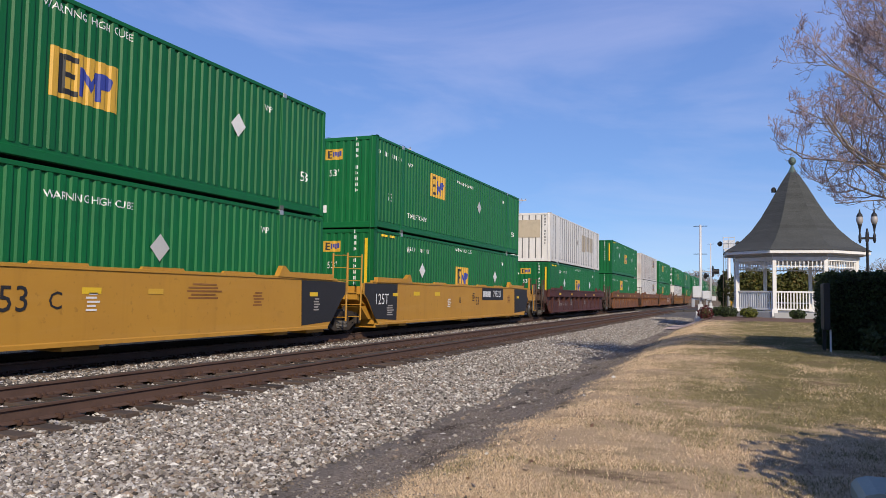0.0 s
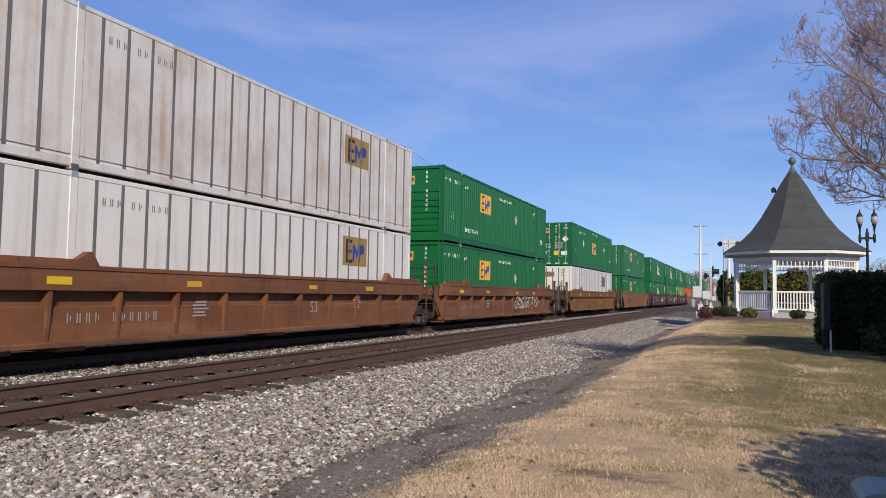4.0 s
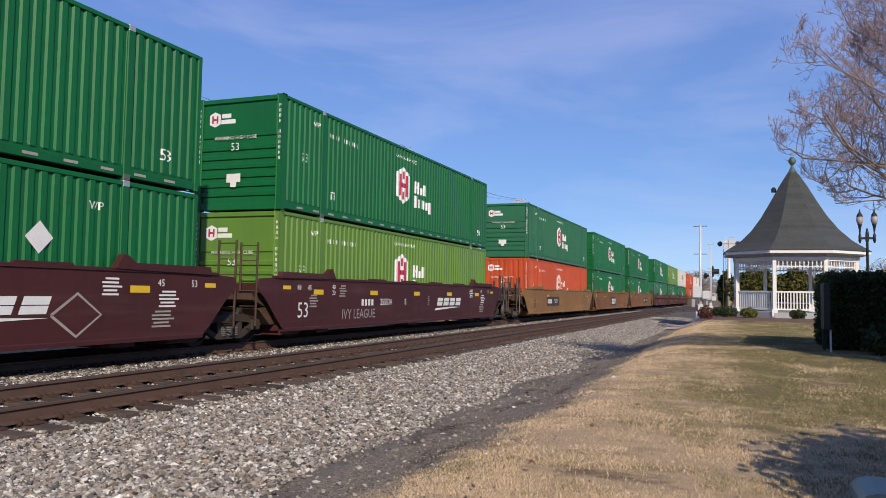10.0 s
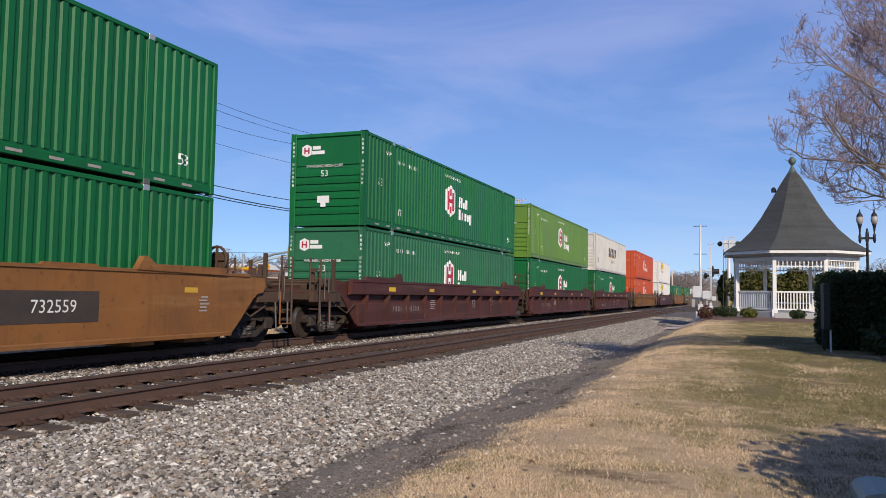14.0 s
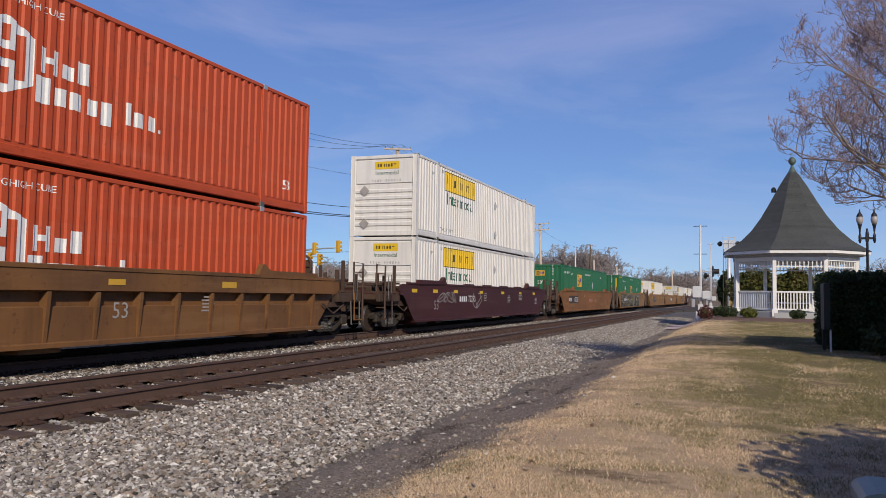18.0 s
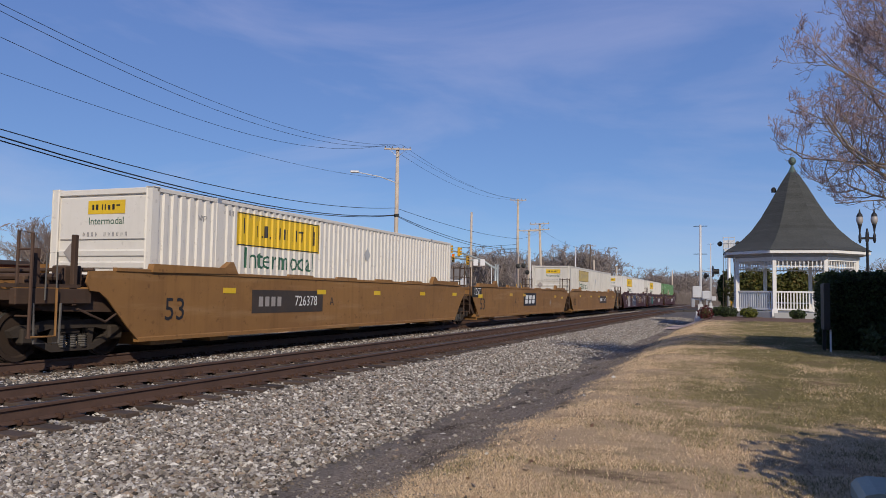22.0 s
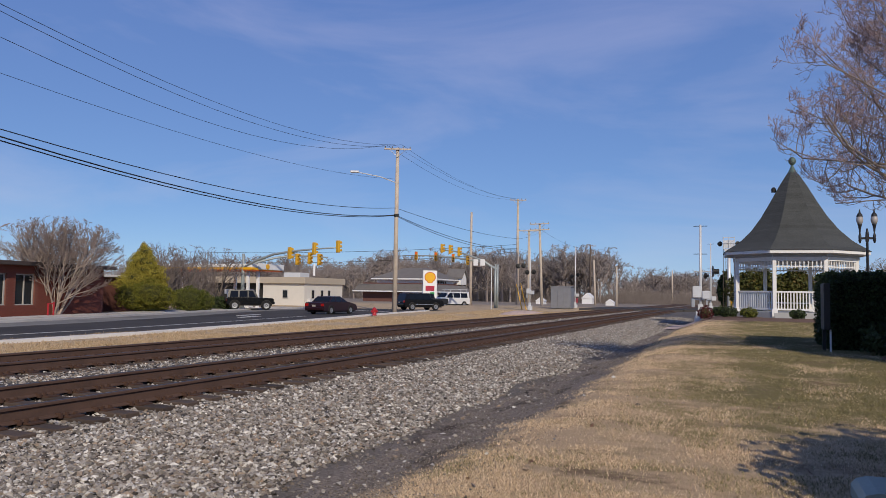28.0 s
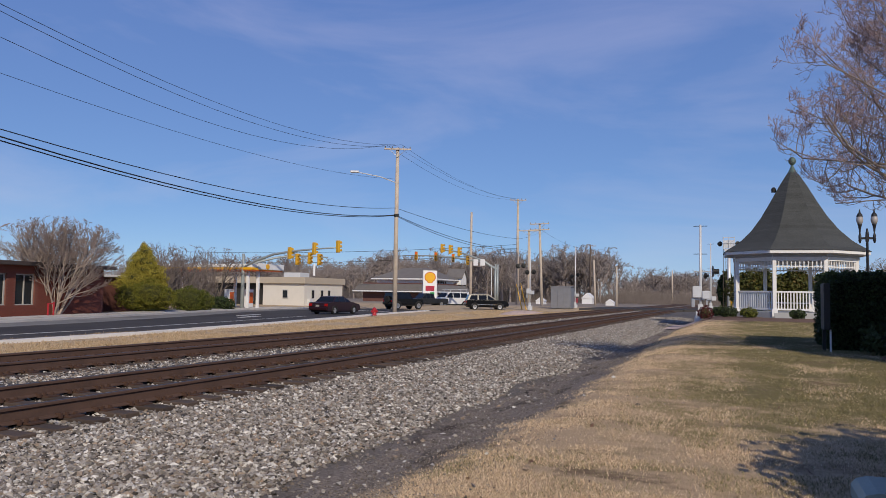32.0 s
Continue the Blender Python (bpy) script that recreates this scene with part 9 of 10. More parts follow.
# ---------------------------------------------------------------- traffic signals
def signal_head(parent, x, y, z, turn, lit=False):
    h = part("signal_head", Build().box(-0.19, 0.19, -0.12, 0.12, -0.56, 0.56, 0.03), M["signal_yellow"], parent)
    h.matrix_basis = pose(x, y, z, 0, 0, turn)
    for k, dz in enumerate((0.36, 0.0, -0.36)):
        v = part("visor", once(("visor", k), lambda dz=dz: Build().prism([(0.15 * math.cos(radians(a)), dz + 0.15 * math.sin(radians(a))) for a in range(-30, 211, 30)] + [(-0.11, dz - 0.05), (-0.12, dz + 0.08), (0, dz + 0.13), (0.12, dz + 0.08), (0.11, dz - 0.05)], -0.36, -0.12, "y").mesh("visor", M["signal_yellow"])), None, h)
        part("lens", once(("lens", k, lit and k == 0), lambda dz=dz, k=k: Build().prism([(0.11 * math.cos(radians(a)), dz + 0.11 * math.sin(radians(a))) for a in range(0, 360, 30)], -0.15, -0.12, "y").mesh("lens", M["lens_red"] if lit and k == 0 else M["lens_off"])), None, h, "glowing red lens" if lit and k == 0 else "")
    return h


s1 = thing("traffic_signal", pose(0, 0, 0), "curved steel mast arms with yellow traffic signals", "traffic light", "traffic signals")
part("mast", Build().tube([(-45.2, 62.3, STREET_Z - 0.2), (-45.2, 62.3, 3.0), (-45.2, 62.3, 5.0)], [0.20, 0.17, 0.14], 10), M["mast_green"], s1, smooth=True)
part("mast_arm", Build().tube([(-45.2, 62.3, 3.6), (-43.6, 62.2, 4.35), (-41.6, 62.1, 4.92), (-39.3, 62.0, 5.2), (-37.0, 62.0, 5.38), (-34.3, 62.0, 5.52)], [0.14, 0.13, 0.12, 0.10, 0.08, 0.06], 8), M["mast_green"], s1, smooth=True)
part("mast_arm", Build().tube([(-45.2, 62.3, 3.5), (-44.6, 63.6, 4.2), (-43.4, 65.2, 4.75), (-41.2, 66.0, 5.0), (-38.0, 66.0, 4.8)], [0.13, 0.12, 0.11, 0.08, 0.06], 8), M["mast_green"], s1, smooth=True)
for x, y, z, tr in ((-39.75, 61.9, 5.0, 160), (-37.1, 61.9, 5.42, 160), (-34.6, 61.9, 5.58, 160), (-41.4, 65.9, 4.62, 70), (-40.0, 65.9, 4.72, 70), (-38.9, 65.9, 4.6, 70)):
    signal_head(s1, x, y, z, tr)
s2 = thing("traffic_signal", pose(0, 0, 0), "curved steel mast arms with yellow traffic signals, some red", "traffic light", "traffic signals")
for y in (91.0, 91.9):
    part("mast", Build().tube([(-28.7, y, -0.4), (-28.7, y, 5.2)], [0.15, 0.11], 10), M["mast_green"], s2, smooth=True)
part("mast_arm", Build().tube([(-28.7, 91, 4.6), (-30.3, 91, 5.6), (-32.3, 91, 6.35), (-34.0, 91, 6.8), (-36.2, 91, 7.05)], [0.16, 0.14, 0.12, 0.10, 0.07], 8), M["mast_green"], s2, smooth=True)
part("mast_arm", Build().tube([(-28.7, 91.9, 4.6), (-31.0, 93, 5.5), (-35.0, 93, 6.15), (-38.5, 93, 6.38), (-42.2, 93, 6.42)], [0.16, 0.14, 0.11, 0.09, 0.06], 8), M["mast_green"], s2, smooth=True)
for x, y, z, tr, lit in ((-33.5, 90.8, 6.75, 90, False), (-34.7, 90.8, 7.05, 90, False), (-35.8, 90.8, 7.2, 90, False), (-33.0, 92.8, 5.75, 30, False), (-35.0, 92.8, 6.05, 15, True), (-37.4, 92.8, 6.28, 15, True), (-40.2, 92.8, 6.36, 15, True)):
    signal_head(s2, x, y, z, tr, lit)
for x in (-31.2, -30.3):
    part("sign_plate", Build().box(x - 0.3, x + 0.3, 90.7, 90.74, 5.0, 5.8, 0.01), M["canopy_white"], s2, "small white sign plate")

# ---------------------------------------------------------------- level crossing
def crossing_mast(m, height, label, lamps, box_z, ants=(0.98,)):
    t = thing("crossing_signal", m, label, "crossing signal", "level crossing signals")
    part("mast", Build().tube([(0, 0, -0.2), (0, 0, height)], [0.075, 0.055], 10), M["aluminium"], t, smooth=True)
    part("foot", Build().lathe([(0.28, -0.1), (0.28, 0.12), (0.16, 0.3), (0.12, 0.55)], 10), M["aluminium"], t)
    for a in ants:
        part("rung", Build().tube([(-0.32, 0, height * a), (0.32, 0, height * a)], 0.018, 6), M["signal_dark"], t)
    part("relay_box", Build().box(-0.36, 0.06, -0.2, 0.2, box_z - 0.28, box_z + 0.28, 0.02), M["aluminium"], t)
    part("gate_motor", Build().box(0.08, 0.45, -0.25, 0.25, box_z - 0.35, box_z + 0.05, 0.03), M["aluminium"], t)
    part("gate_base", Build().box(-0.22, 0.26, -0.22, 0.22, 0.05, 0.42, 0.03).box(-0.12, 0.12, -0.14, 0.14, 0.42, 0.75, 0.02), M["aluminium"], t)
    part("counterweight", Build().box(-0.42, -0.26, -0.09, 0.09, box_z - 0.75, box_z - 0.30, 0.02).box(-0.34, 0.20, -0.03, 0.03, box_z - 0.40, box_z - 0.32), M["steel"], t)
    part("conduit", Build().tube([(0.10, 0.06, 0.3), (0.11, 0.07, box_z - 0.2)], 0.022, 6), M["signal_dark"], t)
    if lamps:
        z = lamps[0][2]
        part("lamp_arm", Build().tube([(min(-0.3, *[q[0] for q in lamps], 0), 0, z), (max(0.3, *[q[0] for q in lamps], 0), 0, z)], 0.03, 6), M["aluminium"], t)
    for s in lamps:
        disc = part("flasher", Build().lathe([(0.28, 0.0), (0.28, 0.03), (0.12, 0.06), (0.11, 0.2)], 16).turned(pose(s[0], s[1], s[2], 90, 0, s[3])), M["signal_dark"], t, "dark round lamp backing")
        part("hood", Build().lathe([(0.11, 0.02), (0.12, 0.3)], 12).turned(pose(s[0], s[1] - 0.05, s[2], 90, 0, s[3])), M["signal_dark"], disc)
    return t


crossing_mast(pose(-2.0, 39.4, 0.36), 4.62, "bare aluminium crossing mast with relay boxes", [(0.55, 0.1, 2.35, 100)], 1.35, (0.985, 0.69, 0.46))
crossing_mast(pose(-2.88, 74.2, 0.25), 6.2, "aluminium crossing mast with relay boxes", [(-0.45, 0, 3.2, 60)], 1.3, (0.985, 0.62))
crossing_mast(pose(-22.45, 84.1, -0.15), 6.85, "aluminium crossing mast with flashers and relay box", [(-1.4, 0, 4.85, 20), (-0.75, 0, 4.9, 20), (-0.35, 0, 4.15, 40), (0.4, 0, 4.2, 40)], 2.05, ())
crossing_mast(pose(-20.6, 100.0, -0.1), 8.0, "aluminium crossing mast with flashers", [(-0.5, 0, 4.1, 60), (0.3, 0, 4.3, 60)], 1.8, (0.99,))
ct = thing("cantilever_signal", pose(-1.1, 62.0, 0.45), "silver signal mast with a basket and flashers on top", "crossing signal", "level crossing signals")
part("mast", Build().tube([(0, 0, -0.3), (0, 0, 4.6)], [0.14, 0.12], 12), M["aluminium"], ct, smooth=True)
part("ladder", Build().tube([(-0.22, 0, 0.3), (-0.22, 0, 5.0)], 0.02, 5).tube([(-0.40, 0, 0.3), (-0.40, 0, 5.0)], 0.02, 5), M["dark_pole_wood"], ct)
part("basket", Build().prism([(-0.18, 4.35), (0.18, 4.35), (0.40, 4.72), (-0.40, 4.72)], -0.35, 0.35, "y"), M["aluminium"], ct)
for x, y in ((-0.40, -0.35), (0.40, -0.35), (-0.40, 0.35), (0.40, 0.35), (0, -0.35)):
    part("basket_post", Build().tube([(x, y, 4.7), (x, y, 5.62)], 0.025, 5), M["aluminium"], ct)
for z in (5.15, 5.55):
    part("basket_rail", Build().tube([(-0.40, 0.35, z), (-0.40, -0.35, z), (0.40, -0.35, z), (0.40, 0.35, z)], 0.025, 5), M["aluminium"], ct)
part("basket_panel", Build().box(-0.36, 0.36, -0.32, -0.29, 4.75, 5.35), M["aluminium"], ct)
part("lamp_arm", Build().tube([(-0.62, 0, 5.1), (0.62, 0, 5.1)], 0.035, 6), M["aluminium"], ct)
for x in (-0.62, 0.62):
    part("flasher", Build().lathe([(0.20, 0.0), (0.20, 0.03), (0.10, 0.06), (0.09, 0.22)], 14).turned(pose(x, 0, 5.1, 90, 0, 30 if x > 0 else -40)), M["signal_dark"], ct)
part("marker_post", Build().box(0.1, 0.24, -1.2, -1.06, 0.0, 1.2, 0.02), M["signal_yellow"], ct, "yellow bollard")
cab = thing("signal_cabinet", pose(-20.9, 92.8, -0.12), "plain grey metal signal cabinet beside the tracks", "cabinet")
M["cabinet_grey"] = mat("cabinet_grey", (0.30, 0.30, 0.31), 0.45, 0.5, stain=1.5, amount=0.4)
part("body", Build().box(-1.25, 1.2, 0, 2.4, 0.0, 2.62, 0.03), M["cabinet_grey"], cab)
part("roof", Build().box(-1.32, 1.27, -0.08, 2.5, 2.62, 2.72, 0.02), M["cabinet_grey"], cab)
part("door", Build().box(-0.4, 0.5, -0.03, 0.0, 0.15, 2.3, 0.01), M["cabinet_grey"], cab)
for x, y, hgt, c in ((-24.0, 86.5, 1.5, "signal_yellow"), (-23.3, 85.8, 1.6, "signal_yellow")):
    solid("gate_brace", Build().tube([(x, y, -0.3), (x - 0.8, y + 0.3, hgt + 1.2)], 0.06, 6), M[c], "yellow guy guard leaning against a pole", "guy guard", group="guy guards")
tr = thing("white_hut", pose(-28.6, 150, -0.1), "small white gabled hut far beyond the crossing", "hut")
part("wall", Build().box(-1, 1, 0, 3, 0, 1.2), M["canopy_white"], tr)
part("roof", Build().prism([(-1.2, 1.1), (1.2, 1.1), (0, 2.2)], -0.2, 3.2, "y"), M["canopy_white"], tr)
for x, y, s in ((-32.4, 128, 0.55), (-20.7, 128, 0.5)):
    ht = thing("white_hut", pose(x, y, -0.15) @ Matrix.Scale(s, 4), "small white gabled shed far beyond the crossing", "hut")
    part("wall", Build().box(-1.3, 1.3, 0, 3, 0, 1.3), M["canopy_white"], ht)
    part("roof", Build().prism([(-1.5, 1.2), (1.5, 1.2), (0, 2.3)], -0.2, 3.2, "y"), M["canopy_white"], ht)
tr = thing("red_trailer", pose(-26.5, 122, -0.1), "low red equipment trailer beyond the crossing", "trailer")
part("bed", Build().box(-1.2, 1.2, 0, 3, 0.4, 1.2, 0.05), M["hydrant_red"], tr)
for x in (-1.1, 1.1):
    part("wheel", Build().lathe([(0.36, -0.1), (0.36, 0.1)], 12).turned(pose(x, 1.0, 0.36, 0, 90, 0)), M["under_dark"], tr)
for x, y, c, r, h in ((-26.0, 52.3, "hydrant_red", 0.16, 0.75),):
    hyd = thing("fire_hydrant", pose(x, y, STREET_Z + 0.05), "red fire hydrant in the dry verge", "hydrant")
    part("barrel", Build().lathe([(0.2, 0), (0.2, 0.06), (r, 0.08), (r, 0.42), (0.2, 0.45), (0.19, 0.49), (0.1, 0.57), (0.04, 0.62)], 12), M[c], hyd, smooth=True)
    part("outlet", Build().tube([(-0.26, 0, 0.32), (0.26, 0, 0.32)], 0.075, 8), M[c], hyd)
    part("outlet", Build().tube([(0, -0.28, 0.3), (0, 0, 0.3)], 0.09, 8), M[c], hyd)
sp = thing("sign_post", pose(-27.6, 86.0, -0.3), "thin silver sign post on the verge", "sign post")
part("post", Build().tube([(0, 0, -0.2), (0, 0, 5.0)], 0.05, 6), M["aluminium"], sp)

# twin street lamp behind the hedge
lp = thing("street_lamp", pose(3.55, 27.0, 0.45), "black twin street lamp with acorn glass globes", "street lamp")
part("post", Build().lathe([(0.13, 0), (0.13, 0.3), (0.075, 0.6), (0.045, 1.0), (0.036, 3.0), (0.05, 3.05), (0.02, 3.2)], 12), M["lamp_black"], lp, smooth=True)
part("crossbar", Build().box(-0.20, 0.20, -0.022, 0.022, 2.86, 2.93, 0.01).box(-0.05, 0.05, -0.045, 0.045, 2.78, 3.04, 0.02), M["lamp_black"], lp)
for s in (-1, 1):
    part("arm", Build().lathe([(0.02, 2.74), (0.045, 2.82), (0.042, 2.98), (0.022, 3.06), (0.032, 3.18), (0.055, 3.30), (0.07, 3.34)], 10, (s * 0.20, 0, 0)), M["lamp_black"], lp, smooth=True)
    part("globe", Build().lathe([(0.065, 3.34), (0.098, 3.43), (0.10, 3.50), (0.085, 3.57)], 14, (s * 0.20, 0, 0)), M["lamp_glass"], lp, "pale glass acorn globe", True)
    part("globe_cap", Build().lathe([(0.095, 3.57), (0.075, 3.64), (0.03, 3.70), (0.012, 3.80)], 10, (s * 0.20, 0, 0)), M["lamp_black"], lp)

# ---------------------------------------------------------------- vehicles
CAR_PAINT = {
    "maroon": mat("car_paint_maroon", (0.022, 0.007, 0.010), 0.35, 0.0, spec=0.35, amount=0.2, bump=0),
    "black": mat("car_paint_black", (0.006, 0.006, 0.007), 0.14, 0.0, spec=0.35, amount=0.2, bump=0),
    "white": mat("car_paint_white", (0.66, 0.66, 0.66), 0.35, amount=0.2, bump=0),
    "grey": mat("car_paint_charcoal", (0.02, 0.021, 0.024), 0.4, 0.0, spec=0.35, amount=0.2, bump=0),
}
M["tyre"] = mat("tyre_rubber", (0.015, 0.015, 0.015), 0.9)
M["rim"] = mat("alloy_rim", (0.42, 0.42, 0.43), 0.35, 0.7, amount=0.3)
M["tail_light"] = mat("tail_light_red", (0.35, 0.01, 0.01), 0.25, bump=0)
M["head_light"] = mat("head_light_clear", (0.55, 0.55, 0.55), 0.15, bump=0)
M["chrome"] = mat("chrome_trim", (0.55, 0.55, 0.56), 0.25, 0.8, bump=0)
CAR_WHEELS = {}


def vehicle(name, m, paint, label, body, cabin, width, wheels, r, extras=(), glass_gap=0.07):
    """Forward is +y. body, cabin: side outlines (y, z); the cabin leans in towards its roof."""
    t = thing(name, m, label, "vehicle")
    P = CAR_PAINT[paint]
    w = width / 2
    # body with arched wheel openings
    low = min(z for y, z in body)
    part("body", Build().prism(body, -w, w, "x"), P, t)
    top = max(z for y, z in cabin)
    base = min(z for y, z in cabin)
    b = Build()
    n = len(cabin)
    for s in (-1, 1):
        for y, z in cabin:
            b.v.append((s * (w - 0.06 - 0.16 * (z - base) / (top - base)), y, z))
    b.f.append(tuple(reversed(range(n))))
    b.f.append(tuple(n + k for k in range(n)))
    for k in range(n):
        k2 = (k + 1) % n
        b.f.append((k, k2, n + k2, n + k))
    cab_ = part("cabin", b, P, t)
    # side glass, set a little proud of the cabin sides
    ys = [y for y, z in cabin]
    y0, y1 = min(ys), max(ys)
    inner = [((y - (y0 + y1) / 2) * (1 - 2 * glass_gap) + (y0 + y1) / 2, base + 0.05 + (z - base) * 0.80) for y, z in cabin]
    for s in (-1, 1):
        g = Build()
        pts = [(s * (w - 0.06 - 0.16 * (z - base) / (top - base) + 0.006), y, z) for y, z in inner]
        g.v, g.f = pts, [tuple(range(len(pts)))]
        part("side_window", g, M["car_glass"], cab_, "dark tinted glass")
        for u in (0.36, 0.66):
            yy = y0 + (y1 - y0) * u
            part("pillar", Build().quad((s * (w - 0.05), yy - 0.05, base + 0.03), (s * (w - 0.05), yy + 0.05, base + 0.03), (s * (w - 0.195), yy + 0.05, top - 0.05), (s * (w - 0.195), yy - 0.05, top - 0.05)), P, cab_)
        part("side_trim", Build().box(s * w - 0.01, s * w + 0.012, body[0][0] + 0.5, -body[0][0] - 0.5, low + 0.16, low + 0.22), M["chrome"] if "suv" in name else P, t)
    for end in (0, -1):
        (ya, za), (yb, zb) = (cabin[0], cabin[1]) if end == 0 else (cabin[-1], cabin[-2])
        f = Build()
        e = -0.008 if end == 0 else 0.008
        wa = w - 0.10
        f.quad((-wa, ya + (yb - ya) * 0.12 + e, za + (zb - za) * 0.12), (wa, ya + (yb - ya) * 0.12 + e, za + (zb - za) * 0.12), (wa - 0.14, ya + (yb - ya) * 0.88 + e, za + (zb - za) * 0.88), (-wa + 0.14, ya + (yb - ya) * 0.88 + e, za + (zb - za) * 0.88))
        part("rear_window" if end == 0 else "windscreen", f, M["car_glass"], cab_, "dark glass")
    rows = CAR_WHEELS.setdefault(t.name, [])
    for y in wheels:
        for s in (-1, 1):
            wh = part("wheel", once(("tyre", r), lambda: Build().lathe([(r * 0.62, -0.11), (r * 0.96, -0.11), (r, -0.07), (r, 0.07), (r * 0.96, 0.11), (r * 0.62, 0.11)], 20).turned(pose(0, 0, 0, 0, 90, 0)).mesh("wheel", M["tyre"])), None, t)
            wh.matrix_basis = pose(s * (w - 0.09), y, r)
            part("rim", once(("rim", r, s), lambda s=s: Build().lathe([(r * 0.64, 0.0), (r * 0.60, 0.05), (r * 0.2, 0.03), (r * 0.15, 0.06)], 14).turned(pose(s * 0.075, 0, 0, 0, 90 * s, 0)).box(s * 0.09, s * 0.125, -r * 0.55, r * 0.55, -0.03, 0.03).box(s * 0.09, s * 0.125, -0.03, 0.03, -r * 0.55, r * 0.55).mesh("rim", M["rim"])), None, wh)
            part("arch", Build().tube([(s * (w + 0.002), y + (r + 0.05) * math.cos(radians(a)), r + (r + 0.05) * math.sin(radians(a))) for a in range(0, 181, 20)], 0.035, 6), M["under_dark"], t)
            rows.append((wh, r))
    ye, yf = min(y for y, z in body), max(y for y, z in body)
    zm = base - 0.22
    for s in (-1, 1):
        part("tail_light", Build().box(s * (w - 0.30), s * (w - 0.02), ye - 0.015, ye + 0.06, zm - 0.08, zm + 0.12, 0.01), M["tail_light"], t)
        part("head_light", Build().box(s * (w - 0.36), s * (w - 0.05), yf - 0.06, yf + 0.012, zm - 0.12, zm + 0.04, 0.01), M["head_light"], t)
    part("rear_bumper", Build().box(-w + 0.03, w - 0.03, ye - 0.09, ye + 0.05, low + 0.05, low + 0.28, 0.04), P, t)
    part("front_bumper", Build().box(-w + 0.03, w - 0.03, yf - 0.05, yf + 0.09, low + 0.05, low + 0.28, 0.04), P, t)
    part("number_plate", Build().box(-0.16, 0.16, ye - 0.10, ye - 0.09, low + 0.32, low + 0.46), M["dim_ink"], t, "pale blank plate")
    part("underside", Build().box(-w + 0.1, w - 0.1, ye + 0.2, yf - 0.2, low - 0.12, low + 0.05), M["under_dark"], t)
    return t


sedan_car = vehicle("sedan", pose(-30.9, 55.0, STREET_Z, 0, 0, -4), "maroon", "dark maroon four-door saloon waiting in the street",
    [(-2.4, 0.28), (-2.42, 0.62), (-2.35, 0.92), (-1.4, 0.98), (1.2, 0.96), (2.2, 0.78), (2.4, 0.60), (2.38, 0.28)], [(-1.65, 0.95), (-1.05, 1.40), (0.15, 1.42), (1.15, 0.94)], 1.78, (-1.42, 1.40), 0.32)
suv_car = vehicle("suv", pose(-31.6, 74, STREET_Z, 0, 0, -35), "black", "black sport utility vehicle turning at the junction",
    [(-2.35, 0.42), (-2.4, 0.8), (-2.32, 1.12), (1.1, 1.12), (2.2, 1.05), (2.4, 0.85), (2.38, 0.42)], [(-2.32, 1.10), (-2.05, 1.74), (0.2, 1.78), (1.15, 1.10)], 1.9, (-1.45, 1.42), 0.38)
part("roof_rack", Build().tube([(-0.62, -1.8, 1.80), (-0.62, 0.0, 1.84)], 0.03, 6).tube([(0.62, -1.8, 1.80), (0.62, 0.0, 1.84)], 0.03, 6), M["chrome"], suv_car)
jeep_car = vehicle("off_roader", pose(-42, 60, STREET_Z, 0, 0, -40), "black", "boxy black off-road car leaving the forecourt",
    [(-2.0, 0.52), (-2.05, 1.05), (-1.95, 1.15), (0.6, 1.15), (2.0, 1.10), (2.1, 1.0), (2.1, 0.55)], [(-1.98, 1.12), (-1.90, 1.82), (0.35, 1.84), (0.72, 1.12)], 1.84, (-1.35, 1.45), 0.42)
part("spare_wheel", Build().lathe([(0.40, -0.1), (0.40, 0.1), (0.15, 0.13)], 18).turned(pose(0, -2.15, 1.05, 90, 0, 0)), M["tyre"], jeep_car)
van_car = vehicle("work_van", pose(-38.4, 101.0, STREET_Z, 0, 0, 150), "white", "white work van with a ladder rack standing in traffic",
    [(-2.7, 0.40), (-2.75, 1.0), (-2.7, 1.25), (1.6, 1.25), (2.5, 1.12), (2.65, 0.9), (2.6, 0.40)], [(-2.7, 1.22), (-2.66, 2.02), (1.0, 2.05), (1.75, 1.22)], 1.98, (-1.7, 1.75), 0.37)
part("ladder_rack", Build().tube([(-0.7, -2.4, 2.05), (-0.7, -2.4, 2.4), (0.7, -2.4, 2.4), (0.7, -2.4, 2.05)], 0.03, 6).tube([(-0.7, 0.6, 2.05), (-0.7, 0.6, 2.4), (0.7, 0.6, 2.4), (0.7, 0.6, 2.05)], 0.03, 6).tube([(-0.7, -2.5, 2.42), (-0.7, 1.0, 2.42)], 0.03, 6).tube([(0.7, -2.5, 2.42), (0.7, 1.0, 2.42)], 0.03, 6), M["aluminium"], van_car)
pick_car = vehicle("pickup_truck", pose(-40.3, 97.0, STREET_Z, 0, 0, 145), "grey", "charcoal pickup truck standing in traffic",
    [(-2.8, 0.50), (-2.82, 1.10), (-0.6, 1.14), (1.2, 1.14), (2.6, 1.08), (2.8, 0.9), (2.78, 0.50)], [(-0.75, 1.12), (-0.55, 1.80), (0.75, 1.82), (1.45, 1.12)], 1.95, (-1.75, 1.75), 0.40)
part("grille", Build().box(-0.6, 0.6, 2.78, 2.83, 0.72, 1.02, 0.02), M["chrome"], pick_car, "pale chrome grille")

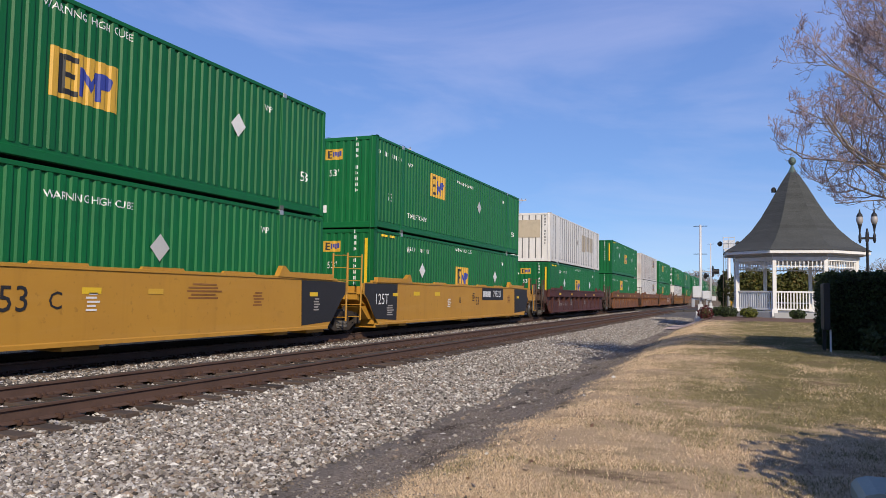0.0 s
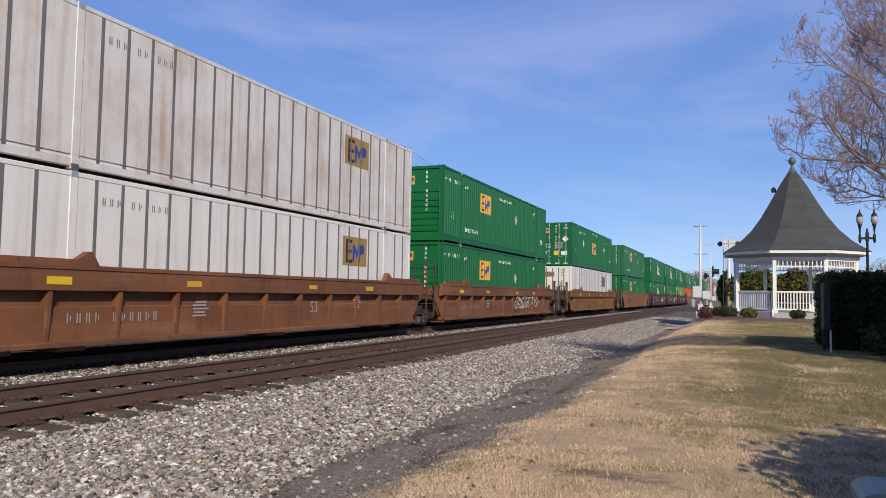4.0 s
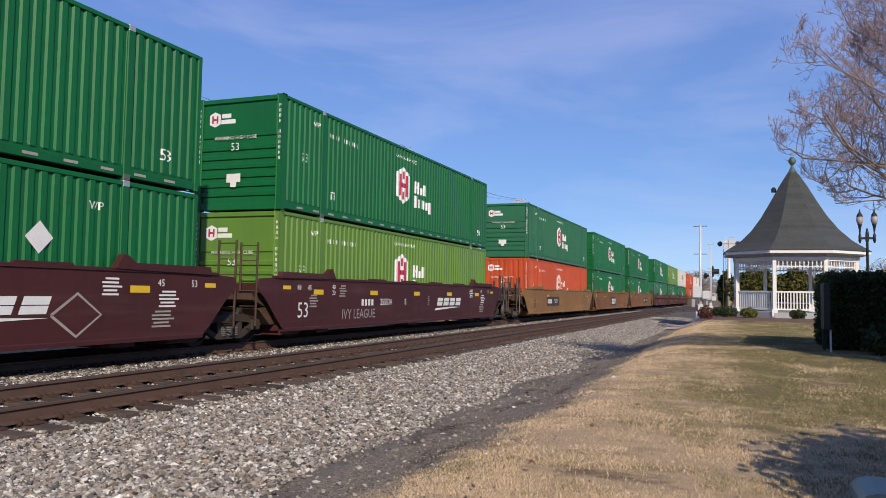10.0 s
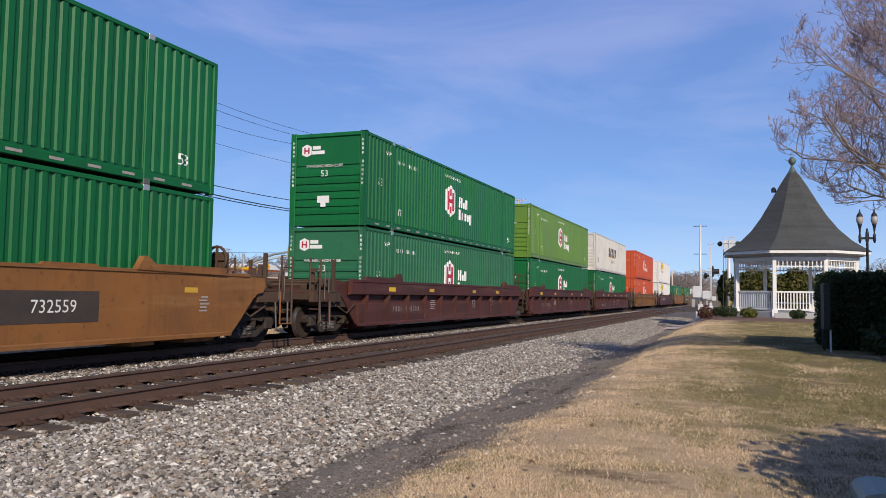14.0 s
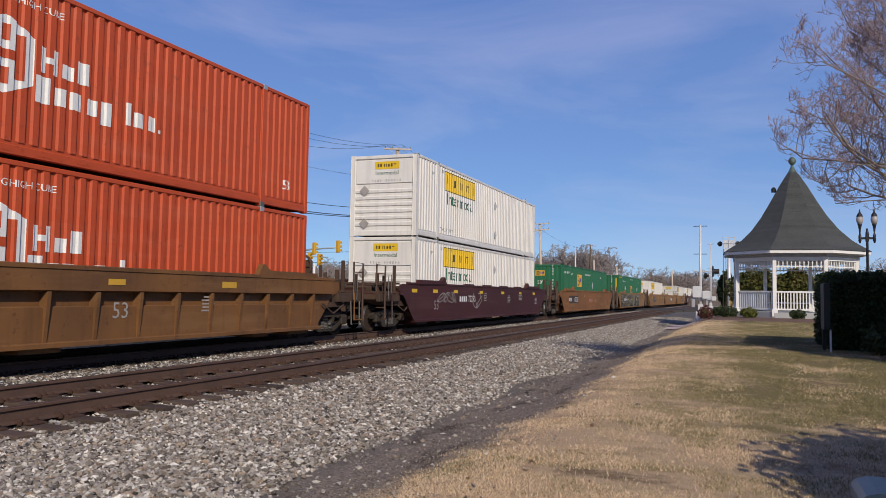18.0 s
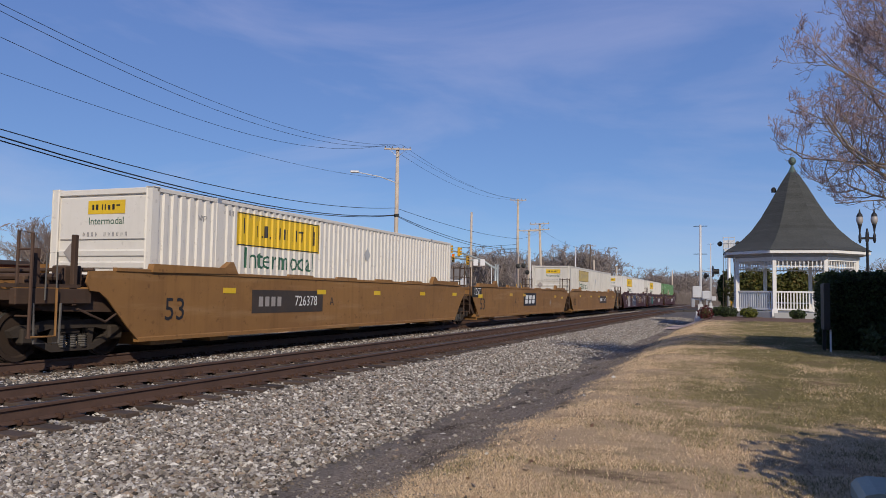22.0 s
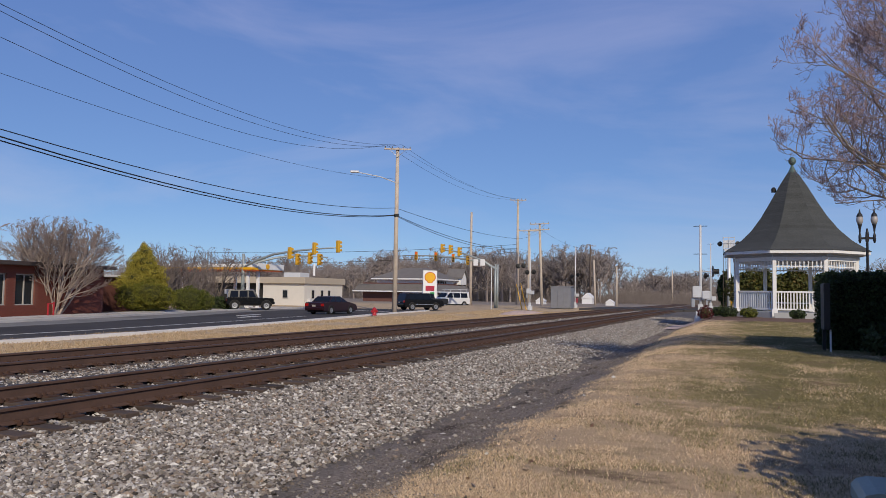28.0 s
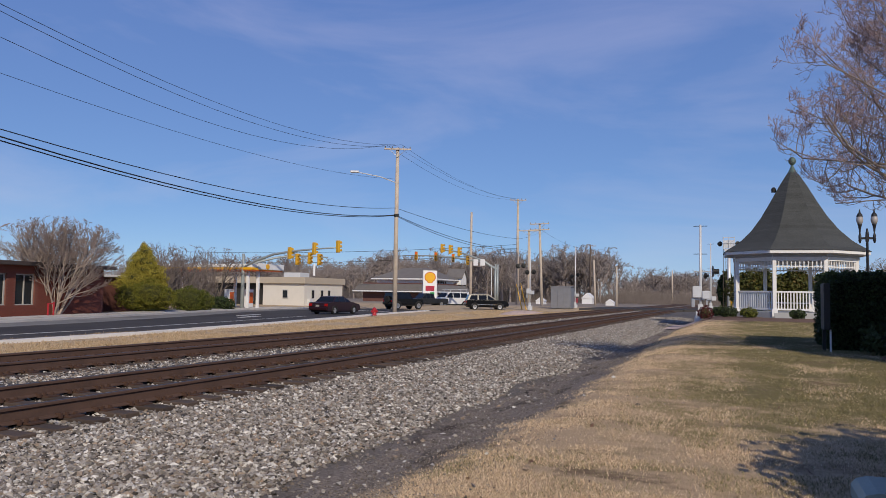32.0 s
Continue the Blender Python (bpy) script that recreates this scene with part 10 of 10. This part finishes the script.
# ---------------------------------------------------------------- far woods
def woods():
    rng = np.random.default_rng(9)
    kinds = []
    for k in range(5):
        starts = []
        for i in range(9):
            a = 2.4 * i
            o = 0.2 + 0.75 * rng.random()
            starts.append(((0, 0, 0.22 + 0.035 * i), (o * math.cos(a), o * math.sin(a), 0.9), 0.42, 0.010))
        groups = sprays(300 + k, starts, [(5, 0.58, 0.65, 0.3, 0.6), (5, 0.58, 0.65, 0.3, 0.6), (5, 0.6, 0.7, 0.2, 0.6)], (0, 0, 0.60), (0.38, 0.38, 0.42))
        vv, ff = round_twigs([(g[0][:, ::2] if j > 1 else g[0], g[1][:, ::2] if j > 1 else g[1]) for j, g in enumerate(groups[:2])], 0.0012)
        # the finest order as flat slivers
        tip = np.concatenate([groups[2][0][:, ::2][:, :2], groups[2][0][:, ::2][:, 1:], groups[3][0][:, ::4]])
        e = np.cross(tip[:, -1] - tip[:, 0], rng.normal(size=(len(tip), 3)))
        e *= 0.0024 / (np.linalg.norm(e, axis=1)[:, None] + 1e-9)
        sl = np.stack([tip[:, 0] - e, tip[:, 0] + e, tip[:, -1] + e * 0.5, tip[:, -1] - e * 0.5], 1).reshape(-1, 3)
        sf = np.arange(len(sl)).reshape(-1, 4) + len(vv)
        tv, tf = round_twigs([(np.array([[(0, 0, 0), (0.005, 0, 0.2), (0, 0.004, 0.4), (0.002, 0, 0.6), (0, 0, 0.8)]], float), np.array([[0.018, 0.014, 0.011, 0.007, 0.003]]))], 0.001, 5)
        v = np.concatenate([vv, sl, tv])
        kinds.append((v / v[:, 2].max(), np.concatenate([ff, sf, tf + len(vv) + len(sl)])))
    V, F, base = [], [], 0
    spots = []
    for i in range(200):
        u = rng.random()
        spots.append((-190 + 148 * u, 150 + 60 * rng.random() + 40 * (1 - u), 8.0 + 4.5 * rng.random()))
    for i in range(50):
        spots.append((-75 + 80 * rng.random(), 290 + 150 * rng.random(), 7 + 5 * rng.random()))
    # the rounded clump beyond the signal cabinet, falling away along the street
    for i in range(16):
        spots.append((-39 + 10 * rng.random(), 170 + 28 * rng.random(), 11.5 + 2.5 * rng.random()))
    for i in range(22):
        spots.append((-34 + 22 * rng.random(), 225 + 50 * rng.random(), 8.5 + 2.5 * rng.random()))
    for i in range(14):
        spots.append((-110 + 22 * rng.random(), 190 + 40 * rng.random(), 12.0 + 3 * rng.random()))
    for i in range(24):
        spots.append((8 + 60 * rng.random(), 140 + 120 * rng.random(), 8 + 4 * rng.random()))
    for x, y, h in spots:
        v, f = kinds[rng.integers(5)]
        a = rng.random() * 6.283
        c, s = math.cos(a), math.sin(a)
        w = np.stack([(v[:, 0] * c - v[:, 1] * s) * h * 1.3 + x, (v[:, 0] * s + v[:, 1] * c) * h * 1.3 + y, v[:, 2] * h - 0.3], 1)
        V.append(w)
        F.append(f + base)
        base += len(v)
    V, F = np.concatenate(V), np.concatenate(F)
    solid("far_woods", sheet_mesh("far_woods", V.tolist(), F.tolist(), M["wood_far"]), None, "brown leafless woods behind the street", "trees", kind="stuff")
    # undergrowth: thin upright stems
    n = 60000
    x = rng.uniform(-120, 30, n)
    y = 158 + 75 * rng.random(n) - 0.35 * np.minimum(x + 60, 0)
    hh = 1.0 + 3.4 * rng.random(n) ** 2.5 + 0.6 * np.sin(x * 0.19) + 0.5 * np.sin(x * 0.53 + 1)
    z1 = np.maximum(hh, 0.6) * rng.random(n) ** 0.4
    z0 = np.maximum(z1 - rng.uniform(0.6, 1.8, n), -0.3)
    dx = rng.normal(0, 0.6, n)
    w = rng.uniform(0.02, 0.05, n)
    v = np.stack([np.stack([x - w, y, z0], 1), np.stack([x + w, y, z0], 1), np.stack([x + dx, y, z1], 1)], 1).reshape(-1, 3)
    solid("scrub", sheet_mesh("scrub", v.tolist(), np.arange(3 * n).reshape(-1, 3).tolist(), M["scrub"]), None, "thin brown scrub at the foot of the woods", "undergrowth", kind="stuff")
    n = 130000
    x = rng.uniform(-230, 60, n)
    y = 222 + 60 * rng.random(n) + np.where(x > -55, 130, 0)
    hh = 3.4 + 5.5 * rng.random(n) ** 1.5 + 1.6 * np.sin(x * 0.13) + 1.2 * np.sin(x * 0.41 + 1)
    z1 = hh * rng.random(n) ** 0.5
    z0 = np.maximum(z1 - rng.uniform(0.8, 2.2, n), -0.4)
    dx = rng.normal(0, 0.5, n)
    w = rng.uniform(0.10, 0.22, n)
    v = np.stack([np.stack([x - w, y, z0], 1), np.stack([x + w, y, z0], 1), np.stack([x + dx, y, z1], 1)], 1).reshape(-1, 3)
    f = np.arange(3 * n).reshape(-1, 3)
    solid("undergrowth", sheet_mesh("undergrowth", v.tolist(), f.tolist(), M["wood_far"]), None, "brown winter undergrowth at the edge of the woods", "undergrowth", kind="stuff")


woods()


# ---------------------------------------------------------------- lawn
def blades():
    rng = np.random.default_rng(12)
    for name, n, mat_, lo, hi in (("grass_tan", 330000, "tan_blade", -3.2, 1.0), ("grass_mixed", 310000, "blade", -2.6, 1.0)):
        y = 3.9 + 30 * rng.random(n) ** 2.2
        x = lo + (0.5 + 0.17 * y - lo) * rng.random(n)
        nz = np.array([0.7 * noise.noise((a * 0.6, b * 0.6, 3.0)) + 0.7 * noise.noise((a * 1.5, b * 1.1, 5.0)) + 0.4 * noise.noise((a * 4.0, b * 3.0, 8.0)) for a, b in zip(x, y)])
        edge = np.array([noise.noise((a * 0.9, b * 0.9, 7.0)) + 0.45 * noise.noise((a * 4.0, b * 4.0, 1.0)) for a, b in zip(x, y)])
        olive = np.clip((x + 1.5) / 1.7, 0, 1) * np.clip((y - 5.8) / 4.0, 0, 1)
        share = np.clip(0.72 + 1.1 * nz - (0.95 * olive - 0.26), 0.03, 1.0)
        dice = rng.random(n)
        keep = (dice < share) if mat_ == "tan_blade" else (dice > share)
        worn = np.array([noise.noise((a * 0.7, b * 1.2, 13.0)) + 0.6 * noise.noise((a * 2.2, b * 3.0, 17.0)) for a, b in zip(x, y)])
        keep &= (worn > -0.12) | (rng.random(n) < 0.22)
        keep &= x - lawn_edge(y) + 0.45 * edge + rng.normal(0, 0.12, n) > -2.22
        x, y = x[keep], y[keep]
        m = len(x)
        z = np.array([ground_z(a, b) for a, b in zip(x, y)]) - 0.005
        h = rng.uniform(0.012, 0.032, m) * (1 + 0.015 * (y - 4))
        w = rng.uniform(0.0021, 0.0042, m) * (1 + 0.09 * (y - 4))
        a = rng.random(m) * 6.283
        lean = rng.normal(0, 0.6, (m, 2)) * h[:, None]
        p0 = np.stack([x - w * np.cos(a), y - w * np.sin(a), z], 1)
        p1 = np.stack([x + w * np.cos(a), y + w * np.sin(a), z], 1)
        p2 = np.stack([x + lean[:, 0], y + lean[:, 1], z + h], 1)
        v = np.stack([p0, p1, p2], 1).reshape(-1, 3)
        solid(name, sheet_mesh(name, v.tolist(), np.arange(3 * m).reshape(-1, 3).tolist(), M[mat_]), None, "short dry winter grass on the lawn", "grass", kind="stuff")
    # fallen leaves
    n = 70
    y = 4.2 + 20 * rng.random(n) ** 1.6
    x = rng.uniform(-2.0, 4.0, n)
    pts = np.stack([x, y, np.array([ground_z(a, b) for a, b in zip(x, y)]) + 0.02], 1)
    solid("fallen_leaves", leaf_mesh("fallen_leaves", pts, 0.032, 8, M["mulch"]), None, "scattered brown fallen leaves on the lawn", "leaves", kind="stuff")


blades()


# ---------------------------------------------------------------- rough grass of the far verge
M["blade_verge"] = island_mat("verge_grass_blades", [(0.40, 0.29, 0.18), (0.52, 0.39, 0.25), (0.30, 0.22, 0.13), (0.60, 0.46, 0.31), (0.22, 0.17, 0.09)], 0.95)


def verge():
    rng = np.random.default_rng(31)
    n = 90000
    y = 12 + 70 * rng.random(n)
    x = -14.4 - (8.5 + 0.06 * np.maximum(y - 20, 0)) * rng.random(n)
    nz = np.array([noise.noise((a * 0.35, b * 0.2, 9.0)) + 0.5 * noise.noise((a * 1.3, b * 0.9, 2.0)) for a, b in zip(x, y)])
    keep = nz + rng.normal(0, 0.2, n) > -0.12
    x, y, nz = x[keep], y[keep], nz[keep]
    m = len(x)
    z = np.array([ground_z(a, b) for a, b in zip(x, y)]) - 0.01
    h = rng.uniform(0.03, 0.09, m) * (1 + 0.6 * np.maximum(nz, 0))
    w = rng.uniform(0.012, 0.03, m)
    lean = rng.normal(0, 0.5, (m, 2)) * h[:, None]
    v = np.stack([np.stack([x - w, y, z], 1), np.stack([x + w, y, z], 1), np.stack([x + lean[:, 0], y + lean[:, 1], z + h], 1)], 1).reshape(-1, 3)
    solid("verge_grass", sheet_mesh("verge_grass", v.tolist(), np.arange(3 * m).reshape(-1, 3).tolist(), M["blade_verge"]), None, "rough dry grass on the far verge", "grass", kind="stuff")


verge()
# ---------------------------------------------------------------- what moves
RUN = [(0, 0.0), (2, 39.35), (4, 78.80), (6, 118.35), (8, 157.99), (10, 197.78), (12, 237.77), (14, 277.96), (16, 318.35), (18, 358.96), (20, 399.89), (22, 441.23), (24, 483.08), (26, 525.52), (28, 568.53), (30, 612.13), (32, 656.31)]


def between_rows(rows, t):
    for (a, *pa), (b, *pb) in zip(rows, rows[1:]):
        if t <= b:
            u = (t - a) / (b - a)
            return [p + (q - p) * u for p, q in zip(pa, pb)]
    return list(rows[-1][1:])


# seconds, x, y, heading
SEDAN = [(0, -31.4, 49.0, -4), (26.0, -31.4, 49.0, -4), (27.5, -31.25, 54.1, -4), (28.0, -31.05, 54.75, -4), (28.6, -30.9, 55.05, -4), (32, -30.9, 55.05, -4)]
SUV = [(0, -33.0, 66.0, 5), (25.5, -33.0, 66.0, 5), (27.5, -32.3, 73.8, -32), (28, -32.1, 75.3, -36), (29, -30.3, 77.6, -44), (30, -29.0, 80.4, -50), (30.5, -28.6, 81.5, -54), (31, -28.2, 82.5, -58), (31.5, -27.9, 83.3, -60), (32, -27.6, 84.1, -62)]
JEEP = [(0, -44.6, 56.0, -60), (26.5, -44.0, 58.1, -60), (27.5, -42.7, 59.4, -55), (28, -42.4, 59.6, -52), (29, -41.2, 61.5, -45), (30, -40.0, 64.4, -38), (30.5, -39.2, 66.6, -34), (31, -38.0, 69.4, -32), (31.5, -36.2, 73.0, -30), (32, -34.9, 77.2, -30)]


def drive(car, rows):
    walk(car, [(t, pose(x, y, STREET_Z + 0.012, 0, 0, h)) for t, x, y, h in rows])
    gone, spins, t = 0.0, [(0.0, 0.0)], rows[1][0]
    spins.append((t, 0.0))
    while t < 32 - 0.05:
        a, b = between_rows(rows, t), between_rows(rows, t + 0.1)
        gone += math.hypot(b[0] - a[0], b[1] - a[1])
        t += 0.1
        spins.append((t, gone))
    spins[-1] = (32, spins[-1][1])
    for wheel, r in CAR_WHEELS[car.name]:
        home = wheel.matrix_basis.translation.copy()
        walk(wheel, [(t, pose(*home, -math.degrees(d / r))) for t, d in spins])


def motions():
    for ob, centre, z in ROLLING:
        walk(ob, [(t, pose(FAR_TRACK, centre - d, z)) for t, d in RUN])
    # wheels turn while they are near enough to be seen turning
    centres = {o: c for o, c, z in ROLLING}
    for w in WHEELS:
        home = w.matrix_basis.translation.copy()
        start = centres[w.parent.parent] + w.parent.location.y + home.y
        rows, angle, last = [(0, pose(*home))], 0.0, None
        for k in range(1, 960):
            t = k / FPS
            gone = between_rows(RUN, t)[0]
            if 5.0 < start - gone < 62.0:
                if last is not None:
                    angle += math.degrees((gone - last) / 0.432)
                last = gone
                rows.append((t, pose(*home, angle)))
        rows.append((32, pose(*home, angle)))
        walk(w, rows)
    drive(sedan_car, SEDAN)
    drive(suv_car, SUV)
    drive(jeep_car, JEEP)


motions()
